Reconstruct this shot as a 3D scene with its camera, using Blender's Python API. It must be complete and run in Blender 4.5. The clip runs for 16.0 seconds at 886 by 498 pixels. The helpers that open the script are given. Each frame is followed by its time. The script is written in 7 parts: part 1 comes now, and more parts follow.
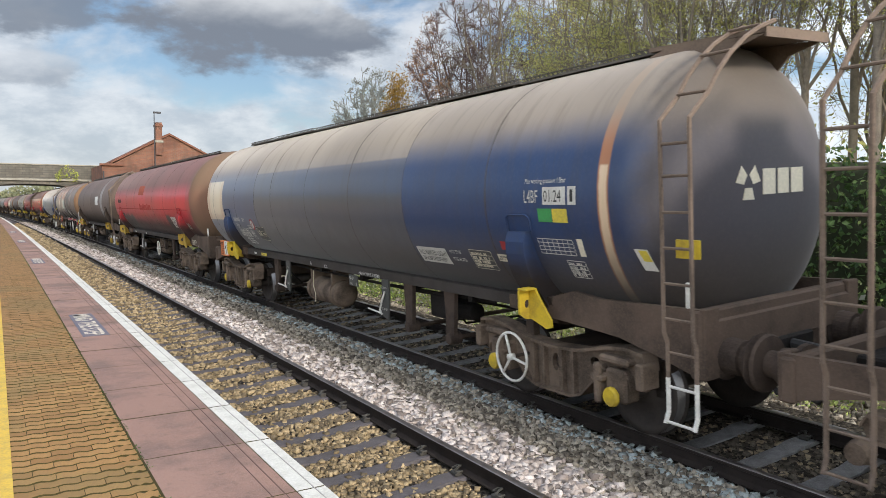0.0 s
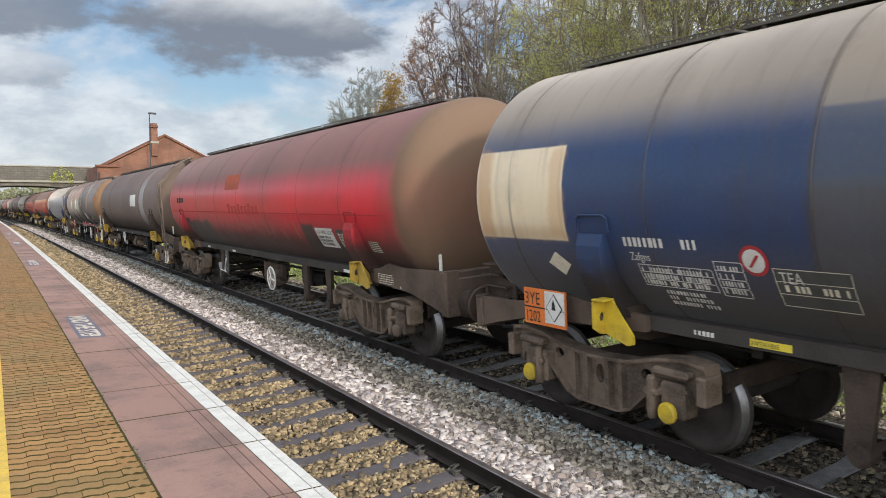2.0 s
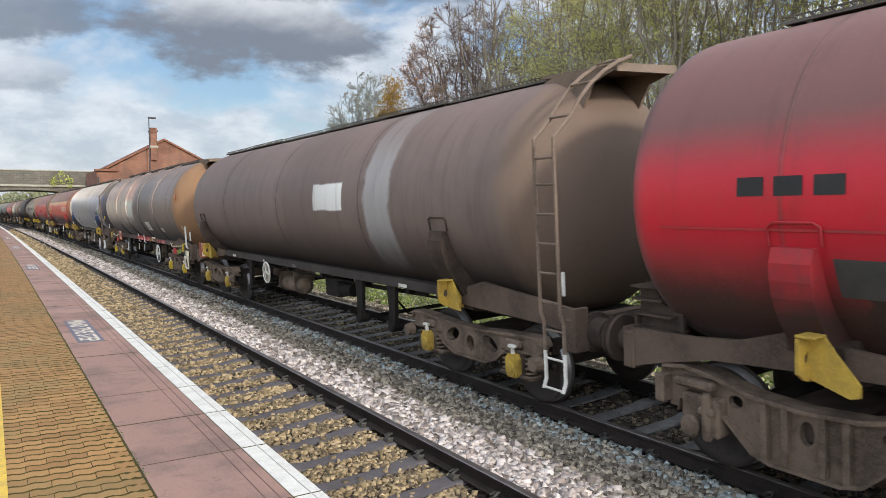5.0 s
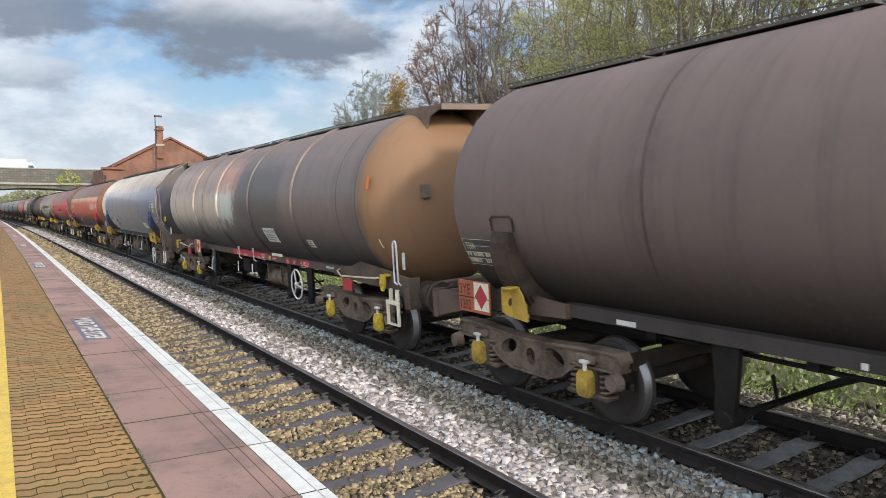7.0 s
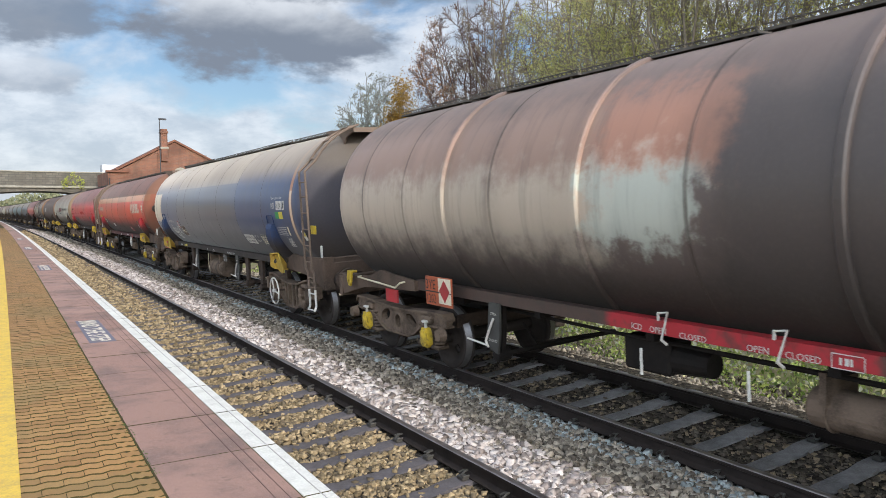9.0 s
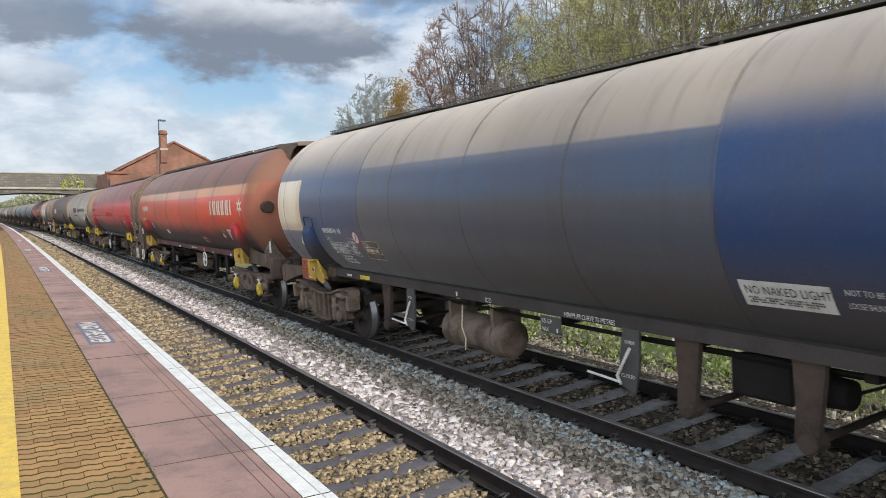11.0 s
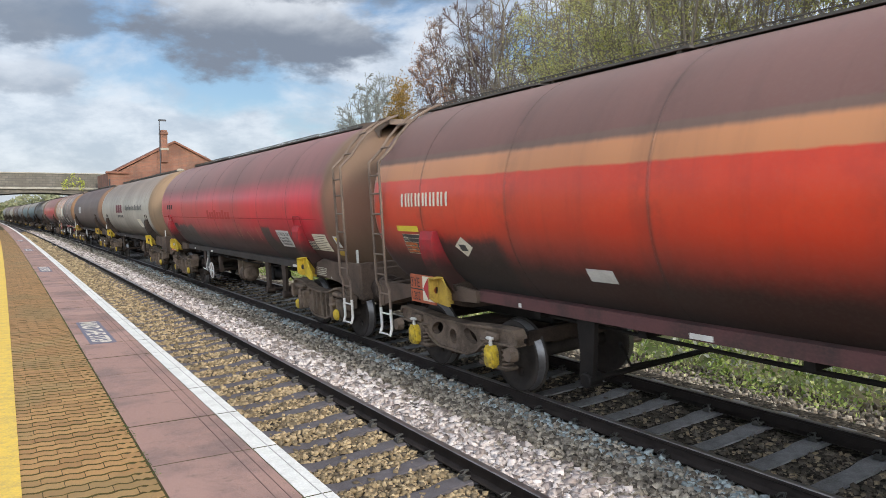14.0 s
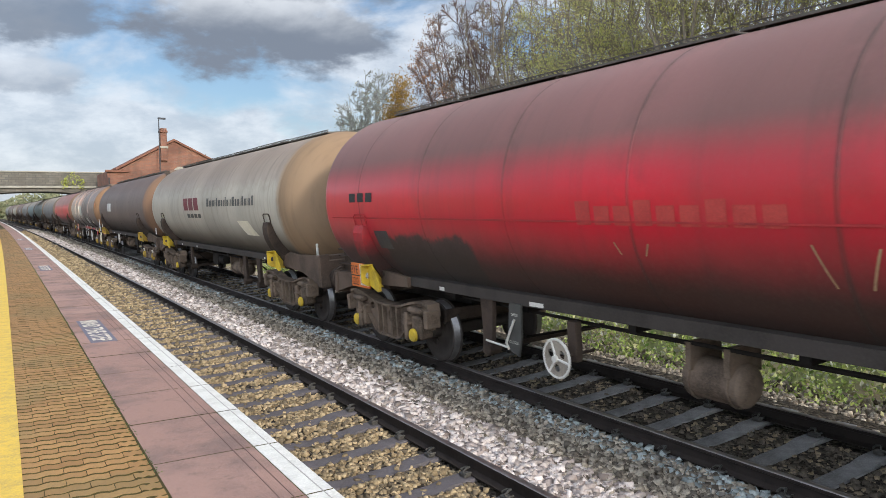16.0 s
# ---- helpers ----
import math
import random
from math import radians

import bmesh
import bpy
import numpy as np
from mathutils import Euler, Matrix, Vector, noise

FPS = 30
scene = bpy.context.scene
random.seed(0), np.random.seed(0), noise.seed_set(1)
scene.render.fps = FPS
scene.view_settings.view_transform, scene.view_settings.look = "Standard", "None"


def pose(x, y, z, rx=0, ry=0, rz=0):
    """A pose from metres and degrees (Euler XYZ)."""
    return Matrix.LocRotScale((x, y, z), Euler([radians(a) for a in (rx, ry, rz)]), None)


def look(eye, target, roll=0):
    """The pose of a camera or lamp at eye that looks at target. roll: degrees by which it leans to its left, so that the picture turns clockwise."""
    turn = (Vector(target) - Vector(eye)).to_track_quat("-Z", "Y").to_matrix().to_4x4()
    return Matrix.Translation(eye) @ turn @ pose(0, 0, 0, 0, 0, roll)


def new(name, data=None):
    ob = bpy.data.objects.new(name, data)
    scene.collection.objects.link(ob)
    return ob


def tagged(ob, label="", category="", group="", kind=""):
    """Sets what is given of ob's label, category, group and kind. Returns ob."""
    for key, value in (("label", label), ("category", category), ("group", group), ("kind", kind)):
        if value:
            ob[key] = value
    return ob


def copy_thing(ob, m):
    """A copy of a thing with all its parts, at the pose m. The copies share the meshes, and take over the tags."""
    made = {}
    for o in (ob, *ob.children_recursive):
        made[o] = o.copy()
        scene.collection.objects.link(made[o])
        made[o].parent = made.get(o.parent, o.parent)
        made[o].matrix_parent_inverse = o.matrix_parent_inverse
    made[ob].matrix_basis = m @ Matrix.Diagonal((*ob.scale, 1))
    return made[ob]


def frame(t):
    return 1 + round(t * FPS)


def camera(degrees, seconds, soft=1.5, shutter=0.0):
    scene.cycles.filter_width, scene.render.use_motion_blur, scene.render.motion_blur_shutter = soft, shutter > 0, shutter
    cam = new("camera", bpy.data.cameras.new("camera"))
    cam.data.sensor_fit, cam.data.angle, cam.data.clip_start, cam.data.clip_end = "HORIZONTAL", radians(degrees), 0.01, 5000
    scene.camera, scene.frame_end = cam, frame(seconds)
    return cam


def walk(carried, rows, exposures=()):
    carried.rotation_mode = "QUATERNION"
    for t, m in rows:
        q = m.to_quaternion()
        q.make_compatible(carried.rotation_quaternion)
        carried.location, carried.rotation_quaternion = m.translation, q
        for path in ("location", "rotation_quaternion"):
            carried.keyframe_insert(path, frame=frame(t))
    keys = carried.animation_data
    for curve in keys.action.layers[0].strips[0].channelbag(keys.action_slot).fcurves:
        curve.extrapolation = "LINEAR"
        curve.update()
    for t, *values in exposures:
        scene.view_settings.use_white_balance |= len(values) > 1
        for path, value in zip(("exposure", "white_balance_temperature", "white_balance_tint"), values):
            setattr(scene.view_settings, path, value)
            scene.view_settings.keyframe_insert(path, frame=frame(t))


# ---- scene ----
# The camera stands on the platform and turns slightly in the hand.
cam = camera(63.19, 16.0, soft=0.7, shutter=0.08)
EYE = (-6.388, 0.0, 2.272)
AIM = [
    (0, 86.566, -0.163, -31.878), (0.5, 86.502, -0.136, -31.886), (1, 86.446, -0.052, -31.938), (1.5, 86.44, 0.061, -32.037),
    (2, 86.516, 0.172, -32.163), (2.5, 86.626, 0.276, -32.312), (3, 86.763, 0.283, -32.4), (3.5, 86.866, 0.27, -32.434),
    (4, 86.898, 0.259, -32.382), (6.5, 86.747, 0.063, -31.912), (7, 86.729, 0.135, -31.792), (7.5, 86.783, 0.169, -31.696),
    (8, 86.823, 0.229, -31.603), (8.5, 86.879, 0.248, -31.549), (9, 86.897, 0.254, -31.495), (11.5, 86.975, 0.39, -31.543),
    (12, 87.002, 0.374, -31.542), (12.5, 87.03, 0.305, -31.522), (13, 87.004, 0.339, -31.498), (13.5, 86.981, 0.361, -31.495),
    (14, 86.915, 0.431, -31.487), (14.5, 86.871, 0.483, -31.501), (15, 86.82, 0.541, -31.512), (15.5, 86.768, 0.565, -31.514),
    (16, 86.687, 0.668, -31.493),
]
EXPOSURES = [(0, 0.0, 6480, 10), (4, 0.02, 6450, 10), (7, 0.08, 6260, 10), (16, 0.06, 6260, 10)]
walk(cam, [(t, pose(*EYE, rx, ry, rz)) for t, rx, ry, rz in AIM], EXPOSURES)

# Sun behind the camera and nearly along the line, low in an autumn sky of broken cloud.
SUN_EL, SUN_AZ = radians(21), radians(1)
sun_way = Vector((math.sin(SUN_AZ) * math.cos(SUN_EL), -math.cos(SUN_AZ) * math.cos(SUN_EL), math.sin(SUN_EL)))
sun = new("sun", bpy.data.lights.new("sun", "SUN"))
sun.data.energy, sun.data.angle, sun.data.color = 2.8, radians(5.0), (1.0, 0.92, 0.81)
sun.matrix_world = look(sun_way * 50, (0, 0, 0))


# how far the sky behind the camera is brightened to fill the shade
SKY_FILL = 3.7


def make_sky():
    """Blue autumn sky, hazy white low down, with heavy grey cloud banks."""
    w = bpy.data.worlds.new("sky")
    scene.world = w
    w.use_nodes = True
    nt = w.node_tree
    N, L = nt.nodes, nt.links
    N.clear()

    def node(kind, **kw):
        n = N.new(kind)
        for k, v in kw.items():
            if k == "op":
                n.operation = v
            else:
                n.inputs[k].default_value = v
        return n

    def mth(op, a, b=0.0):
        n = N.new("ShaderNodeMath")
        n.operation = op
        for i, v in enumerate((a, b)):
            if isinstance(v, (int, float)):
                n.inputs[i].default_value = v
            else:
                L.new(v, n.inputs[i])
        return n.outputs[0]

    def ramp(v, a, b, c=0.0, d=1.0):
        n = N.new("ShaderNodeMapRange")
        n.interpolation_type = "SMOOTHSTEP"
        for k, x in (("From Min", a), ("From Max", b), ("To Min", c), ("To Max", d)):
            n.inputs[k].default_value = x
        L.new(v, n.inputs["Value"])
        return n.outputs[0]

    def blend(f, a, b):
        n = N.new("ShaderNodeMix")
        n.data_type = "RGBA"
        for k, v in (("Factor", f), ("A", a), ("B", b)):
            if isinstance(v, (int, float)):
                n.inputs[k].default_value = v
            elif isinstance(v, tuple):
                n.inputs[k].default_value = (*v, 1)
            else:
                L.new(v, n.inputs[k])
        return n.outputs["Result"]

    out, bg = N.new("ShaderNodeOutputWorld"), N.new("ShaderNodeBackground")
    sky = N.new("ShaderNodeTexSky")
    sky.sky_type, sky.sun_disc = "NISHITA", False
    sky.sun_elevation, sky.sun_rotation = SUN_EL, math.pi - SUN_AZ
    co = N.new("ShaderNodeTexCoord").outputs["Generated"]
    sep = N.new("ShaderNodeSeparateXYZ")
    L.new(co, sep.inputs[0])
    az = mth("MULTIPLY", mth("ARCTAN2", sep.outputs[0], sep.outputs[1]), 57.2958)
    el = mth("MULTIPLY", mth("ARCSINE", sep.outputs[2]), 57.2958)
    # cloud texture in angles, stretched along the horizon
    ang = N.new("ShaderNodeCombineXYZ")
    L.new(mth("MULTIPLY", az, 0.055), ang.inputs[0])
    L.new(mth("MULTIPLY", el, 0.11), ang.inputs[1])
    soft = node("ShaderNodeTexNoise", Scale=1.3, Detail=8, Roughness=0.55, Distortion=0.3)
    L.new(ang.outputs[0], soft.inputs["Vector"])
    billow = node("ShaderNodeTexNoise", Scale=3.4, Detail=9, Roughness=0.6)
    L.new(ang.outputs[0], billow.inputs["Vector"])
    nz, bz = soft.outputs["Fac"], billow.outputs["Fac"]
    # thin white cloud: thick near the horizon, broken higher up
    thin = ramp(mth("ADD", nz, ramp(el, 1.0, 12.0, 0.20, 0.02)), 0.42, 0.60)
    clear = N.new("ShaderNodeMix")
    clear.data_type, clear.blend_type = "RGBA", "MULTIPLY"
    clear.inputs["Factor"].default_value = 1.0
    L.new(sky.outputs[0], clear.inputs["A"])
    clear.inputs["B"].default_value = (0.92, 0.99, 1.08, 1)
    col = blend(mth("MULTIPLY", thin, 0.85), clear.outputs["Result"], blend(ramp(bz, 0.35, 0.65), (5.3, 5.85, 6.6), (8.1, 8.4, 8.8)))
    # heavy banks: centre, reach and darkness
    for a0, e0, ra, re, k in ((18.0, 13.6, 11.0, 3.9, 1.0), (2.0, 14.0, 6.0, 2.9, 0.85), (1.6, 9.2, 4.5, 1.3, 0.4), (26.0, 19.0, 16.0, 4.0, 0.8), (-20, 17, 16, 5, 0.9), (48, 24, 16, 6, 0.7), (90, 22, 30, 8, 0.6), (-75, 25, 30, 8, 0.7), (150, 35, 40, 9, 0.5), (-140, 35, 40, 9, 0.5)):
        da = mth("DIVIDE", mth("SUBTRACT", az, a0), ra)
        de = mth("DIVIDE", mth("SUBTRACT", el, e0), re)
        r2 = mth("ADD", mth("MULTIPLY", da, da), mth("MULTIPLY", de, de))
        edge = mth("ADD", r2, mth("MULTIPLY", mth("SUBTRACT", bz, 0.5), 2.6))
        mask = mth("MULTIPLY", ramp(edge, 0.40, 1.05, 1.0, 0.0), k)
        shade = mth("ADD", de, mth("MULTIPLY", mth("SUBTRACT", nz, 0.5), 3.0))
        tone = blend(ramp(shade, -0.3, 0.9), (2.25, 2.6, 3.2), (7.1, 7.4, 7.8))
        col = blend(mask, col, tone)
    # sky on the sun's side, mostly unseen, is lifted and warmed as added fill
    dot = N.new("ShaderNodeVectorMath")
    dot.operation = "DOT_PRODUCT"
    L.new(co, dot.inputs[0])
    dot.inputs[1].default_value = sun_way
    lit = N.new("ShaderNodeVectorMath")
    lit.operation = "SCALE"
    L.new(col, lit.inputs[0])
    L.new(ramp(dot.outputs["Value"], -0.72, 0.5, 1.0, SKY_FILL), lit.inputs["Scale"])
    warm = N.new("ShaderNodeMix")
    warm.data_type, warm.blend_type = "RGBA", "MULTIPLY"
    L.new(ramp(dot.outputs["Value"], -0.6, 0.3), warm.inputs["Factor"])
    L.new(lit.outputs[0], warm.inputs["A"])
    warm.inputs["B"].default_value = (1.0, 0.965, 0.92, 1)
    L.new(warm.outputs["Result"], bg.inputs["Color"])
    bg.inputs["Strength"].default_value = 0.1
    L.new(bg.outputs[0], out.inputs[0])


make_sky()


# ---------- materials ----------
class Mat:
    """A small node builder for one material."""

    def __init__(self, name, rough=0.7, metal=0.0, spec=0.5):
        self.m = bpy.data.materials.new(name)
        self.m.use_nodes = True
        self.nt = self.m.node_tree
        self.N, self.L = self.nt.nodes, self.nt.links
        self.b = self.N["Principled BSDF"]
        self.b.inputs["Roughness"].default_value = rough
        self.b.inputs["Metallic"].default_value = metal
        self.b.inputs["Specular IOR Level"].default_value = spec
        self.co = None

    def coord(self, which="Object"):
        if self.co is None:
            self.co = self.N.new("ShaderNodeTexCoord")
        return self.co.outputs[which]

    def scaled(self, sx, sy, sz, which="Object", loc=(0, 0, 0)):
        n = self.N.new("ShaderNodeMapping")
        n.inputs["Scale"].default_value = (sx, sy, sz)
        n.inputs["Location"].default_value = loc
        self.L.new(self.coord(which), n.inputs[0])
        return n.outputs[0]

    def noise(self, scale, detail=4, rough=0.55, vec=None, distort=0.0):
        n = self.N.new("ShaderNodeTexNoise")
        n.inputs["Scale"].default_value, n.inputs["Detail"].default_value = scale, detail
        n.inputs["Roughness"].default_value, n.inputs["Distortion"].default_value = rough, distort
        self.L.new(vec if vec is not None else self.coord(), n.inputs["Vector"])
        return n.outputs["Fac"]

    def voronoi(self, scale, vec=None, what="Distance", feature="F1"):
        n = self.N.new("ShaderNodeTexVoronoi")
        n.feature = feature
        n.inputs["Scale"].default_value = scale
        self.L.new(vec if vec is not None else self.coord(), n.inputs["Vector"])
        return n.outputs[what]

    def maprange(self, v, a, b, c=0.0, d=1.0, smooth=True):
        n = self.N.new("ShaderNodeMapRange")
        n.interpolation_type = "SMOOTHSTEP" if smooth else "LINEAR"
        for k, x in (("From Min", a), ("From Max", b), ("To Min", c), ("To Max", d)):
            n.inputs[k].default_value = x
        self.L.new(v, n.inputs["Value"])
        return n.outputs[0]

    def math(self, op, a, b=0.0):
        n = self.N.new("ShaderNodeMath")
        n.operation = op
        for i, x in enumerate((a, b)):
            if isinstance(x, (int, float)):
                n.inputs[i].default_value = x
            else:
                self.L.new(x, n.inputs[i])
        return n.outputs[0]

    def mix(self, fac, a, b):
        n = self.N.new("ShaderNodeMix")
        n.data_type = "RGBA"
        for k, x in (("Factor", fac), ("A", a), ("B", b)):
            if isinstance(x, (int, float)):
                n.inputs[k].default_value = x
            elif isinstance(x, tuple):
                n.inputs[k].default_value = (*x, 1)[:4]
            else:
                self.L.new(x, n.inputs[k])
        return n.outputs["Result"]

    def axis(self, i, which="Object"):
        n = self.N.new("ShaderNodeSeparateXYZ")
        self.L.new(self.coord(which), n.inputs[0])
        return n.outputs[i]

    def random(self):
        return self.N.new("ShaderNodeObjectInfo").outputs["Random"]

    def island(self):
        return self.N.new("ShaderNodeNewGeometry").outputs["Random Per Island"]

    def color(self, c):
        if isinstance(c, tuple):
            self.b.inputs["Base Color"].default_value = (*c, 1)[:4]
        else:
            self.L.new(c, self.b.inputs["Base Color"])
        return self

    def rough(self, v):
        self.L.new(v, self.b.inputs["Roughness"])
        return self

    def bump(self, h, strength=0.4, dist=0.01):
        n = self.N.new("ShaderNodeBump")
        n.inputs["Strength"].default_value, n.inputs["Distance"].default_value = strength, dist
        self.L.new(h, n.inputs["Height"])
        self.L.new(n.outputs[0], self.b.inputs["Normal"])
        return self


def worn(name, c, c2=None, rough=0.75, metal=0.0, scale=3.0, bump=0.2, fine=40.0, amount=0.6):
    """Paint, stone or metal with stains and grain at two scales."""
    m = Mat(name, rough, metal, 0.18 if rough >= 0.69 else 0.4)
    c2 = c2 or tuple(x * 0.55 for x in c)
    big = m.maprange(m.noise(scale, 5, 0.6), 0.38, 0.68, 0, amount)
    col = m.mix(big, c, c2)
    grain = m.noise(fine, 3, 0.6)
    col = m.mix(m.maprange(grain, 0.35, 0.75, 0, 0.35), col, tuple(min(1, x * 1.5 + 0.01) for x in c))
    m.color(col)
    m.rough(m.maprange(grain, 0.3, 0.7, rough - 0.1, min(1, rough + 0.12)))
    if bump:
        m.bump(grain, bump, 0.01)
    return m.m


# ---------- mesh tools ----------
def mesh_of(name, bm, mats, smooth=False):
    bmesh.ops.recalc_face_normals(bm, faces=bm.faces)
    me = bpy.data.meshes.new(name)
    bm.to_mesh(me)
    bm.free()
    for m in mats if isinstance(mats, (list, tuple)) else [mats]:
        me.materials.append(m)
    if smooth:
        for p in me.polygons:
            p.use_smooth = True
    return me


def part(name, bm, material, parent=None, label="", smooth=False, m=None):
    """One mesh object out of a bmesh (or a ready mesh) under a thing or part."""
    me = bm if isinstance(bm, bpy.types.Mesh) else mesh_of(name, bm, material, smooth)
    ob = new(name, me)
    if parent is not None:
        ob.parent = parent
    if m is not None:
        ob.matrix_basis = m
    return tagged(ob, label)


def empty(name, m=None, label="", category="", group="", kind=""):
    ob = new(name)
    ob.empty_display_size = 0.3
    if m is not None:
        ob.matrix_basis = m
    return tagged(ob, label, category, group, kind)


def box(bm, x0, y0, z0, x1, y1, z1, bev=0.0, m=None, mat=0):
    """A box from corner to corner, its edges rounded by bev."""
    r = bmesh.ops.create_cube(bm, size=1.0)
    vs = r["verts"]
    for v in vs:
        v.co = Vector(((x0 + x1) / 2 + v.co.x * (x1 - x0), (y0 + y1) / 2 + v.co.y * (y1 - y0), (z0 + z1) / 2 + v.co.z * (z1 - z0)))
    fs = list({f for v in vs for f in v.link_faces})
    if bev:
        es = list({e for v in vs for e in v.link_edges})
        r = bmesh.ops.bevel(bm, geom=es, offset=bev, segments=1, affect="EDGES")
        vs = list({v for f in r["faces"] for v in f.verts} | {v for v in vs if v.is_valid})
        fs = list({f for v in vs for f in v.link_faces})
    for f in fs:
        f.material_index = mat
    if m is not None:
        bmesh.ops.transform(bm, matrix=m, verts=vs)
    return vs


def lathe(bm, prof, axis="y", seg=32, centre=(0, 0, 0), closed=True, mat=0):
    """Turn a profile of (along, radius) about an axis through centre."""
    rings = []
    for a, r in prof:
        ring = []
        for i in range(seg):
            t = 2 * math.pi * i / seg
            u, v = r * math.cos(t), r * math.sin(t)
            p = {"y": (u, a, v), "x": (a, u, v), "z": (u, v, a)}[axis]
            ring.append(bm.verts.new(Vector(p) + Vector(centre)))
        rings.append(ring)
    for A, B in zip(rings, rings[1:]):
        for i in range(seg):
            f = bm.faces.new((A[i], A[(i + 1) % seg], B[(i + 1) % seg], B[i]))
            f.material_index = mat
    if closed:
        for ring in (rings[0], rings[-1]):
            if len(ring) > 2:
                bm.faces.new(ring).material_index = mat
    return rings


def tube(bm, pts, r, seg=8, mat=0, cap=True):
    """A round bar along points."""
    pts = [Vector(p) for p in pts]
    rings = []
    up = Vector((0.3, 0.1, 1)).normalized()
    for i, p in enumerate(pts):
        d = ((pts[min(i + 1, len(pts) - 1)] - p).normalized() + (p - pts[max(i - 1, 0)]).normalized()).normalized()
        if abs(d.dot(up)) > 0.95:
            up = Vector((1, 0.2, 0)).normalized()
        a = d.cross(up).normalized()
        b = d.cross(a)
        rr = r[i] if isinstance(r, (list, tuple)) else r
        rings.append([bm.verts.new(p + (a * math.cos(2 * math.pi * k / seg) + b * math.sin(2 * math.pi * k / seg)) * rr) for k in range(seg)])
    for A, B in zip(rings, rings[1:]):
        for k in range(seg):
            bm.faces.new((A[k], A[(k + 1) % seg], B[(k + 1) % seg], B[k])).material_index = mat
    if cap:
        for ring in (rings[0], rings[-1]):
            bm.faces.new(ring).material_index = mat


def slab(bm, outline, x0, x1, plane="yz", mat=0):
    """A flat plate: outline in a plane, thick from x0 to x1 across it."""
    def at(u, v, w):
        return {"yz": (w, u, v), "xz": (u, w, v), "xy": (u, v, w)}[plane]
    A = [bm.verts.new(at(u, v, x0)) for u, v in outline]
    B = [bm.verts.new(at(u, v, x1)) for u, v in outline]
    n = len(A)
    fs = [bm.faces.new(A), bm.faces.new(B)] + [bm.faces.new((A[i], A[(i + 1) % n], B[(i + 1) % n], B[i])) for i in range(n)]
    for f in fs:
        f.material_index = mat
    return A + B


def letters(text, size, bold=0.0):
    """Flat outlines of a text as (verts, faces), from the built-in font."""
    cu = bpy.data.curves.new("letters", "FONT")
    cu.body, cu.size, cu.resolution_u, cu.offset = text, size, 2, bold
    ob = bpy.data.objects.new("letters", cu)
    scene.collection.objects.link(ob)
    dg = bpy.context.evaluated_depsgraph_get()
    me = ob.evaluated_get(dg).to_mesh()
    V, F = [v.co.copy() for v in me.vertices], [tuple(p.vertices) for p in me.polygons]
    ob.evaluated_get(dg).to_mesh_clear()
    bpy.data.objects.remove(ob)
    bpy.data.curves.remove(cu)
    return V, F


# ---------- the line of the track ----------
CANT = 3.545
CURVE, CURVE_FROM = 0.00019, 9.3


def bend(y):
    """How far the line has swung to the left at y."""
    return -CURVE / 2 * max(0.0, y - CURVE_FROM) ** 2


def heading(y):
    return math.degrees(math.atan(CURVE * max(0.0, y - CURVE_FROM)))


def on_track(y, x=0.0, z=0.0):
    """The pose of a thing standing on the far track at y."""
    return pose(bend(y), y, 0, 0, 0, heading(y)) @ pose(0, 0, 0, 0, -CANT, 0) @ pose(x, 0, z)


def across(x0, z0, x, z):
    """A point of a canted track's section, its middle at (x0, z0)."""
    c, s = math.cos(radians(CANT)), math.sin(radians(CANT))
    return x0 + x * c - z * s, z0 + x * s + z * c


def sweep(bm, outline, ys, closed=True, mat=0):
    """Carry a section of (x, z) along the line of the track."""
    rings = [[bm.verts.new((x + bend(y), y, z)) for x, z in outline] for y in ys]
    n = len(outline)
    for A, B in zip(rings, rings[1:]):
        for i in range(n if closed else n - 1):
            bm.faces.new((A[i], A[(i + 1) % n], B[(i + 1) % n], B[i])).material_index = mat
    if closed:
        for ring in (rings[0], rings[-1]):
            bm.faces.new(ring).material_index = mat


# ---------- the setting ----------
M_SOIL = Mat("earth", 0.95, 0.0, 0.1)
M_SOIL.color(M_SOIL.mix(M_SOIL.maprange(M_SOIL.noise(0.8, 6), 0.35, 0.65), (0.30, 0.25, 0.16), (0.20, 0.23, 0.09))).bump(M_SOIL.noise(9, 6), 0.8, 0.05)
M_SOIL = M_SOIL.m


def ballast_bed(name, a, b, c):
    """Crushed stone: cells of differing colour, for the bed beneath the loose stones."""
    m = Mat(name, 0.95, 0.0, 0.1)
    cell = m.voronoi(22, what="Color")
    g = m.N.new("ShaderNodeRGBToBW")
    m.L.new(cell, g.inputs[0])
    col = m.mix(m.maprange(g.outputs[0], 0.2, 0.8), a, b)
    col = m.mix(m.maprange(m.noise(0.9, 4), 0.45, 0.65, 0, 0.7), col, c)
    m.color(col).bump(m.math("SUBTRACT", 1.0, m.voronoi(22)), 0.9, 0.035)
    return m.m


# bed darker than its stones: shade of the gaps is put into its colour
M_BED_SHADED = ballast_bed("ballast_bed", (0.025, 0.02, 0.016), (0.10, 0.085, 0.065), (0.04, 0.033, 0.025))


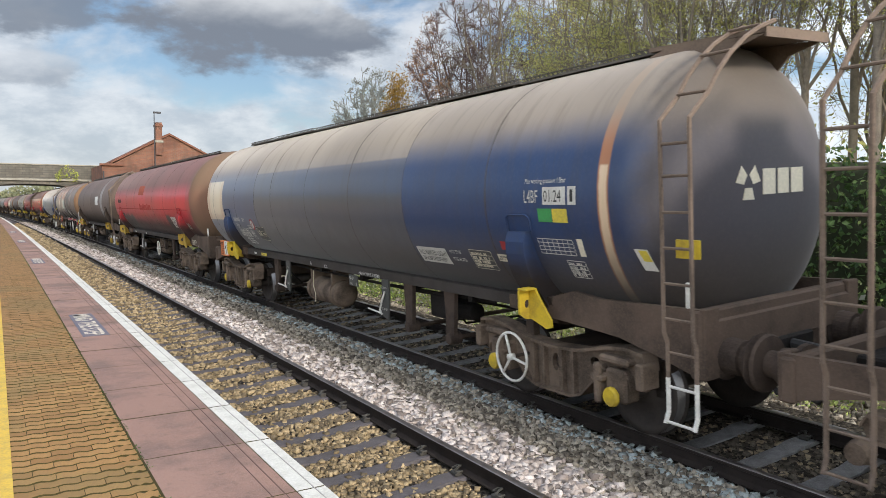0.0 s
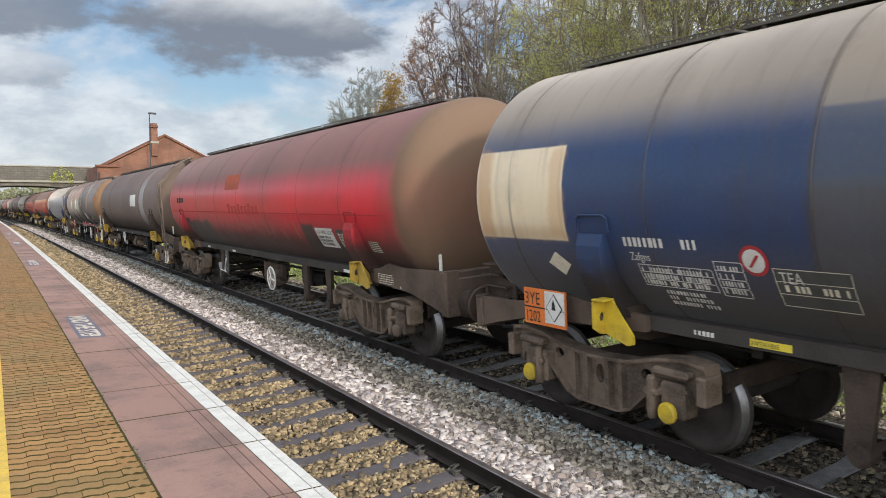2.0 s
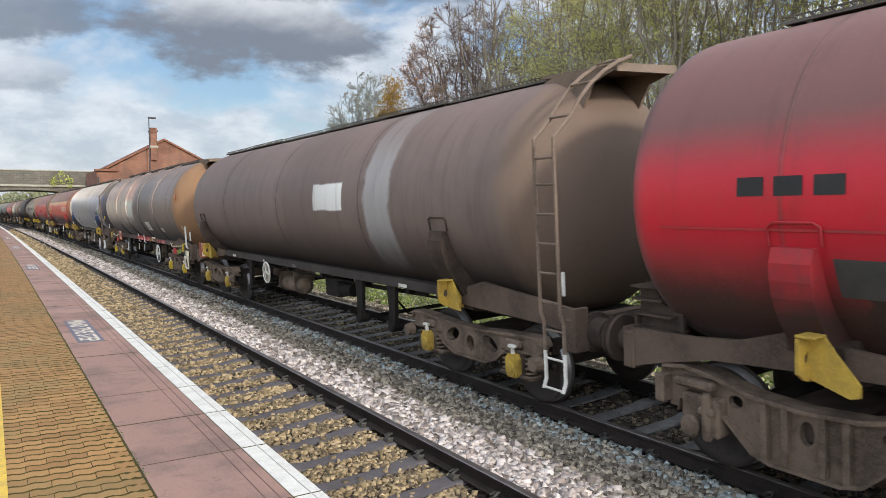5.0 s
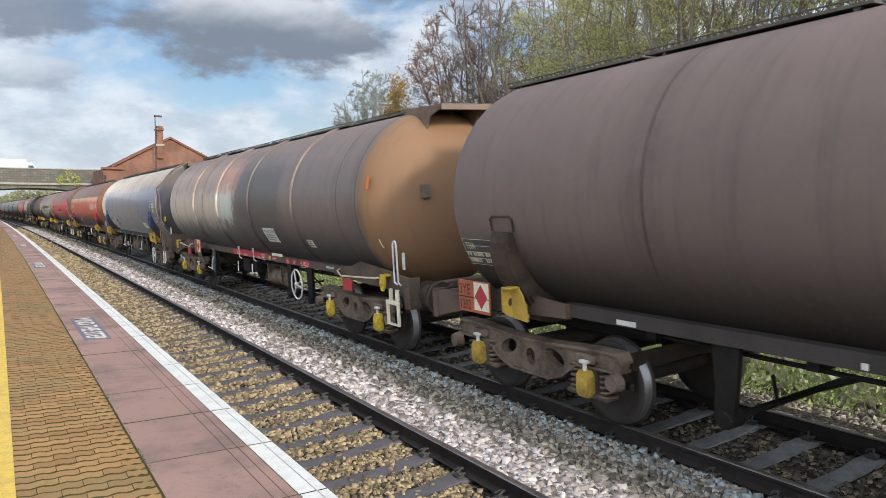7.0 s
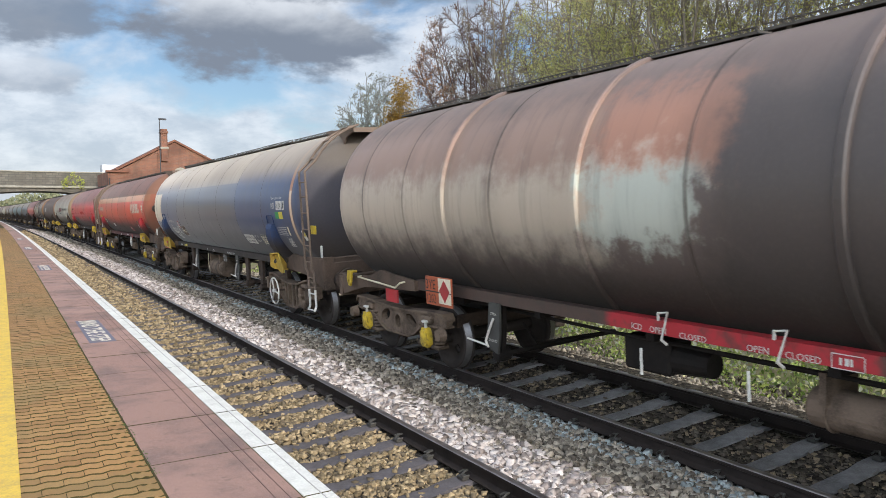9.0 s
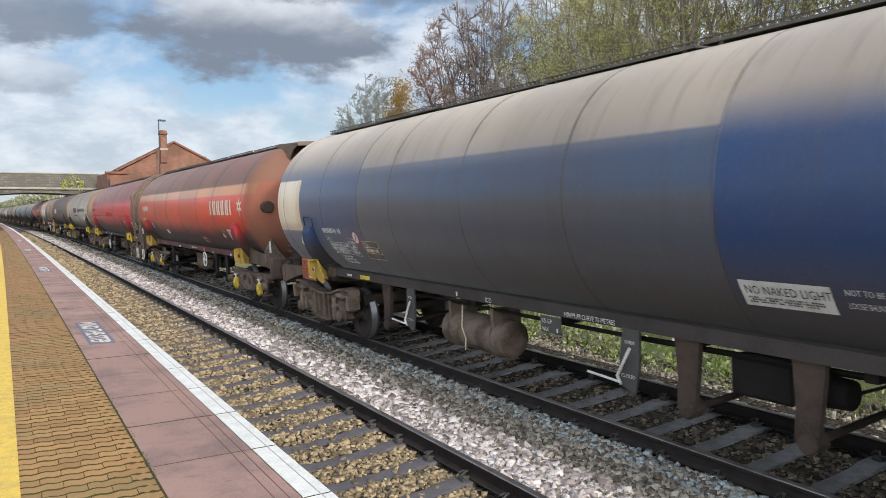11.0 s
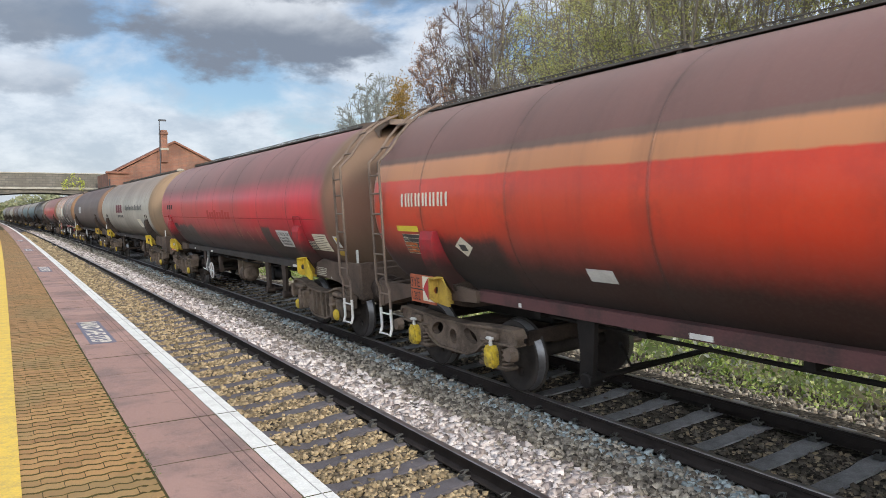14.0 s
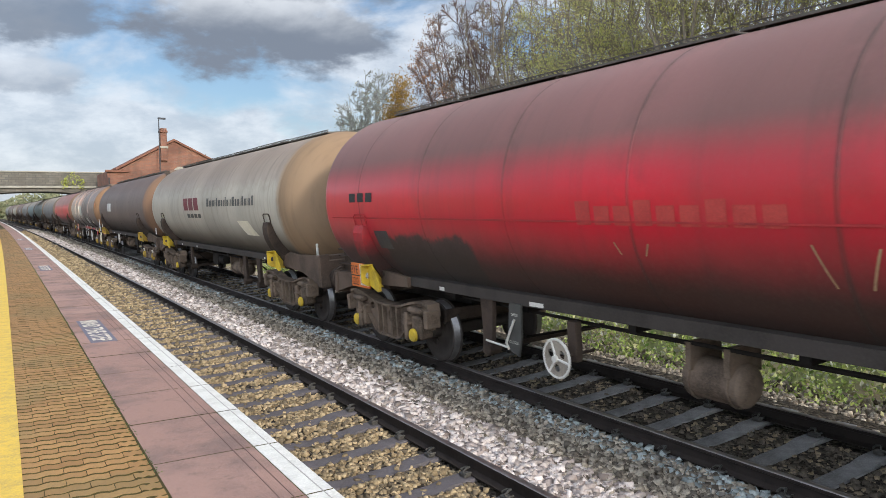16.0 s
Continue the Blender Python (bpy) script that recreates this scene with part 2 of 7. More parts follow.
def stone_mat(name, a, b, c):
    m = Mat(name, 0.92, 0.0, 0.15)
    r = m.island()
    col = m.mix(m.maprange(r, 0.0, 1.0, 0, 1, False), a, b)
    col = m.mix(m.maprange(m.math("FRACT", m.math("MULTIPLY", r, 7.31)), 0.72, 0.8, 0, 0.85), col, c)
    col = m.mix(m.maprange(m.noise(55, 3), 0.4, 0.7, 0, 0.35), col, tuple(x * 0.5 for x in a))
    m.color(col).bump(m.noise(70, 3), 0.3, 0.004)
    return m.m


M_STONE_TAN = stone_mat("tan_ballast", (0.20, 0.148, 0.083), (0.53, 0.405, 0.235), (0.12, 0.095, 0.065))
M_STONE_PALE = stone_mat("pale_ballast", (0.36, 0.30, 0.265), (0.76, 0.68, 0.625), (0.16, 0.13, 0.11))
M_STONE_BROWN = stone_mat("brown_ballast", (0.17, 0.142, 0.108), (0.48, 0.42, 0.33), (0.085, 0.07, 0.055))
M_STONE_BLUE = stone_mat("blue_grey_ballast", (0.22, 0.245, 0.235), (0.48, 0.53, 0.51), (0.20, 0.17, 0.14))
# stones under the train are darkened to hold the shade there
M_STONE_SHADED = stone_mat("shaded_ballast", (0.045, 0.036, 0.027), (0.20, 0.165, 0.125), (0.36, 0.28, 0.18))

M_RAIL_TOP = worn("polished_rail", (0.30, 0.27, 0.25), (0.16, 0.13, 0.11), 0.38, 0.85, 6, 0.05)
M_RAIL_SIDE = worn("rusty_rail", (0.036, 0.028, 0.024), (0.016, 0.013, 0.012), 0.85, 0.1, 5, 0.3)
M_CONCRETE = worn("sleeper_concrete", (0.125, 0.112, 0.116), (0.075, 0.066, 0.062), 0.9, 0, 3, 0.4, 60, 0.8)
M_CONCRETE_PALE = worn("pale_sleeper_concrete", (0.24, 0.235, 0.23), (0.11, 0.10, 0.095), 0.9, 0, 3, 0.4, 60, 0.8)
M_CLIP = worn("clip_steel", (0.095, 0.09, 0.08), (0.05, 0.045, 0.035), 0.6, 0.4, 20, 0.1)

A_X, A_Z = -3.443, -0.112
FAR = [-12 + 3 * i for i in range(8)] + [12 + 4 * i for i in range(80)]

# one sheet of ground, with a cutting side that climbs away from the far track
ground_me = bmesh.new()
gx = [-900, -300, -80, -30, -12, -7.5, -5.4, -1.8, 1.9, 2.7, 3.2, 4.2, 5.5, 7.5, 12, 30, 80, 300, 900]
gz = [-0.6, -0.6, -0.6, -0.6, -0.6, -0.6, -0.55, -0.52, -0.45, -0.40, -0.30, 0.25, 0.95, 1.6, 2.1, 2.6, 3.0, 3.0, 3.0]
gy = [-900, -300, -80, -30, -10] + [-4 + 2 * i for i in range(30)] + [60, 75, 90, 110, 140, 200, 300, 500, 900]
grid = []
for y in gy:
    row = []
    for x, z in zip(gx, gz):
        s = 1.0 if y < 70 else max(0.15, 1 - (y - 70) / 60)
        zz = z if x < 3 else -0.4 + (z + 0.4) * s
        if 3 < x < 40:
            zz += 0.25 * noise.noise(Vector((x * 0.6, y * 0.5, 0)))
        row.append(ground_me.verts.new((x + (bend(y) if abs(x) < 60 and y < 300 else 0), y, zz)))
    grid.append(row)
for A, B in zip(grid, grid[1:]):
    for i in range(len(gx) - 1):
        ground_me.faces.new((A[i], A[i + 1], B[i + 1], B[i]))
ground = part("ground", ground_me, M_SOIL, smooth=True)
tagged(ground, "bare brown earth with a rough cutting side beside the track", "ground", kind="structure")

# ballast shoulders and six-foot: one heaped section carried along the line
bm = bmesh.new()
prof = [across(A_X, A_Z, -1.5, -0.3), across(A_X, A_Z, -1.3, -0.2), across(A_X, A_Z, 0.0, -0.2), across(A_X, A_Z, 1.25, -0.2),
        (-1.95, -0.25), across(0, 0, -1.3, -0.2), across(0, 0, 0, -0.21), across(0, 0, 1.25, -0.2), across(0, 0, 1.7, -0.26), across(0, 0, 2.4, -0.62)]
sweep(bm, prof, FAR, closed=False)
bed = part("ballast_bed", bm, M_BED_SHADED, smooth=True)
tagged(bed, "bed of crushed stone ballast beneath both tracks", "ballast", kind="structure")

RAIL = [(-0.07, -0.159), (0.07, -0.159), (0.07, -0.148), (0.012, -0.128), (0.010, -0.05), (0.035, -0.035), (0.036, -0.008), (0.028, 0.0),
        (-0.028, 0.0), (-0.036, -0.008), (-0.035, -0.035), (-0.010, -0.05), (-0.012, -0.128), (-0.07, -0.148)]


def sleeper_bm():
    """A concrete sleeper with dished middle and sloping shoulders."""
    bm = bmesh.new()
    sec = [(-1.25, 0.0), (-0.45, 0.0), (-0.30, -0.025), (0.30, -0.025), (0.45, 0.0), (1.25, 0.0)]
    A = [[bm.verts.new((x, sy * (0.10 if dz == 0 else 0.13), z - 0.165 + dz)) for x, z in sec] for sy in (-1, 1) for dz in (0, -0.16)]
    top0, low0, top1, low1 = A
    for i in range(len(sec) - 1):
        bm.faces.new((top0[i], top0[i + 1], top1[i + 1], top1[i]))
        bm.faces.new((low0[i], low0[i + 1], top0[i + 1], top0[i]))
        bm.faces.new((low1[i], low1[i + 1], top1[i + 1], top1[i]))
    for i in (0, -1):
        bm.faces.new((top0[i], top1[i], low1[i], low0[i]))
    return bm


def clip_bm():
    """A sprung steel rail clip and its cast shoulder."""
    bm = bmesh.new()
    box(bm, 0.075, -0.05, -0.165, 0.15, 0.05, -0.125, 0.008)
    tube(bm, [(0.12, -0.06, -0.115), (0.06, -0.065, -0.11), (0.045, -0.02, -0.10), (0.09, 0.0, -0.095), (0.15, 0.03, -0.105), (0.14, 0.065, -0.115), (0.08, 0.06, -0.12)], 0.011, 5)
    return bm


SLEEPER_ME = mesh_of("sleeper", sleeper_bm(), M_CONCRETE)
CLIP_ME = mesh_of("rail_clip", clip_bm(), M_CLIP)
SPACING = 0.65


def track(name, x0, z0, label, sleeper_me):
    t = empty(name, label=label, category="track", kind="structure")
    for xr in (-0.7525, 0.7525):
        bm = bmesh.new()
        sec = [across(x0, z0, xr + x, z) for x, z in RAIL]
        sweep(bm, sec, FAR)
        bm.faces.ensure_lookup_table()
        n = len(RAIL)
        for i, f in enumerate(bm.faces):
            f.material_index = 1 if i % n in (6, 7, 8) and i < n * (len(FAR) - 1) else 0
        part("rail", bm, [M_RAIL_SIDE, M_RAIL_TOP], t)
    far = bmesh.new()
    for i in range(-6, 240):
        y = SPACING * i + 0.33
        m = pose(x0 + bend(y), y, z0, 0, 0, heading(y)) @ pose(0, 0, 0, 0, -CANT, 0)
        if i < 80:
            part("sleeper", sleeper_me, None, t, m=m)
            if i < 55:
                for xr in (-0.7525, 0.7525):
                    part("rail_clip", CLIP_ME, None, t, m=m @ pose(xr, 0, 0))
                    part("rail_clip", CLIP_ME, None, t, m=m @ pose(xr, 0, 0, 0, 0, 180))
        else:
            k = len(far.verts)
            far.from_mesh(SLEEPER_ME)
            far.verts.ensure_lookup_table()
            bmesh.ops.transform(far, matrix=m, verts=far.verts[k:])
    part("far_sleepers", far, M_CONCRETE, t)["kind"] = "stuff"
    return t


track("track_1", A_X, A_Z, "near railway track on concrete sleepers in tan ballast", SLEEPER_ME)
track("track_2", 0.0, 0.0, "far railway track beneath the train on concrete sleepers", mesh_of("sleeper", sleeper_bm(), M_CONCRETE_PALE))


# ---------- loose ballast ----------
def stones(name, label, material, count, xr, yr, size, height, seed, skip=None):
    """Many broken stones in one mesh, each a bent eight-cornered lump."""
    rng = np.random.default_rng(seed)
    base = np.array([(x, y, z) for x in (-1, 1) for y in (-1, 1) for z in (-1, 1)], float)
    quads = np.array([(0, 1, 3, 2), (4, 6, 7, 5), (0, 4, 5, 1), (2, 3, 7, 6), (0, 2, 6, 4), (1, 5, 7, 3)])
    # more stones nearer the camera
    u = rng.random(count)
    y = yr[0] + (yr[1] - yr[0]) * u ** 2.0
    x = xr[0] + (xr[1] - xr[0]) * rng.random(count)
    if skip is not None:
        keep = skip(x, y, rng)
        x, y = x[keep], y[keep]
    n = len(x)
    s = size * (0.6 + 0.95 * rng.random(n) ** 1.4) * (1 + 0.02 * np.maximum(0, y - 5))
    P = base[None] * (0.30 + 0.70 * rng.random((n, 8, 3)))
    P *= (0.65 + 0.75 * rng.random((n, 1, 3))) * s[:, None, None]
    a, b = rng.random(n) * 6.28, rng.random(n) * 6.28
    ca, sa, cb, sb = np.cos(a), np.sin(a), np.cos(b), np.sin(b)
    X, Y, Z = P[..., 0], P[..., 1], P[..., 2]
    Y, Z = Y * cb[:, None] - Z * sb[:, None], Y * sb[:, None] + Z * cb[:, None]
    X, Y = X * ca[:, None] - Y * sa[:, None], X * sa[:, None] + Y * ca[:, None]
    zb = height(x, y) + s * (0.15 + 0.5 * rng.random(n))
    bx = np.array([bend(v) for v in y])
    V = np.stack([X + (x + bx)[:, None], Y + y[:, None], Z + zb[:, None]], -1).reshape(-1, 3)
    F = (quads[None] + (8 * np.arange(n))[:, None, None]).reshape(-1, 4)
    me = bpy.data.meshes.new(name)
    me.vertices.add(len(V)); me.vertices.foreach_set("co", V.ravel())
    me.loops.add(F.size); me.loops.foreach_set("vertex_index", F.ravel().astype(np.int32))
    me.polygons.add(len(F))
    me.polygons.foreach_set("loop_start", np.arange(0, F.size, 4, dtype=np.int32))
    me.update(calc_edges=True)
    me.materials.append(material)
    return tagged(new(name, me), label, "ballast", kind="stuff")


TAN = math.tan(radians(CANT))


def plane(x0, z0, drop):
    return lambda x, y: z0 + (x - x0) * TAN - drop


def between(x0, share=0.16):
    """Stones lie in the cribs, few on the sleepers or against the rails."""
    def keep(x, y, rng):
        ph = np.abs((y - 0.33 + SPACING / 2) % SPACING - SPACING / 2)
        on = (ph < 0.125) & (np.abs(x - x0) < 1.25)
        rail = np.abs(np.abs(x - x0) - 0.7525) < 0.085
        return (~on | (rng.random(len(x)) < share * 0.15)) & ~rail
    return keep


def sixfoot(x, y):
    return np.interp(x, [-2.7, -2.3, -1.95, -1.5, -1.2, -0.8], [-0.2, -0.22, -0.25, -0.25, -0.245, -0.22])


stones("near_track_ballast", "loose tan ballast stones between the sleepers", M_STONE_TAN, 50000, (A_X - 1.35, A_X + 0.75), (2.2, 40), 0.0225, plane(A_X, A_Z, 0.211), 1, between(A_X, 0.7))
stones("pale_ballast", "fresh pale grey ballast heaped beside the rail", M_STONE_PALE, 20000, (-2.62, -1.75), (1.8, 45), 0.034, sixfoot, 2)
stones("brown_ballast", "weathered brown ballast between the two tracks", M_STONE_BROWN, 28000, (-2.05, -0.92), (1.8, 45), 0.027, sixfoot, 3)
stones("blue_grey_ballast", "blue-grey ballast along the rail of the far track", M_STONE_BLUE, 5600, (-1.22, -0.88), (1.5, 40), 0.028, sixfoot, 4)
stones("far_track_ballast", "dark ballast beneath the train, shade put into its colour", M_STONE_SHADED, 28000, (-0.7, 1.3), (1.2, 35), 0.025, plane(0, 0, 0.232), 5, between(0.0))
# starts clear of the far rail so the darkened bed shows as a band
stones("far_shoulder_ballast", "weathered ballast along the far side of the line", M_STONE_BROWN, 16000, (1.3, 3.0), (0.5, 32), 0.030, lambda x, y: np.interp(x, [0.85, 1.5, 2.0, 2.7, 3.3], [-0.17, -0.2, -0.30, -0.34, -0.2]), 6)

stones("near_track_ballast", "loose tan ballast stones between the sleepers", M_STONE_TAN, 12000, (A_X - 1.35, A_X + 0.75), (40, 110), 0.026, plane(A_X, A_Z, 0.217), 11, between(A_X))
stones("pale_ballast", "fresh pale grey ballast heaped beside the rail", M_STONE_PALE, 6000, (-2.62, -1.75), (45, 110), 0.032, sixfoot, 12)
stones("brown_ballast", "weathered brown ballast between the two tracks", M_STONE_BROWN, 6000, (-2.05, -0.92), (45, 110), 0.030, sixfoot, 13)
stones("near_track_ballast", "loose tan ballast stones between the sleepers", M_STONE_TAN, 9000, (A_X - 1.35, A_X + 0.75), (-9, 2.3), 0.024, plane(A_X, A_Z, 0.217), 14, between(A_X))
stones("brown_ballast", "weathered brown ballast between the two tracks", M_STONE_BROWN, 6000, (-2.62, -0.92), (-9, 1.9), 0.03, sixfoot, 15)


# ---------- platform ----------
def slab_mat():
    """Pink concrete, each slab of its own tone, stained and gritty."""
    m = Mat("pink_platform_slab", 0.85, 0.0, 0.3)
    where = m.N.new("ShaderNodeNewGeometry").outputs["Position"]
    base = m.mix(m.random(), (0.275, 0.158, 0.122), (0.335, 0.202, 0.158))
    base = m.mix(m.maprange(m.noise(1.6, 6, 0.65, where), 0.42, 0.66, 0, 0.75), base, (0.145, 0.098, 0.085))
    base = m.mix(m.maprange(m.noise(9, 5, 0.7, where), 0.55, 0.7, 0, 0.5), base, (0.12, 0.085, 0.07))
    grit = m.noise(150, 3, 0.7, where)
    base = m.mix(m.maprange(grit, 0.5, 0.72, 0, 0.55), base, (0.38, 0.28, 0.24))
    base = m.mix(m.maprange(grit, 0.28, 0.45, 0.5, 0), base, (0.08, 0.055, 0.045))
    m.color(base).bump(grit, 0.5, 0.006)
    return m.m


P_X, P_Z = -4.905, 0.745
M_WHITE_LINE = worn("white_edge_paint", (0.60, 0.58, 0.525), (0.40, 0.375, 0.33), 0.75, 0, 9, 0.4, 70, 0.5)
M_SLAB = slab_mat()
M_BRICK = worn("platform_wall_brick", (0.22, 0.13, 0.09), (0.10, 0.075, 0.06), 0.9, 0, 3, 0.5)
M_YELLOW_LINE = worn("yellow_line_paint", (0.60, 0.40, 0.07), (0.38, 0.27, 0.09), 0.75, 0, 14, 0.5, 60, 0.75)
M_JOINT = worn("sandy_joint", (0.05, 0.038, 0.014), (0.075, 0.062, 0.016), 0.95, 0, 5, 0.3)

M_CORNICE_GREY = worn("grey_wear", (0.33, 0.31, 0.28), (0.42, 0.40, 0.36), 0.9, 0, 6, 0.1)
M_SCORE = worn("scored_groove", (0.13, 0.082, 0.067), (0.17, 0.11, 0.09), 0.95, 0, 4, 0.1)


def paver_mat():
    m = Mat("tan_block_paver", 0.85)
    base = m.mix(m.random(), (0.25, 0.124, 0.036), (0.36, 0.194, 0.062))
    base = m.mix(m.maprange(m.noise(1.1, 5, vec=m.N.new("ShaderNodeNewGeometry").outputs["Position"]), 0.46, 0.62, 0, 0.42), base, (0.20, 0.155, 0.055))
    base = m.mix(m.maprange(m.noise(60, 3), 0.4, 0.7, 0, 0.4), base, (0.16, 0.10, 0.05))
    m.color(base).bump(m.noise(90, 3), 0.3, 0.004)
    return m.m


M_PAVER = paver_mat()
PLAT_Y = [-10 + 2 * i for i in range(16)] + [24 + 4 * i for i in range(40)]
platform = empty("platform", label="station platform with white edge, pink slabs and tan block paving", category="platform", kind="structure")
bm = bmesh.new()
sweep(bm, [(P_X - 0.05, -0.6), (P_X - 0.05, P_Z - 0.09), (P_X - 6.5, P_Z - 0.09), (P_X - 6.5, -0.6)], PLAT_Y)
part("platform_wall", bm, M_BRICK, platform, "brick wall of the platform")
bm = bmesh.new()
sweep(bm, [(P_X - 0.775, P_Z - 0.09), (P_X - 0.775, P_Z - 0.006), (P_X - 6.5, P_Z - 0.006), (P_X - 6.5, P_Z - 0.09)], PLAT_Y)
part("paving_bed", bm, M_JOINT, platform, "mossy sand between the blocks")

bm = bmesh.new()
sweep(bm, [(P_X - 0.777, P_Z - 0.08), (P_X - 0.777, P_Z - 0.003), (P_X - 0.14, P_Z - 0.003), (P_X - 0.14, P_Z - 0.08)], PLAT_Y)
part("joint_fill", bm, M_JOINT, platform, "dark dirt in the slab joints")


def slab_piece(x0, x1, y0, y1, top, mat, name, bev=0.006):
    bm = bmesh.new()
    vs = box(bm, x0, y0, P_Z - 0.088, x1, y1, top, bev)
    for v in vs:
        v.co.x += bend(v.co.y)
    bm.normal_update()
    for f in bm.faces:
        f.material_index = 0 if abs(f.normal.z) > 0.9 or (name == "edge_stone" and abs(f.normal.x) > 0.3) else 1
    return part(name, bm, [mat, M_JOINT], platform)


y = -6.675
while y < 69:
    L = 0.935
    slab_piece(P_X - 0.769, P_X - 0.157, y + 0.004, y + L - 0.004, P_Z + random.uniform(-0.0015, 0.0015), M_SLAB, "slab", 0.002)
    y += L
y = -6.675
while y < 69:
    slab_piece(P_X - 0.153, P_X + 0.012, y + 0.001, y + 0.934, P_Z + random.uniform(-0.001, 0.001), M_WHITE_LINE, "edge_stone", 0.006)
    y += 0.935
bm = bmesh.new()
sweep(bm, [(P_X - 0.769, P_Z - 0.088), (P_X - 0.769, P_Z), (P_X - 0.16, P_Z), (P_X - 0.16, P_Z - 0.088)], [70.2 + 4 * i for i in range(28)])
part("slab", bm, M_SLAB, platform)
bm = bmesh.new()
sweep(bm, [(P_X - 0.153, P_Z - 0.088), (P_X - 0.153, P_Z), (P_X + 0.012, P_Z), (P_X + 0.012, P_Z - 0.088)], [70.2 + 4 * i for i in range(28)])
part("edge_stone", bm, M_WHITE_LINE, platform)


def paver_mesh(name, mat):
    """An interlocking block with wavy long sides."""
    bm = bmesh.new()
    n = 12
    tops, lows = [], []
    for sgn in (-1, 1):
        pts = []
        for i in range(n + 1):
            x = -0.1130 + 0.2260 * i / n
            w = 0.011 * math.sin(4 * math.pi * i / n)
            pts.append((x, sgn * 0.0465 + w))
        tops.append(pts)
    ring = tops[0] + tops[1][::-1]
    A = [bm.verts.new((x * 0.985, yy * 0.93, 0.0)) for x, yy in ring]
    B = [bm.verts.new((x, yy, -0.007)) for x, yy in ring]
    C = [bm.verts.new((x, yy, -0.03)) for x, yy in ring]
    bm.faces.new(A).material_index = 0
    k = len(ring)
    for P, Q in ((A, B), (B, C)):
        for i in range(k):
            bm.faces.new((P[i], P[(i + 1) % k], Q[(i + 1) % k], Q[i])).material_index = 1
    return mesh_of(name, bm, [mat, M_JOINT])


PAVER_ME = paver_mesh("paver", M_PAVER)
RING = [(-0.113 + 0.226 * k / 12, 0.011 * math.sin(4 * math.pi * k / 12)) for k in range(13)]
RING = [(x * 0.985, y - 0.0435) for x, y in RING] + [(x * 0.985, y + 0.0435) for x, y in RING[::-1]]
rest = bmesh.new()
made = 0
for j in range(-70, 700):
    y = 3.0 + 0.1085 * j
    for i in range(-1, 25):
        x = P_X - 0.779 - 0.112 - 0.2265 * i - (0.113 if j % 2 else 0.0)
        half = x + 0.112 > P_X - 0.777
        if half:
            if j % 2 == 0:
                continue
            x -= 0.058
        m = pose(x + bend(y), y, P_Z + random.uniform(-0.002, 0.001), random.uniform(-0.8, 0.8), random.uniform(-0.6, 0.6), random.uniform(-0.7, 0.7))
        if half:
            m = m @ Matrix.Diagonal((0.48, 1, 1, 1))
        if 0 <= j < 78 and i < 4 and made < 300:
            part("paver", PAVER_ME, None, platform, m=m)
            made += 1
        else:
            ring = RING if j < 130 else (RING[0], RING[12], RING[13], RING[25])
            rest.faces.new([rest.verts.new(m @ Vector((p, q, 0.0))) for p, q in ring])
part("far_pavers", rest, M_PAVER, platform)["kind"] = "stuff"
bm = bmesh.new()
sweep(bm, [(P_X - 1.441, P_Z - 0.002), (P_X - 1.441, P_Z + 0.004), (P_X - 1.576, P_Z + 0.004), (P_X - 1.576, P_Z - 0.002)], PLAT_Y)
part("yellow_line", bm, M_YELLOW_LINE, platform, "yellow painted safety line")

for dx in (-0.215, -0.285):
    bm = bmesh.new()
    sweep(bm, [(P_X + dx, P_Z - 0.002), (P_X + dx, P_Z + 0.0032), (P_X + dx - 0.004, P_Z + 0.0032), (P_X + dx - 0.004, P_Z - 0.002)], PLAT_Y)
    part("scored_line", bm, M_SCORE, platform, "dark scored line along the slabs")

bm = bmesh.new()
sweep(bm, [(P_X - 0.052, P_Z - 0.002), (P_X - 0.052, P_Z + 0.0032), (P_X - 0.057, P_Z + 0.0032), (P_X - 0.057, P_Z - 0.002)], PLAT_Y)
part("worn_line", bm, M_CORNICE_GREY, platform, "thin grey wear line in the white edge")

# step warnings: pale letters on dark panels
M_PANEL = worn("blue_grey_panel", (0.13, 0.125, 0.16), (0.19, 0.15, 0.15), 0.8, 0, 5, 0.2, 60, 0.6)
M_PALE = worn("worn_pale_letters", (0.62, 0.56, 0.46), (0.40, 0.33, 0.28), 0.8, 0, 9, 0.2, 60, 0.6)


def step_warning(y0):
    bm = bmesh.new()
    x0, x1 = P_X - 0.655 + bend(y0), P_X - 0.37 + bend(y0)
    box(bm, x0, y0, P_Z - 0.002, x1, y0 + 1.95, P_Z + 0.0045)
    p = part("step_panel", bm, M_PANEL, platform, "worn dark panel reading mind the step")
    V, F = letters("MIND THE STEP", 0.29, 0.006)
    wide = max(v.x for v in V)
    me = bpy.data.meshes.new("step_letters")
    me.from_pydata([(x0 + 0.04 + v.y, y0 + 1.9 - v.x * 1.85 / wide, P_Z + 0.0085) for v in V], [], F)
    me.materials.append(M_PALE)
    part("step_letters", me, None, p)


for y0 in (9.2, 21.4, 33.6, 45.8):
    step_warning(y0)



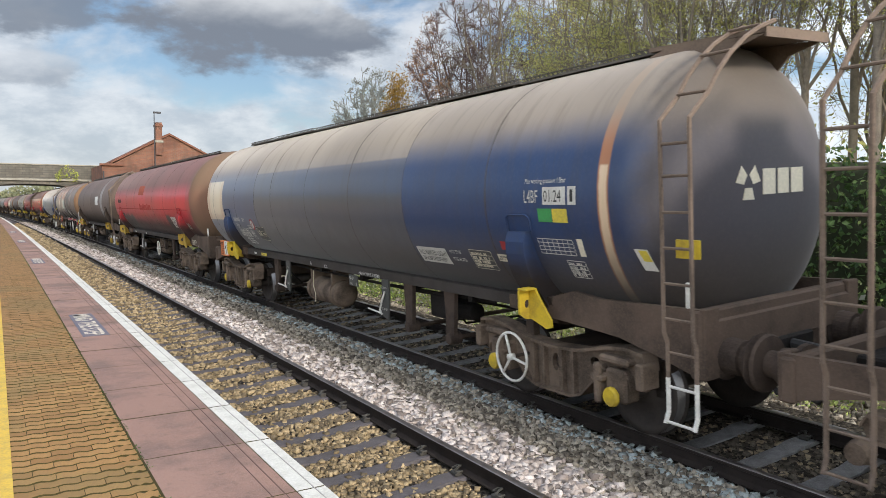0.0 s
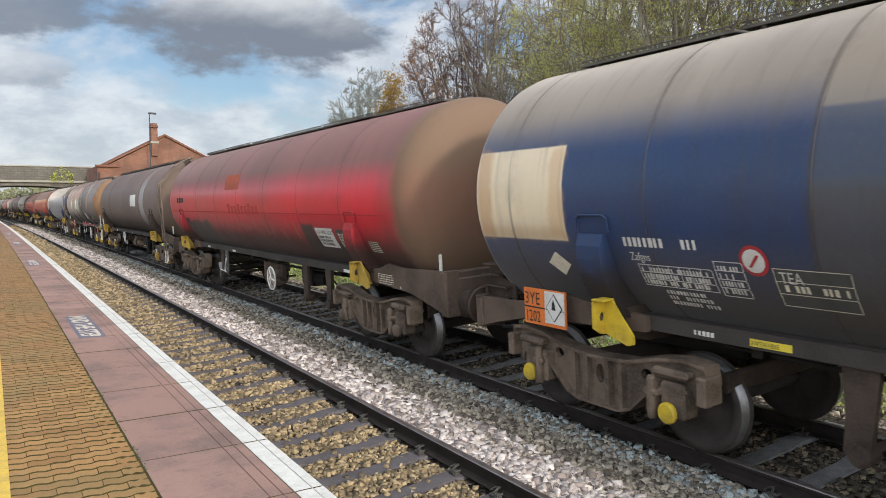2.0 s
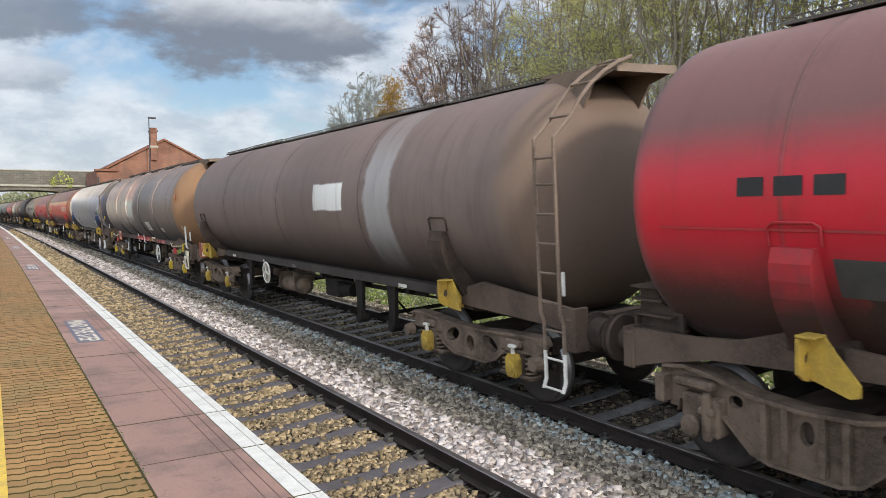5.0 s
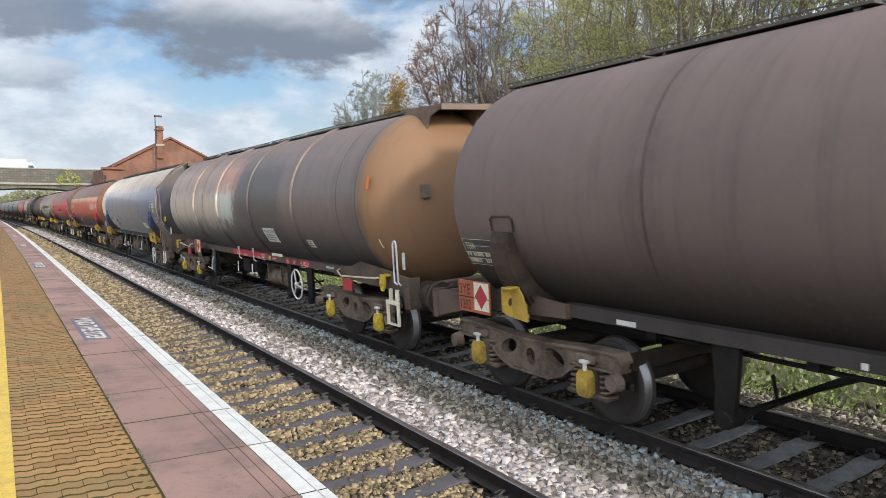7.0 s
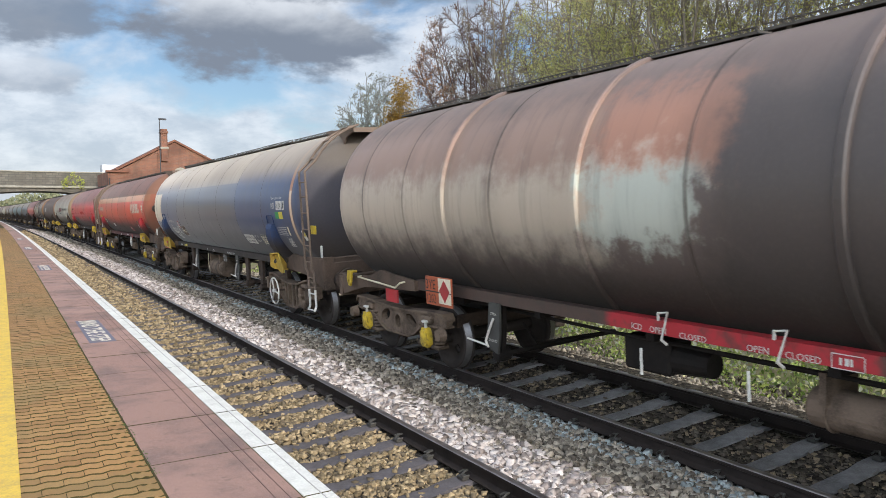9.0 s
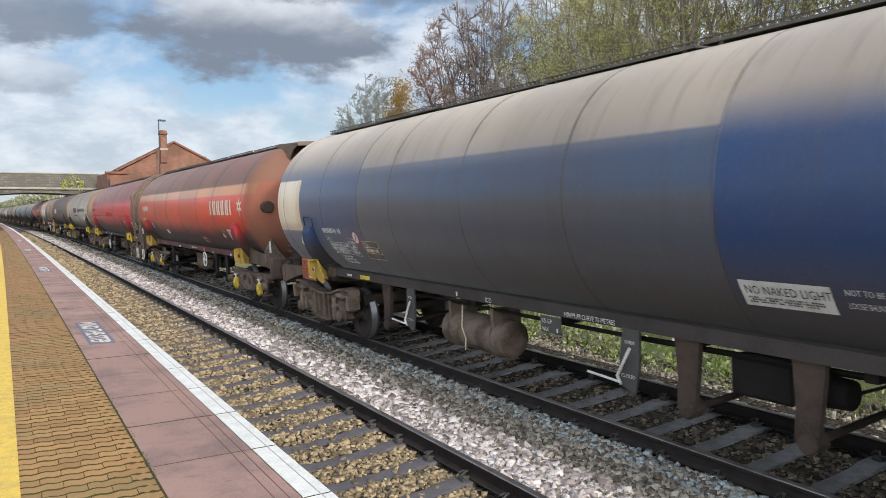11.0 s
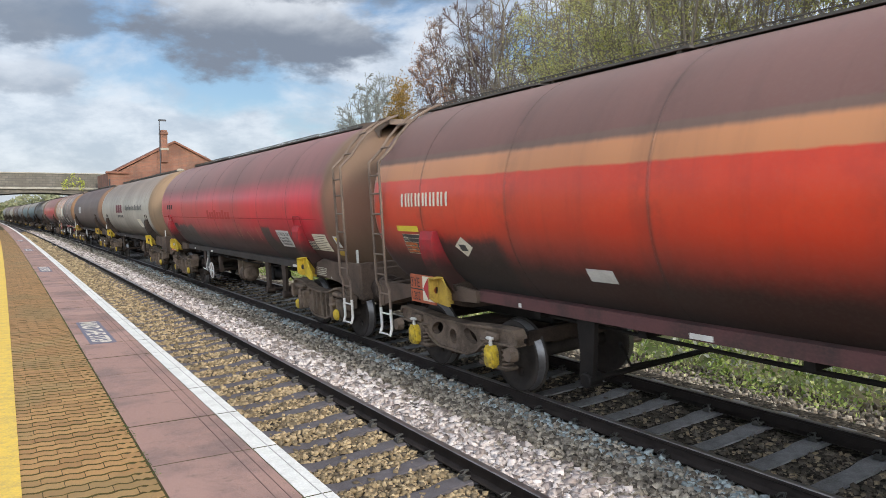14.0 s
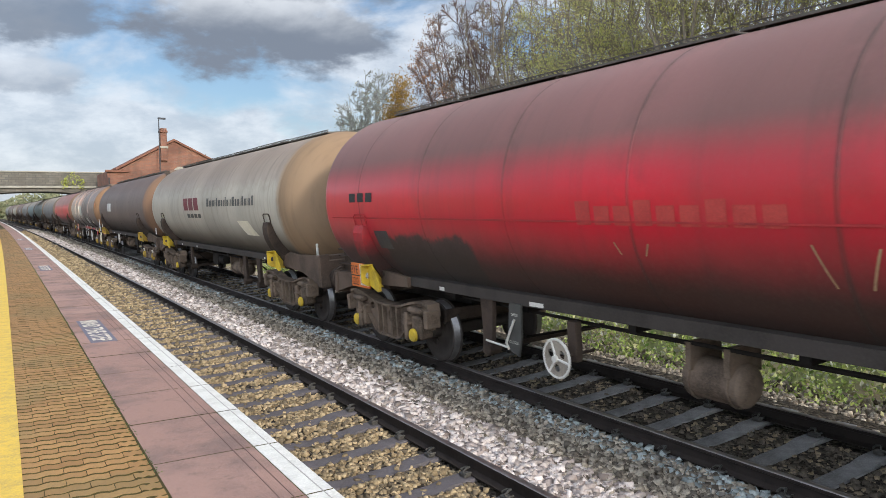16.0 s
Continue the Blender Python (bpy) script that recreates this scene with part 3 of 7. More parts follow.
# ---------- bridge, building and trees ----------
def coursed(name, a, b, mortar, h, long):
    """Masonry in courses, seen from afar."""
    m = Mat(name, 0.92)
    n = m.N.new("ShaderNodeTexBrick")
    n.inputs["Scale"].default_value = 1.0
    n.inputs["Brick Width"].default_value, n.inputs["Row Height"].default_value = long, h
    n.inputs["Mortar Size"].default_value = h * 0.09
    n.inputs["Color1"].default_value, n.inputs["Color2"].default_value, n.inputs["Mortar"].default_value = (*a, 1), (*b, 1), (*mortar, 1)
    c = m.N.new("ShaderNodeCombineXYZ")
    m.L.new(m.math("ADD", m.axis(0), m.math("MULTIPLY", m.axis(1), 1.0)), c.inputs[0])
    m.L.new(m.axis(2), c.inputs[1])
    m.L.new(c.outputs[0], n.inputs["Vector"])
    col = m.mix(m.maprange(m.noise(0.6, 6), 0.4, 0.65, 0, 0.6), n.outputs["Color"], tuple(x * 0.5 for x in a))
    col = m.mix(m.maprange(m.noise(0.9, 5, vec=m.scaled(1, 1, 0.25)), 0.5, 0.7, 0, 0.4), col, (0.05, 0.05, 0.04))
    m.color(col).bump(n.outputs["Fac"], 0.3, 0.02)
    return m.m


M_BRIDGE = coursed("bridge_stone", (0.17, 0.15, 0.12), (0.12, 0.11, 0.09), (0.08, 0.075, 0.065), 0.28, 0.7)
M_CORNICE = worn("pale_stone", (0.30, 0.28, 0.23), (0.17, 0.16, 0.13), 0.9, 0, 1.2, 0.3, 8)
BR_Y = 100.0


def bridge():
    b = empty("road_bridge", label="long stone road bridge with a flat arch over the line", category="bridge", kind="structure")
    bx = bend(BR_Y)
    # the arch: wall with an opening
    bm = bmesh.new()
    n = 20
    lo, hi = -8.5 + bx, 5.0 + bx
    top = 5.15
    prev = None
    for i in range(n + 1):
        x = lo + (hi - lo) * i / n
        z = 4.0 + 0.75 * math.sin(math.pi * i / n) ** 0.6
        cur = [bm.verts.new((x, yy, zz)) for yy in (BR_Y, BR_Y + 8) for zz in (z, top)]
        if prev:
            bm.faces.new((prev[0], cur[0], cur[1], prev[1]))
            bm.faces.new((prev[2], cur[2], cur[3], prev[3]))
            bm.faces.new((prev[0], cur[0], cur[2], prev[2]))
        prev = cur
    box(bm, -60, BR_Y, -0.6, lo, BR_Y + 8, top)
    box(bm, hi, BR_Y, -0.6, 80, BR_Y + 8, top)
    part("arch_wall", bm, M_BRIDGE, b)
    bm = bmesh.new()
    box(bm, -60, BR_Y - 0.25, 5.15, 80, BR_Y + 8.2, 5.40, 0.03)
    part("string_course", bm, M_CORNICE, b)
    bm = bmesh.new()
    box(bm, -60, BR_Y, 5.40, 80, BR_Y + 0.45, 7.05)
    part("parapet", bm, M_BRIDGE, b)
    bm = bmesh.new()
    box(bm, -60, BR_Y - 0.08, 7.05, 80, BR_Y + 0.53, 7.2, 0.03)
    part("coping", bm, M_CORNICE, b)
    return b


bridge()

M_RED_BRICK = coursed("red_brick", (0.20, 0.088, 0.058), (0.255, 0.11, 0.065), (0.17, 0.12, 0.09), 0.15, 0.45)
M_TILE = worn("roof_tile", (0.18, 0.08, 0.052), (0.11, 0.058, 0.042), 0.9, 0, 1.2, 0.4, 12)
M_IRON = worn("dark_iron", (0.05, 0.05, 0.055), (0.03, 0.03, 0.03), 0.6, 0.4)


def brick_house():
    h = empty("brick_house", label="red brick gabled house with one chimney behind the bridge", category="house")
    x0, x1, xm, y0, y1 = 3.84, 18.2, 11.0, 88.0, 98.0
    bm = bmesh.new()
    slab(bm, [(x0, -0.4), (x1, -0.4), (x1, 6.7), (xm, 10.3), (x0 + 1.3, 6.95), (x0, 6.7)], y0, y1, "xz")
    part("wall", bm, M_RED_BRICK, h)
    for s, a, z in ((-1, x0 + 0.9, 6.95), (1, x1 + 0.3, 6.6)):
        bm = bmesh.new()
        slab(bm, [(xm, 10.32), (xm, 10.55), (a, z + 0.1), (a, z - 0.1)], y0 - 0.25, y1 + 0.2, "xz")
        part("roof", bm, M_TILE, h, "red clay tiles")
    bm = bmesh.new()
    box(bm, 9.5, y0 - 0.35, 8.0, 10.2, y0 + 0.5, 11.2, 0.03)
    box(bm, 9.42, y0 - 0.45, 11.2, 10.28, y0 + 0.6, 11.45, 0.03)
    box(bm, 9.5, y0 - 0.35, 11.45, 10.2, y0 + 0.5, 11.7, 0.03)
    part("chimney", bm, M_RED_BRICK, h)
    bm = bmesh.new()
    box(bm, 9.4, y0 - 0.4, 9.4, 10.3, y0 + 0.1, 9.65, 0.02)
    part("chimney_flashing", bm, M_CORNICE, h, "pale mortar round the chimney's foot")
    bm = bmesh.new()
    tube(bm, [(x0 + 0.15, y0 - 0.12, 0), (x0 + 0.15, y0 - 0.12, 6.0)], 0.09, 6)
    part("downpipe", bm, M_IRON, h)
    bm = bmesh.new()
    box(bm, x0 - 0.2, y0 - 0.3, 6.62, x0 + 2.2, y0 + 0.3, 6.85, 0.02)
    part("parapet_cap", bm, M_TILE, h)
    bm = bmesh.new()
    lathe(bm, [(y0 - 0.10, 0.75), (y0 + 0.02, 0.75)], "y", 20, (11.6, 0, 6.6))
    part("round_panel", bm, M_CORNICE, h, "pale plastered round panel")
    bm = bmesh.new()
    lathe(bm, [(8.05, 0.16), (8.3, 0.2), (8.6, 0.1), (8.95, 0.04)], "z", 10, (14.6, y0 + 0.2, 0))
    part("finial", bm, M_CORNICE, h)
    return h


brick_house()


def street_lamp():
    lamp = empty("street_lamp", pose(9.15, 86.5, -0.3), label="slender dark street lamp in front of the brick house", category="street lamp")
    bm = bmesh.new()
    tube(bm, [(0, 0, 0), (0, 0, 6), (0, 0, 12.9)], [0.09, 0.08, 0.05], 8)
    part("pole", bm, M_IRON, lamp)
    bm = bmesh.new()
    box(bm, -0.1, -0.1, 12.85, 0.75, 0.1, 13.05, 0.04)
    part("lamp_head", bm, M_IRON, lamp)


street_lamp()


# ---------- trees ----------
M_BARK = worn("grey_bark", (0.22, 0.185, 0.14), (0.10, 0.083, 0.065), 0.95, 0, 6, 0.6, 40)
M_BARK_MAUVE = worn("mauve_brown_twigs", (0.125, 0.085, 0.074), (0.07, 0.05, 0.044), 0.95, 0, 6, 0.4, 40)
M_BARK_PALE = worn("pale_grey_twigs", (0.20, 0.205, 0.185), (0.11, 0.11, 0.095), 0.95, 0, 6, 0.4, 40)


def leaf_mat(name, a, b, c):
    m = Mat(name, 0.7)
    r = m.island()
    m.color(m.mix(m.maprange(m.math("FRACT", m.math("MULTIPLY", r, 5.3)), 0.75, 1, 0, 1), m.mix(r, a, b), c))
    tr, mx = m.N.new("ShaderNodeBsdfTranslucent"), m.N.new("ShaderNodeMixShader")
    m.L.new(m.b.inputs["Base Color"].links[0].from_socket, tr.inputs["Color"])
    mx.inputs[0].default_value = 0.35
    m.L.new(m.b.outputs[0], mx.inputs[1])
    m.L.new(tr.outputs[0], mx.inputs[2])
    m.L.new(mx.outputs[0], m.N["Material Output"].inputs["Surface"])
    return m.m


M_LEAF_GREEN = leaf_mat("yellow_green_leaves", (0.33, 0.33, 0.09), (0.57, 0.55, 0.20), (0.60, 0.50, 0.22))
M_LEAF_RUST = leaf_mat("rusty_leaves", (0.26, 0.12, 0.05), (0.44, 0.22, 0.10), (0.36, 0.27, 0.15))
M_LEAF_GOLD = leaf_mat("golden_leaves", (0.30, 0.17, 0.03), (0.46, 0.27, 0.05), (0.25, 0.2, 0.06))
M_LEAF_SILVER = leaf_mat("silvery_leaves", (0.30, 0.31, 0.24), (0.55, 0.56, 0.47), (0.40, 0.38, 0.20))
M_IVY = leaf_mat("ivy_leaves", (0.035, 0.075, 0.018), (0.10, 0.17, 0.045), (0.19, 0.23, 0.07))
M_LEAF_BRIGHT = leaf_mat("bright_bush_leaves", (0.34, 0.40, 0.05), (0.58, 0.60, 0.11), (0.45, 0.45, 0.12))
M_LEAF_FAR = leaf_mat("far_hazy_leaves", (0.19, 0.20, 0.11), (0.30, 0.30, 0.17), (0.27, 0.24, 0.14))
M_SCRUB = leaf_mat("scrub_leaves", (0.12, 0.20, 0.04), (0.50, 0.58, 0.17), (0.74, 0.70, 0.38))


def leaf_cloud(name, pts, size, material, rng, parent=None):
    """Small bent leaves, two triangles each, at the given points."""
    n = len(pts)
    pts = np.asarray(pts)
    d = rng.normal(size=(n, 3)); d /= np.linalg.norm(d, axis=1)[:, None]
    e = np.cross(d, rng.normal(size=(n, 3))); e /= np.linalg.norm(e, axis=1)[:, None]
    nrm = np.cross(d, e)
    s = (size * (0.6 + 0.8 * rng.random(n)))[:, None]
    V = np.stack([pts - d * s, pts + e * s * 0.55 + nrm * s * 0.15, pts + d * s, pts - e * s * 0.55 + nrm * s * 0.15], 1).reshape(-1, 3)
    F = np.arange(4 * n).reshape(-1, 4)
    me = bpy.data.meshes.new(name)
    me.from_pydata(V.tolist(), [], F.tolist())
    me.materials.append(material)
    ob = new(name, me)
    ob.parent = parent
    return ob


def branch_set(rng, P, along, count, angle, length, steps, lift, wob):
    """Boughs off the lines P (n, k, 3): count from each, leaving at an angle and bending up; returns lines."""
    n, k, _ = P.shape
    out = []
    for j in range(count):
        t = along[0] + (along[1] - along[0]) * (j + rng.random(n)) / count
        f = t * (k - 1)
        i = np.minimum(f.astype(int), k - 2)
        a, b = P[np.arange(n), i], P[np.arange(n), i + 1]
        p = a + (b - a) * (f - i)[:, None]
        d = b - a
        d /= np.linalg.norm(d, axis=1)[:, None] + 1e-9
        side = np.cross(d, rng.normal(size=(n, 3)))
        side /= np.linalg.norm(side, axis=1)[:, None] + 1e-9
        ang = np.radians(angle * (0.7 + 0.6 * rng.random(n)))[:, None]
        d = d * np.cos(ang) + side * np.sin(ang)
        size = np.linalg.norm(P[:, -1] - P[:, 0], axis=1)
        L = length * size * (1.15 - 0.75 * t) * (0.6 + 0.8 * rng.random(n))
        line = [p]
        for s in range(steps):
            d = d + (0, 0, lift / steps) + rng.normal(size=(n, 3)) * wob
            d /= np.linalg.norm(d, axis=1)[:, None]
            line.append(line[-1] + d * (L / steps)[:, None])
        out.append(np.stack(line, 1))
    return np.concatenate(out)


def rods(P, r0, r1, sides):
    """Tapered rods along lines P (n, k, 3), as vertices and faces."""
    n, k, _ = P.shape
    d = P[:, -1] - P[:, 0]
    d /= np.linalg.norm(d, axis=1)[:, None] + 1e-9
    ref = np.where(np.abs(d[:, 2:3]) > 0.9, np.array([[1.0, 0, 0]]), np.array([[0, 0, 1.0]]))
    u = np.cross(d, ref)
    u /= np.linalg.norm(u, axis=1)[:, None]
    v = np.cross(d, u)
    a = 2 * np.pi * np.arange(sides) / sides
    ring = u[:, None] * np.cos(a)[None, :, None] + v[:, None] * np.sin(a)[None, :, None]
    r0, r1 = np.broadcast_to(r0, n), np.broadcast_to(r1, n)
    rad = r0[:, None] + (r1 - r0)[:, None] * np.linspace(0, 1, k)[None]
    V = (P[:, :, None] + ring[:, None] * rad[:, :, None, None]).reshape(-1, 3)
    s = np.arange(sides)
    q = np.stack([s, (s + 1) % sides, (s + 1) % sides + sides, s + sides], 1)
    F = (q[None, None] + (np.arange(k - 1) * sides)[None, :, None, None] + (np.arange(n) * k * sides)[:, None, None, None]).reshape(-1, 4)
    return V, F


def quad_mesh(name, sets, material):
    V, F, base = [], [], 0
    for v, f in sets:
        V.append(v)
        F.append(f + base)
        base += len(v)
    V, F = np.concatenate(V), np.concatenate(F)
    me = bpy.data.meshes.new(name)
    me.vertices.add(len(V))
    me.vertices.foreach_set("co", V.ravel())
    me.loops.add(F.size)
    me.loops.foreach_set("vertex_index", F.ravel().astype(np.int32))
    me.polygons.add(len(F))
    me.polygons.foreach_set("loop_start", np.arange(0, F.size, 4, dtype=np.int32))
    me.update(calc_edges=True)
    me.materials.append(material)
    return me


def tree(m, height, width, seed, label, leaders=5, fork=0.16, boughs=9, shoots=6, twigs=8, trunk_r=0.17, bark=None, leaf=None, leaf_n=0, leaf_size=0.06, where=None, lift=0.28, early=0.8, haze=0.13, twig_r=0.0085, bough_l=0.27):
    """Leaders fan out of a short trunk; boughs, shoots and twigs leave them in turn, with leaves along the twigs."""
    rng = np.random.default_rng(seed)
    bark = bark or M_BARK
    base = empty("tree", m, label=label, category="tree", group="trees behind the line")
    k = 8
    lines = []
    for j in range(leaders):
        a = 2.4 * j + 0.5 * rng.random()
        share = math.sqrt((j + 0.2 + 0.5 * rng.random()) / leaders)
        reach = width / 2 * 0.82 * share
        top = height * (0.94 + 0.06 * rng.random()) * math.sqrt(1 - 0.62 * share ** 2)
        z0 = height * fork * (0.5 + 0.6 * rng.random())
        t = np.linspace(0, 1, k)
        rr = reach * t ** early
        P = np.stack([rr * math.cos(a), rr * math.sin(a), z0 + (top - z0) * t ** 1.1], 1)
        P[1:-1] += rng.normal(size=(k - 2, 3)) * height * 0.009
        lines.append(P)
    lines = np.array(lines)
    trunk = np.array([[(0, 0, -0.4), (0.03, 0.02, height * fork * 0.55), (0.0, 0.05, height * fork * 1.1)]], float)
    bough = branch_set(rng, lines, (0.12, 0.98), boughs, 54, bough_l, 4, lift, 0.10)
    shoot = branch_set(rng, bough, (0.12, 1.0), shoots, 48, 0.52, 2, lift * 0.7, 0.14)
    twig = np.concatenate([branch_set(rng, shoot, (0.05, 1.0), twigs, 42, 0.62, 1, 0.25, 0.1), branch_set(rng, bough, (0.2, 1.0), 14, 45, 0.26, 1, 0.25, 0.1), branch_set(rng, lines, (0.5, 1.0), 20, 40, 0.06, 1, 0.3, 0.1)])
    ob = new("trunk", quad_mesh("trunk", [rods(trunk, trunk_r * 1.2, trunk_r, 9), rods(lines, trunk_r * 0.55, 0.014, 6)], bark))
    ob.parent = base
    for p in ob.data.polygons:
        p.use_smooth = True
    ob = new("twig_spray", quad_mesh("twig_spray", [rods(bough, trunk_r * 0.18, 0.010, 3), rods(shoot, twig_r * 1.3, twig_r * 0.8, 3), rods(twig, twig_r, twig_r * 0.55, 3)], bark))
    ob.parent = base
    ob["kind"] = "stuff"
    if leaf is not None:
        tip = twig.reshape(-1, 3)
        if where is not None:
            tip = tip[where(tip)]
        pick = tip[rng.integers(0, len(tip), leaf_n)] + rng.normal(size=(leaf_n, 3)) * haze
        crown = leaf_cloud("crown", pick, leaf_size, leaf, rng, base)
        crown["kind"] = "stuff"
    return base


GREEN_LABEL = "tall slender tree with sparse yellow-green autumn leaves"
BUSHY_LABEL = "bushy tree with drooping yellow-green leaves"
BARE_LABEL = "tall bare grey-barked tree with fine upright twigs"
kinds = [
    tree(pose(21.0, 35.2, 1.9), 17.5, 12.0, 23, BARE_LABEL, leaders=9, boughs=10, shoots=7, trunk_r=0.20, twig_r=0.011),
    tree(pose(23.0, 30.6, 2.0), 17.5, 10.5, 24, BARE_LABEL, leaders=8, boughs=9, shoots=7, trunk_r=0.17, fork=0.2, twig_r=0.011),
    tree(pose(12.2, 15.4, 2.0), 16.5, 4.5, 25, BARE_LABEL, leaders=3, boughs=9, twigs=6, trunk_r=0.11, fork=0.3, lift=0.7),
    tree(pose(18.3, 27.2, 2.0), 13.5, 9.0, 21, BUSHY_LABEL, leaders=7, boughs=8, twigs=5, trunk_r=0.12, leaf=M_LEAF_GREEN, leaf_n=9000, leaf_size=0.050, lift=0.1, haze=0.2),
    tree(pose(10.2, 14.4, 1.9), 15.0, 4.8, 22, GREEN_LABEL, leaders=4, boughs=7, twigs=5, trunk_r=0.09, fork=0.28, leaf=M_LEAF_GREEN, leaf_n=6500, leaf_size=0.042, lift=0.4, haze=0.16),
    tree(pose(13.6, 14.1, 2.0), 13.0, 5.5, 26, GREEN_LABEL, leaders=4, boughs=7, twigs=5, trunk_r=0.085, fork=0.25, leaf=M_LEAF_GREEN, leaf_n=8500, leaf_size=0.042, lift=0.25, haze=0.16),
]
spots = [  # kind, x, y, turn, size
    (1, 26.0, 34.5, 60, 1.02), (1, 24.5, 22.5, 200, 0.95), (1, 24.5, 12.5, 20, 0.95), (1, 23.0, 6.5, 80, 0.95),
    (2, 17.0, 22.0, 40, 1.05), (2, 15.2, 18.2, 170, 1.0), (2, 16.8, 15.6, 260, 1.08), (2, 14.8, 11.6, 330, 1.0), (2, 12.9, 9.0, 100, 1.05), (2, 16.2, 9.4, 15, 1.0), (2, 11.6, 6.0, 220, 1.0), (2, 14.6, 5.2, 290, 1.05),
    (2, 19.2, 19.6, 145, 1.1), (2, 19.2, 12.2, 75, 1.05), (2, 10.4, 2.4, 10, 1.0),
    (3, 21.0, 24.0, 110, 0.95), (3, 18.0, 12.6, 240, 1.0), (3, 20.0, 8.5, 30, 1.0), (3, 17.5, 3.5, 160, 1.0),
    (4, 14.2, 20.6, 90, 1.0), (4, 12.0, 11.4, 210, 1.0), (4, 9.8, 8.4, 300, 1.0), (4, 9.0, 4.6, 150, 0.95),
    (5, 15.6, 24.2, 50, 1.05), (5, 11.4, 8.8, 130, 1.0), (5, 15.0, 8.0, 20, 1.0), (5, 13.2, 5.0, 260, 1.05), (5, 10.8, -1.0, 100, 1.0), (5, 13.0, 17.6, 10, 0.95),
]
for k, x, y, turn, size in spots:
    copy_thing(kinds[k], pose(x, y, float(np.interp(x, [7.5, 12, 30], [1.5, 2.0, 2.3])), 0, 0, turn) @ Matrix.Scale(size, 4))
tree(pose(22.8, 42.5, 1.4), 16.8, 13.5, 31, "spreading mauve-twigged tree with rusty brown leaves low down", leaders=18, boughs=11, shoots=8, twigs=9, trunk_r=0.2, bark=M_BARK_MAUVE, fork=0.12, twig_r=0.0135, early=0.7, lift=0.12, bough_l=0.24,
     leaf=M_LEAF_RUST, leaf_n=8000, leaf_size=0.055, haze=0.25, where=lambda p: p[:, 0] * 0.85 - p[:, 1] * 0.5 + 0.30 * (p[:, 2] - 10.0) < -2.0)
tree(pose(22.0, 52.8, 1.2), 12.4, 2.6, 32, "small tree with golden yellow leaves", leaders=9, boughs=9, trunk_r=0.12, leaf=M_LEAF_GOLD, leaf_n=15000, leaf_size=0.08, lift=0.1, haze=0.3, early=0.6, bough_l=0.16)
tree(pose(23.7, 61.0, 1.2), 14.2, 8.6, 33, "rounded pale tree with silvery leaves and twigs", leaders=20, boughs=11, shoots=8, trunk_r=0.12, fork=0.1, bark=M_BARK_PALE, twig_r=0.017, leaf=M_LEAF_SILVER, leaf_n=5000, leaf_size=0.06, haze=0.3, early=0.6, lift=0.2, bough_l=0.22)
tree(pose(24.6, 68.3, 1.2), 11.0, 6.5, 34, "low pale tree with silvery leaves", leaders=14, boughs=10, trunk_r=0.12, fork=0.1, bark=M_BARK_PALE, twig_r=0.017, leaf=M_LEAF_SILVER, leaf_n=7000, leaf_size=0.07, haze=0.35, early=0.6, lift=0.1, bough_l=0.24)


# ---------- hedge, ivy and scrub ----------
# inner sheet of the hedge: shade among the leaves put into its colour
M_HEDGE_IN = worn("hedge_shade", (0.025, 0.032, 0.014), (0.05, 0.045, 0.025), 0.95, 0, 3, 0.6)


def leaves_in(name, label, n, xr, yr, zf, size, material, seed, thick=0.3):
    """A low mass of leaves over a slope or a wall of green."""
    rng = np.random.default_rng(seed)
    x = xr[0] + (xr[1] - xr[0]) * rng.random(n)
    y = yr[0] + (yr[1] - yr[0]) * rng.random(n)
    lo, hi = zf(x, y)
    clump = np.array([noise.noise(Vector((a * 1.7, b * 1.7, 3.1))) for a, b in zip(x, y)])
    keep = clump > -0.02 - 0.45 * rng.random(n)
    z = lo + (hi - lo) * rng.random(n) ** 0.8
    pts = np.stack([x, y, z], 1)[keep]
    ob = leaf_cloud(name, pts, size, material, rng)
    return tagged(ob, label, "plants", kind="stuff")


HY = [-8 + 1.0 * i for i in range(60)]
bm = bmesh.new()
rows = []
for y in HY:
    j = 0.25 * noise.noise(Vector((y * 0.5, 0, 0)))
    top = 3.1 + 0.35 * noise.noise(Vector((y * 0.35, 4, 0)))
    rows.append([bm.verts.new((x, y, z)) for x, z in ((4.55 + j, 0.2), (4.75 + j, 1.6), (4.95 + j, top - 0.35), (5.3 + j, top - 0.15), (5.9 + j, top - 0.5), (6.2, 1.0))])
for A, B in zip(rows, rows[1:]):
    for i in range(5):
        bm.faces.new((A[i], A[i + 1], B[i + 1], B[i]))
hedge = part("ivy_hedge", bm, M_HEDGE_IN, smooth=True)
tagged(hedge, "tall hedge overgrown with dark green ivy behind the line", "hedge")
rng = np.random.default_rng(71)
n = 26000
yy = -7 + 40 * rng.random(n) ** 1.3
jj = np.array([0.25 * noise.noise(Vector((v * 0.5, 0, 0))) for v in yy])
tt = np.array([3.1 + 0.35 * noise.noise(Vector((v * 0.35, 4, 0))) for v in yy])
u = rng.random(n)
zz = 0.4 + (tt + 0.1 - 0.4) * u
xx = np.interp(u, [0, 0.45, 0.85, 1.0], [4.5, 4.68, 4.88, 5.2]) + jj + rng.normal(size=n) * 0.09 - 0.05
leaf_cloud("ivy", np.stack([xx, yy, zz], 1), 0.055, M_IVY, rng, hedge)
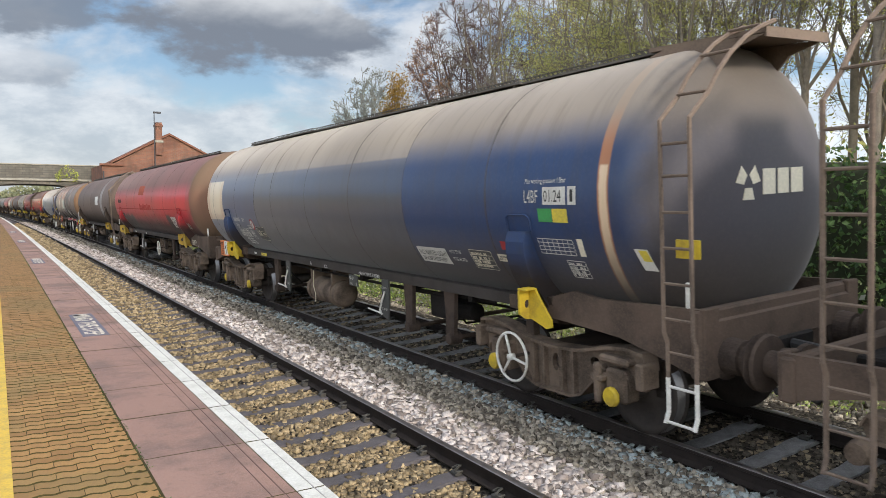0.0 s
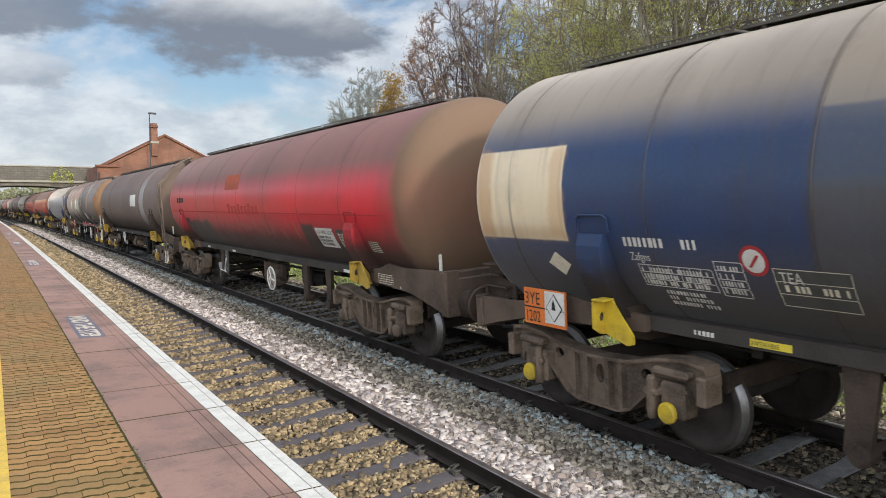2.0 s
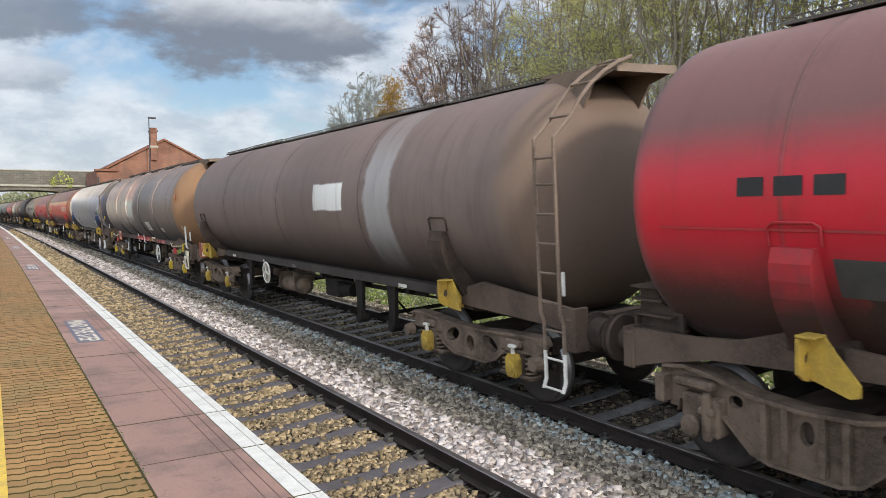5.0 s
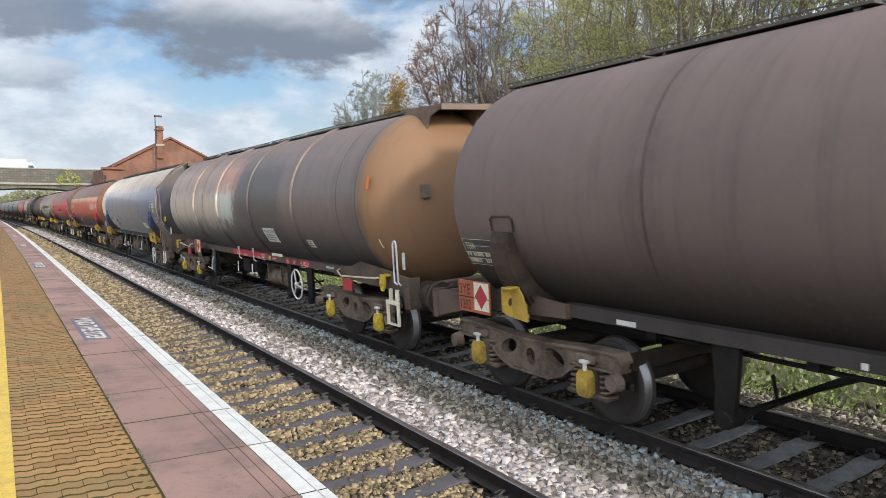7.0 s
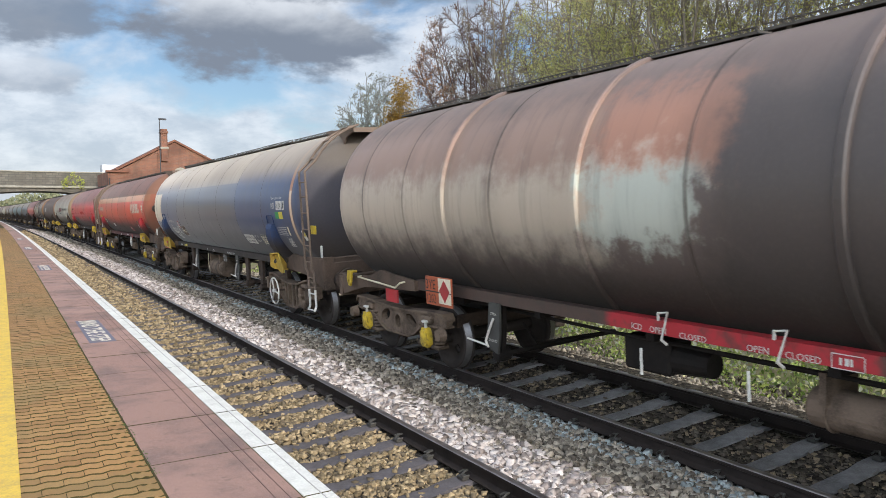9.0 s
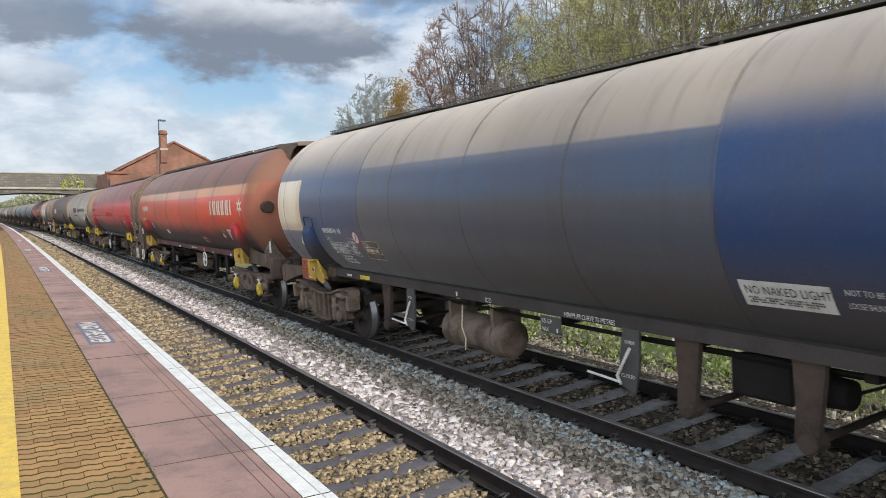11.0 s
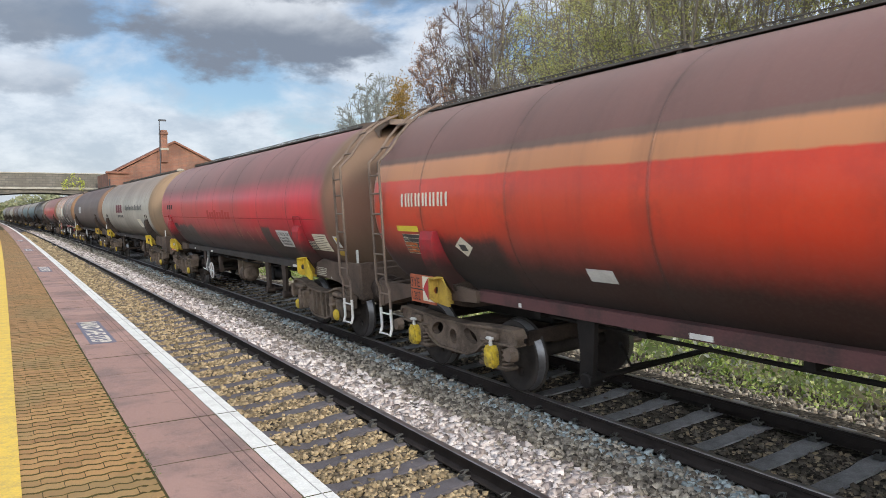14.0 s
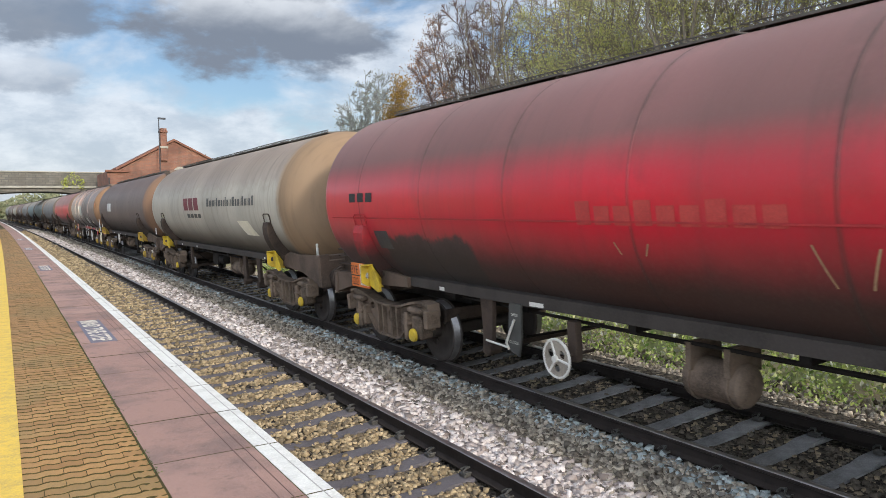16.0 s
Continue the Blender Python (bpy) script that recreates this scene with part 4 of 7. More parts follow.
slope = lambda x, y: (np.interp(x, [2.2, 2.7, 3.2, 4.2, 5.5], [-0.5, -0.42, -0.3, 0.22, 0.9]), np.interp(x, [2.2, 2.7, 3.2, 4.2, 5.5], [-0.38, -0.08, 0.28, 0.95, 1.5]))
leaves_in("lineside_scrub", "low yellow-green weeds and brambles on the cutting foot", 46000, (2.2, 4.7), (-1, 30), slope, 0.038, M_SCRUB, 72)
leaves_in("dead_stems", "pale dead grass and fallen leaves below the hedge", 7000, (2.8, 4.8), (-3, 26), slope, 0.05, M_LEAF_SILVER, 73)
leaves_in("far_scrub", "bushes along the line towards the bridge", 14000, (2.6, 6.0), (34, 88), lambda x, y: (-0.4 + 0 * x, 1.2 + 0.5 * np.sin(y)), 0.09, M_SCRUB, 74)
leaves_in("undergrowth", "tangle of brown undergrowth beneath the trees", 12000, (6.2, 26), (-4, 60), lambda x, y: (1.4 + 0 * x, 4.2 + 0.8 * np.sin(y * 0.7)), 0.08, M_LEAF_GREEN, 75)
leaves_in("bridge_bush", "bright yellow-green bush on the bridge", 380, (0.0, 2.6), (98.9, 100.2), lambda x, y: (5.1 + 0 * x, 7.2 - 0.9 * np.abs(x - 1.3)), 0.10, M_LEAF_BRIGHT, 76)
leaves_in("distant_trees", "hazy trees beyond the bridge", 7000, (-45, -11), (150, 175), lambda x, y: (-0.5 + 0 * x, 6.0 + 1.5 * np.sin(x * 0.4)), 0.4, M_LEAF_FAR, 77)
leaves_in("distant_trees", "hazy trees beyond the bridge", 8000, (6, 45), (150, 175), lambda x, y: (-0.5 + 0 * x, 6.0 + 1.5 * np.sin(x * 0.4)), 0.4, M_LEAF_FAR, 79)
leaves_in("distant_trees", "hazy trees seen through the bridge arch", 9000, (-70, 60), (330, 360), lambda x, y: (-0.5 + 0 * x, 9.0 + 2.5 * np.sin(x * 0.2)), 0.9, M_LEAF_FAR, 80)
rng = np.random.default_rng(78)
n = 1300
my = 1.0 + 26 * rng.random(n) ** 1.7
keep = np.array([noise.noise(Vector((v * 2.3, 1.0, 0))) for v in my]) > -0.15
mx = P_X - 0.777 + rng.normal(size=n) * 0.012 + np.array([bend(v) for v in my])
moss = leaf_cloud("moss", np.stack([mx, my, P_Z + 0.002 + 0.005 * rng.random(n)], 1)[keep], 0.006, M_IVY, rng)
tagged(moss, "green moss and tufts along the slab joint", "moss", kind="stuff")

# white lorry that crosses the bridge
M_LORRY = worn("white_lorry_paint", (0.50, 0.51, 0.52), (0.40, 0.41, 0.42), 0.5, 0, 1.2, 0.05, 20, 0.4)
M_GLASS_DARK = worn("dark_windscreen", (0.03, 0.035, 0.04), (0.05, 0.055, 0.06), 0.15, 0, 3, 0.0)
LORRY_TOP = 8.33
LORRY_PACE = 5.95


def white_lorry():
    """A box lorry whose nose points along +x, its origin on the road below the nose."""
    v = empty("lorry", label="white box lorry driving over the stone road bridge", category="lorry")
    h = LORRY_TOP - 5.40
    bm = bmesh.new()
    box(bm, -5.0, -1.1, 0.85, -0.95, 1.1, h, 0.05)
    part("box_body", bm, M_LORRY, v)
    bm = bmesh.new()
    slab(bm, [(-0.93, 0.45), (0.0, 0.45), (0.0, 1.2), (-0.18, h - 0.62), (-0.40, h - 0.40), (-0.93, h - 0.30)], -1.02, 1.02, "xz")
    cab = part("cab", bm, M_LORRY, v)
    bm = bmesh.new()
    slab(bm, [(0.015, 1.25), (-0.165, h - 0.66), (-0.185, h - 0.66), (-0.02, 1.25)], -0.92, 0.92, "xz")
    part("windscreen", bm, M_GLASS_DARK, cab)
    for y in (-1.035, 1.035):
        bm = bmesh.new()
        slab(bm, [(-0.80, 1.3), (-0.15, 1.3), (-0.26, h - 0.72), (-0.80, h - 0.72)], y - 0.012, y + 0.012, "xz")
        part("side_window", bm, M_GLASS_DARK, cab)
        bm = bmesh.new()
        box(bm, -0.12, y - 0.14 if y < 0 else y + 0.04, 1.45, -0.02, y - 0.04 if y < 0 else y + 0.14, 1.85, 0.02)
        part("mirror", bm, M_IRON, cab)
    bm = bmesh.new()
    box(bm, -4.9, -0.45, 0.55, -0.6, 0.45, 0.84, 0.02)
    part("chassis", bm, M_IRON, v)
    for x in (-0.55, -3.9):
        for y in (-0.92, 0.92):
            bm = bmesh.new()
            lathe(bm, [(y - 0.13, 0.34), (y - 0.11, 0.42), (y + 0.11, 0.42), (y + 0.13, 0.34)], "y", 18, (x, 0, 0.42))
            part("wheel", bm, M_HOSE_V, v)
    return v


M_HOSE_V = worn("tyre_rubber", (0.025, 0.025, 0.027), (0.04, 0.038, 0.035), 0.8)
LORRY = white_lorry()

# purple van roof behind the hedge
M_PURPLE = worn("purple_paint", (0.20, 0.04, 0.22), (0.12, 0.03, 0.14), 0.4, 0, 3, 0.05)


def van():
    v = empty("van", pose(8.3, 8.4, 1.0), label="purple van parked behind the ivy hedge", category="van")
    bm = bmesh.new()
    slab(bm, [(-2.4, 0.35), (-2.45, 1.0), (-2.2, 1.7), (-1.9, 1.92), (2.0, 1.98), (2.3, 1.8), (2.4, 0.9), (2.45, 0.35)], -0.9, 0.9)
    part("body", bm, M_PURPLE, v)
    for y in (-1.5, 1.5):
        for x in (-0.8, 0.8):
            bm = bmesh.new()
            lathe(bm, [(x - 0.1, 0.33), (x + 0.1, 0.33)], "x", 18, (0, y, 0.33))
            part("wheel", bm, M_HOSE_V, v)


van()


# ---------- tank wagons ----------
PITCH = 16.69
FIRST = 12.0
TANK_Z, TANK_R = 2.43, 1.45
WHEEL_R = 0.46


def travel(t):
    """How far the train has come at t seconds."""
    return 6.302 * t + 0.00911 * t * t / 2 + 0.00877 * t ** 3 / 6


M_GRIME = worn("brake_dust_brown", (0.066, 0.047, 0.036), (0.018, 0.014, 0.012), 0.85, 0.0, 2.5, 0.35, 45, 0.8)
M_END_DUST = worn("rust_dust_brown", (0.112, 0.079, 0.059), (0.045, 0.034, 0.027), 0.85, 0.0, 1.6, 0.3, 45, 0.8)
M_GRIME_DARK = worn("oily_black", (0.017, 0.014, 0.012), (0.007, 0.006, 0.006), 0.7, 0.1, 3, 0.3, 45, 0.7)
M_STAGE = worn("rusty_stage_steel", (0.17, 0.125, 0.095), (0.07, 0.055, 0.045), 0.8, 0, 2, 0.3, 40, 0.7)
M_BOGIE = worn("rust_brown_cast_steel", (0.165, 0.122, 0.090), (0.040, 0.030, 0.023), 0.85, 0.1, 4, 0.4, 60, 0.8)
M_WHEEL = worn("wheel_steel", (0.06, 0.05, 0.044), (0.028, 0.024, 0.021), 0.8, 0.1, 4, 0.2)
M_TREAD = worn("bright_tread", (0.22, 0.21, 0.205), (0.11, 0.10, 0.095), 0.38, 0.8, 4, 0.0)
M_YELLOW = worn("dirty_yellow_paint", (0.56, 0.39, 0.025), (0.20, 0.14, 0.035), 0.6, 0, 5, 0.15, 40, 0.6)
M_LOZ = worn("chipped_yellow_paint", (0.58, 0.41, 0.03), (0.10, 0.075, 0.045), 0.65, 0, 9, 0.3, 50, 0.85)
M_OCHRE = worn("grimy_yellow_paint", (0.42, 0.28, 0.05), (0.18, 0.12, 0.04), 0.7, 0, 4, 0.2, 40, 0.6)
M_WHITE = worn("dirty_white_paint", (0.60, 0.58, 0.53), (0.33, 0.31, 0.27), 0.6, 0, 5, 0.1, 40, 0.4)
M_CREAM_SIGN = worn("cream_sign", (0.66, 0.60, 0.46), (0.36, 0.32, 0.24), 0.6, 0, 3, 0.05, 40, 0.4)
M_ORANGE = worn("orange_hazard_plate", (0.66, 0.17, 0.03), (0.42, 0.11, 0.035), 0.55, 0, 3, 0.05, 40, 0.4)
M_ORANGE_DIRTY = worn("dirty_hazard_plate", (0.42, 0.10, 0.04), (0.20, 0.07, 0.045), 0.65, 0, 3, 0.05, 40, 0.7)
M_BLACK = worn("black_paint", (0.02, 0.02, 0.02), (0.04, 0.035, 0.03), 0.6, 0, 5, 0.05)
M_SIGN_GREY = worn("dark_sign", (0.06, 0.06, 0.055), (0.03, 0.03, 0.03), 0.5, 0, 5, 0.05)
M_RED_PAINT = worn("red_paint", (0.42, 0.03, 0.035), (0.16, 0.04, 0.035), 0.55, 0, 2.5, 0.15, 40, 0.7)
M_RED_FADED = worn("faded_red_paint", (0.22, 0.03, 0.03), (0.09, 0.035, 0.03), 0.65, 0, 4, 0.1, 40, 0.8)
M_GREEN_SIGN = worn("green_sign", (0.05, 0.28, 0.08), (0.05, 0.16, 0.06), 0.5)
M_YELLOW_SIGN = worn("yellow_sign", (0.66, 0.52, 0.05), (0.42, 0.34, 0.08), 0.5)
M_MAROON = worn("maroon_paint", (0.14, 0.02, 0.03), (0.10, 0.04, 0.04), 0.6)
M_GRATING = worn("galvanised_grating", (0.12, 0.108, 0.094), (0.05, 0.045, 0.038), 0.8, 0.1, 3, 0.2)
M_ROPE = worn("frayed_rope", (0.55, 0.50, 0.36), (0.35, 0.30, 0.18), 0.9)
M_HOSE = worn("rubber_hose", (0.025, 0.025, 0.027), (0.04, 0.038, 0.035), 0.6)



def strap_paint(name, c):
    """Paint that dirt has covered towards the foot of the strap."""
    m = Mat(name, 0.6, 0.0, 0.25)
    z = m.math("ADD", m.axis(2), m.math("MULTIPLY", m.math("SUBTRACT", m.noise(4, 5), 0.5), 0.35))
    col = m.mix(m.maprange(m.noise(9, 4), 0.4, 0.7, 0, 0.5), c, tuple(0.45 * v + 0.03 for v in c))
    m.color(m.mix(m.maprange(z, 1.55, 1.98, 0.95, 0.1), col, (0.034, 0.026, 0.021))).bump(m.noise(50, 3), 0.2, 0.006)
    return m.m


M_RED_STRAP = strap_paint("red_strap_paint", (0.40, 0.028, 0.034))
M_BLUE_STRAP = strap_paint("navy_strap_paint", (0.03, 0.055, 0.13))
BROWN_DUST = (0.155, 0.105, 0.075)
GREY_DUST = (0.32, 0.27, 0.215)
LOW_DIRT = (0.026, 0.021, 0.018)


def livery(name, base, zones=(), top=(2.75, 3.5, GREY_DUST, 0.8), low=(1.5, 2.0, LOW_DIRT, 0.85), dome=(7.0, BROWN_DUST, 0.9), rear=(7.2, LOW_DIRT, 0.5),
           streak=0.25, gloss=0.22, second=None, wobble=0.12, seams=(), seam_dirt=0.55):
    """Paint zones along and up the tank, under road dust, streaks and oil."""
    m = Mat(name, gloss, 0.0, 0.5)
    y, z = m.axis(1), m.axis(2)
    rag = m.noise(3.0, 6, 0.65)
    fine = m.noise(26, 4, 0.6)
    run = m.noise(1.0, 5, 0.6, m.scaled(1.0, 7.0, 0.55))
    col = m.mix(m.maprange(rag, 0.35, 0.7, 0, 0.35), base, second or tuple(c * 0.7 for c in base))

    def band(v, a, b, soft, wob=0.0):
        if wob:
            v = m.math("ADD", v, m.math("MULTIPLY", m.math("SUBTRACT", rag, 0.5), wob))
        return m.math("MULTIPLY", m.maprange(v, a - soft, a + soft), m.maprange(v, b - soft, b + soft, 1, 0))

    for zone in zones:
        y0, y1, z0, z1, c, amount, soft, wob = zone
        k = m.math("MULTIPLY", band(y, y0, y1, soft, wob), band(z, z0, z1, soft, wob))
        col = m.mix(m.math("MULTIPLY", k, amount), col, c)
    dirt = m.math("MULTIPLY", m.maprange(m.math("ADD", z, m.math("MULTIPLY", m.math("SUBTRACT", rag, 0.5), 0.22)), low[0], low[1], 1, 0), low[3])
    dust = m.math("MULTIPLY", m.maprange(m.math("ADD", z, m.math("MULTIPLY", m.math("SUBTRACT", run, 0.5), wobble)), top[0], top[1]), top[3])
    end = m.math("MULTIPLY", m.maprange(m.math("ADD", y, m.math("MULTIPLY", m.math("SUBTRACT", rag, 0.5), 0.35)), -dome[0] - 0.25, -dome[0] + 0.12, 1, 0), dome[2])
    back = m.math("MULTIPLY", m.maprange(y, rear[0], rear[0] + 0.3), rear[2])
    col = m.mix(dust, col, top[2])
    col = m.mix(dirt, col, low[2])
    col = m.mix(back, col, rear[1])
    col = m.mix(end, col, dome[1])
    col = m.mix(m.maprange(run, 0.48, 0.75, 0, streak), col, (0.05, 0.042, 0.036))
    col = m.mix(m.maprange(fine, 0.4, 0.8, 0, 0.05), col, GREY_DUST)
    # dirt gathered along the welds, and plates of slightly differing tone
    plates = m.noise(0.45, 1, 0.5, m.scaled(0.001, 1.0, 0.001))
    col = m.mix(m.maprange(plates, 0.35, 0.65, 0, 0.25), col, (0.07, 0.058, 0.05))
    for ys in seams:
        off = m.math("ABSOLUTE", m.math("SUBTRACT", m.math("ADD", y, m.math("MULTIPLY", m.math("SUBTRACT", rag, 0.5), 0.02)), ys))
        k = m.math("ADD", m.maprange(off, 0.008, 0.035, seam_dirt, 0), m.math("MULTIPLY", m.maprange(off, 0.0, 0.32, 0.22, 0), m.maprange(rag, 0.35, 0.6)))
        col = m.mix(m.math("MULTIPLY", k, m.maprange(run, 0.3, 0.55, 0.45, 1)), col, (0.055, 0.042, 0.034))
    m.color(col)
    dull = m.math("MAXIMUM", m.math("MAXIMUM", dirt, m.math("MULTIPLY", dust, 0.9)), m.math("MAXIMUM", end, 0.14))
    m.rough(m.maprange(dull, 0, 1, gloss, 0.75, False))
    matte = gloss >= 0.42
    m.L.new(m.maprange(dull, 0, 1, 0.22 if matte else 0.5, 0.08 if matte else 0.15, False), m.b.inputs["Specular IOR Level"])
    # sheen put in for the pale sky reflection at a shallow angle
    m.b.inputs["Sheen Weight"].default_value, m.b.inputs["Sheen Roughness"].default_value = 0.0 if matte else (0.34 if base is NAVY else 0.07), 0.35
    m.b.inputs["Sheen Tint"].default_value = (0.78, 0.74, 0.70, 1)
    m.bump(m.math("ADD", m.math("MULTIPLY", m.noise(1.3, 2), 1.0), m.math("MULTIPLY", fine, 0.012)), 0.12, 0.03)
    return m.m


NAVY, RED, CRIMSON = (0.018, 0.050, 0.138), (0.64, 0.014, 0.034), (0.72, 0.062, 0.022)
SLATE, CREAM = (0.085, 0.084, 0.088), (0.93, 0.76, 0.52)
ORANGE = (0.55, 0.22, 0.07)

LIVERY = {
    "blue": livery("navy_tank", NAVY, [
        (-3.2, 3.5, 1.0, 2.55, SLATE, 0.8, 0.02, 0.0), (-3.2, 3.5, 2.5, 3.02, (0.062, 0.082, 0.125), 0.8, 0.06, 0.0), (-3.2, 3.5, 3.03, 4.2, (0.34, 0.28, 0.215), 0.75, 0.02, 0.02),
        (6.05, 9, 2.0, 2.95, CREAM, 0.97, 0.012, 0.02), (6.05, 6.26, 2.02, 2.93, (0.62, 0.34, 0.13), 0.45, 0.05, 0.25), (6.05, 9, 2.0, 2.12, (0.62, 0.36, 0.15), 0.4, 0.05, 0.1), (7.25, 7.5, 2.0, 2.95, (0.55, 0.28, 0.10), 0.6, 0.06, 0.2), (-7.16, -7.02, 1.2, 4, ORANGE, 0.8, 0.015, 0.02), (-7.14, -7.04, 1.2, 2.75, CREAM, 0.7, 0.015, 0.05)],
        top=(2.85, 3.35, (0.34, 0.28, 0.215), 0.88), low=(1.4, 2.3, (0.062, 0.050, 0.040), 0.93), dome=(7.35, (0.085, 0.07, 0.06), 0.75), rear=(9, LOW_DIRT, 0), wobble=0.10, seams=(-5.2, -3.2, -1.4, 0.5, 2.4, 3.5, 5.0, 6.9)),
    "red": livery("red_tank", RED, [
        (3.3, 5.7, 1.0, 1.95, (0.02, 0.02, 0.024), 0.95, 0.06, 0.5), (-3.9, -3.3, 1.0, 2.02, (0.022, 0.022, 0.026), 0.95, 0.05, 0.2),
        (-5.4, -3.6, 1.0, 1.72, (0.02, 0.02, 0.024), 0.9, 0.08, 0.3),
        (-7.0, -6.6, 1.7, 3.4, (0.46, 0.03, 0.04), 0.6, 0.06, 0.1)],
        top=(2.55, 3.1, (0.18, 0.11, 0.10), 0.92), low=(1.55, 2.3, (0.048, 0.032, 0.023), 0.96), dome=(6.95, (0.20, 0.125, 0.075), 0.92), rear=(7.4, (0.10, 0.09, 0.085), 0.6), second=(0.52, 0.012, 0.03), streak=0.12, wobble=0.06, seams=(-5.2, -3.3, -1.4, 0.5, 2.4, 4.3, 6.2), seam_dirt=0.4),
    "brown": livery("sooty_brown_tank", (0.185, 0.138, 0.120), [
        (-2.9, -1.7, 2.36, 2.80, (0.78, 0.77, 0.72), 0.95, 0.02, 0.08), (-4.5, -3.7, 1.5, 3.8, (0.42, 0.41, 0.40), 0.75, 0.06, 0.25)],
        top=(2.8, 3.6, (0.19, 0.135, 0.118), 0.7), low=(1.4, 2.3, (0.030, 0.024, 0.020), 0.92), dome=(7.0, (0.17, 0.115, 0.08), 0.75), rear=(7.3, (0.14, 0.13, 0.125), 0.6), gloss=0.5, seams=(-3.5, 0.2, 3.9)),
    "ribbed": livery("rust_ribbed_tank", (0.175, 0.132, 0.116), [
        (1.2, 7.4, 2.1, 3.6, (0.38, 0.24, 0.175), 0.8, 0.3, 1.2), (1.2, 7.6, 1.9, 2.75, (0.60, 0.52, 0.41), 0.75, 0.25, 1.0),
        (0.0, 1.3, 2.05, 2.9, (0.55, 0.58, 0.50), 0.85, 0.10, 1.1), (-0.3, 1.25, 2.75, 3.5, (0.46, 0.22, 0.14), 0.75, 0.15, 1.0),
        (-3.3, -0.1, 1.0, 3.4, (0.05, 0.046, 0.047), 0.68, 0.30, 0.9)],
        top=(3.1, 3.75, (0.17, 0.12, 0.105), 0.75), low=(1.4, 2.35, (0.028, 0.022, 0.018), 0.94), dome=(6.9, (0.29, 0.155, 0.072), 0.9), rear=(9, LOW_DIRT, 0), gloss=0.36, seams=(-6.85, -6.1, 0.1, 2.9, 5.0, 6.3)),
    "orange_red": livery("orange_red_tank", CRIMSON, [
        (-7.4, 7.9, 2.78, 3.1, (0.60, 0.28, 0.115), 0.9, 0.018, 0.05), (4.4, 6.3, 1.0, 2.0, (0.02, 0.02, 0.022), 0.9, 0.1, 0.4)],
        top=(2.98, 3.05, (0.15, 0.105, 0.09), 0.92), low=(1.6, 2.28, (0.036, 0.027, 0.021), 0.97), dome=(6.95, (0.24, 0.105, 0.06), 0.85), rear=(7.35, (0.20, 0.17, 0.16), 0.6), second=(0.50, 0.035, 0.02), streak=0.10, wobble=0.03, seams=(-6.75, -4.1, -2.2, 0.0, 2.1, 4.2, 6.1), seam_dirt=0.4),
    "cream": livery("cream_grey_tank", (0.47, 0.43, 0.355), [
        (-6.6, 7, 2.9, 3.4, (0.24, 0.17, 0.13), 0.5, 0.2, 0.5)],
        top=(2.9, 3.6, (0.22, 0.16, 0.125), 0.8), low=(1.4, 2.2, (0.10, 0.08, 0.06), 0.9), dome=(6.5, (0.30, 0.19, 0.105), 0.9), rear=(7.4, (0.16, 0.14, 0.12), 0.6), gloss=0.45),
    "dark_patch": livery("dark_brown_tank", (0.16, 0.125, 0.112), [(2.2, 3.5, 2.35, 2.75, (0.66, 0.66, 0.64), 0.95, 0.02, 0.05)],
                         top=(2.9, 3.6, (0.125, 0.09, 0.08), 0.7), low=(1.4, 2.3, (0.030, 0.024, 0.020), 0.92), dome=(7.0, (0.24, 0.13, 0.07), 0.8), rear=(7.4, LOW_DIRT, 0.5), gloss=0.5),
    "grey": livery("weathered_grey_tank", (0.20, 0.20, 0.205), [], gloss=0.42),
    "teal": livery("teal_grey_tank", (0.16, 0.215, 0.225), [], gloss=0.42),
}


def on_tank(y, z, lift=0.0):
    """A point of the tank's flank on the platform side."""
    r = TANK_R + lift
    dz = max(-r, min(r, z - TANK_Z))
    return Vector((-math.sqrt(max(0.0, TANK_R ** 2 - min(TANK_R, abs(z - TANK_Z)) ** 2)) * r / TANK_R, y, TANK_Z + dz * r / TANK_R))


def decal(name, parent, y0, y1, z0, z1, mat, lift=0.004, label="", slant=0.0):
    """A thin sheet that hugs the tank; slant leans its upright sides."""
    bm = bmesh.new()
    ny, nz = 3, max(2, int(abs(z1 - z0) / 0.06))
    P = [[bm.verts.new(on_tank(y0 + (y1 - y0) * i / ny + slant * j / nz, z0 + (z1 - z0) * j / nz, lift)) for i in range(ny + 1)] for j in range(nz + 1)]
    for j in range(nz):
        for i in range(ny):
            bm.faces.new((P[j][i], P[j][i + 1], P[j + 1][i + 1], P[j + 1][i]))
    return part(name, bm, mat, parent, label, smooth=True)


def bar_pair(name, parent, y0, y1, z0, z1, mat, w):
    """Two plain upright bars in the place of one character."""
    s = 1 if y1 > y0 else -1
    decal(name, parent, y0, y0 + s * w, z0, z1, mat, 0.004)
    decal(name, parent, y1 - s * w, y1, z0, z1, mat, 0.004)


def tank_text(name, parent, text, y, z, size, mat, lift=0.007, squeeze=1.0):
    """Writing on the tank's flank, reading from far to near."""
    V, F = letters(text, size)
    me = bpy.data.meshes.new(name)
    me.from_pydata([tuple(on_tank(y - v.x * squeeze, z + v.y, lift)) for v in V], [], F)
    me.materials.append(mat)
    return part(name, me, None, parent)


def flat_text(name, parent, text, x, y, z, size, mat, squeeze=1.0):
    """Writing on an upright plate that faces the platform."""
    V, F = letters(text, size)
    me = bpy.data.meshes.new(name)
    me.from_pydata([(x, y - v.x * squeeze, z + v.y) for v in V], [], F)
    me.materials.append(mat)
    return part(name, me, None, parent)


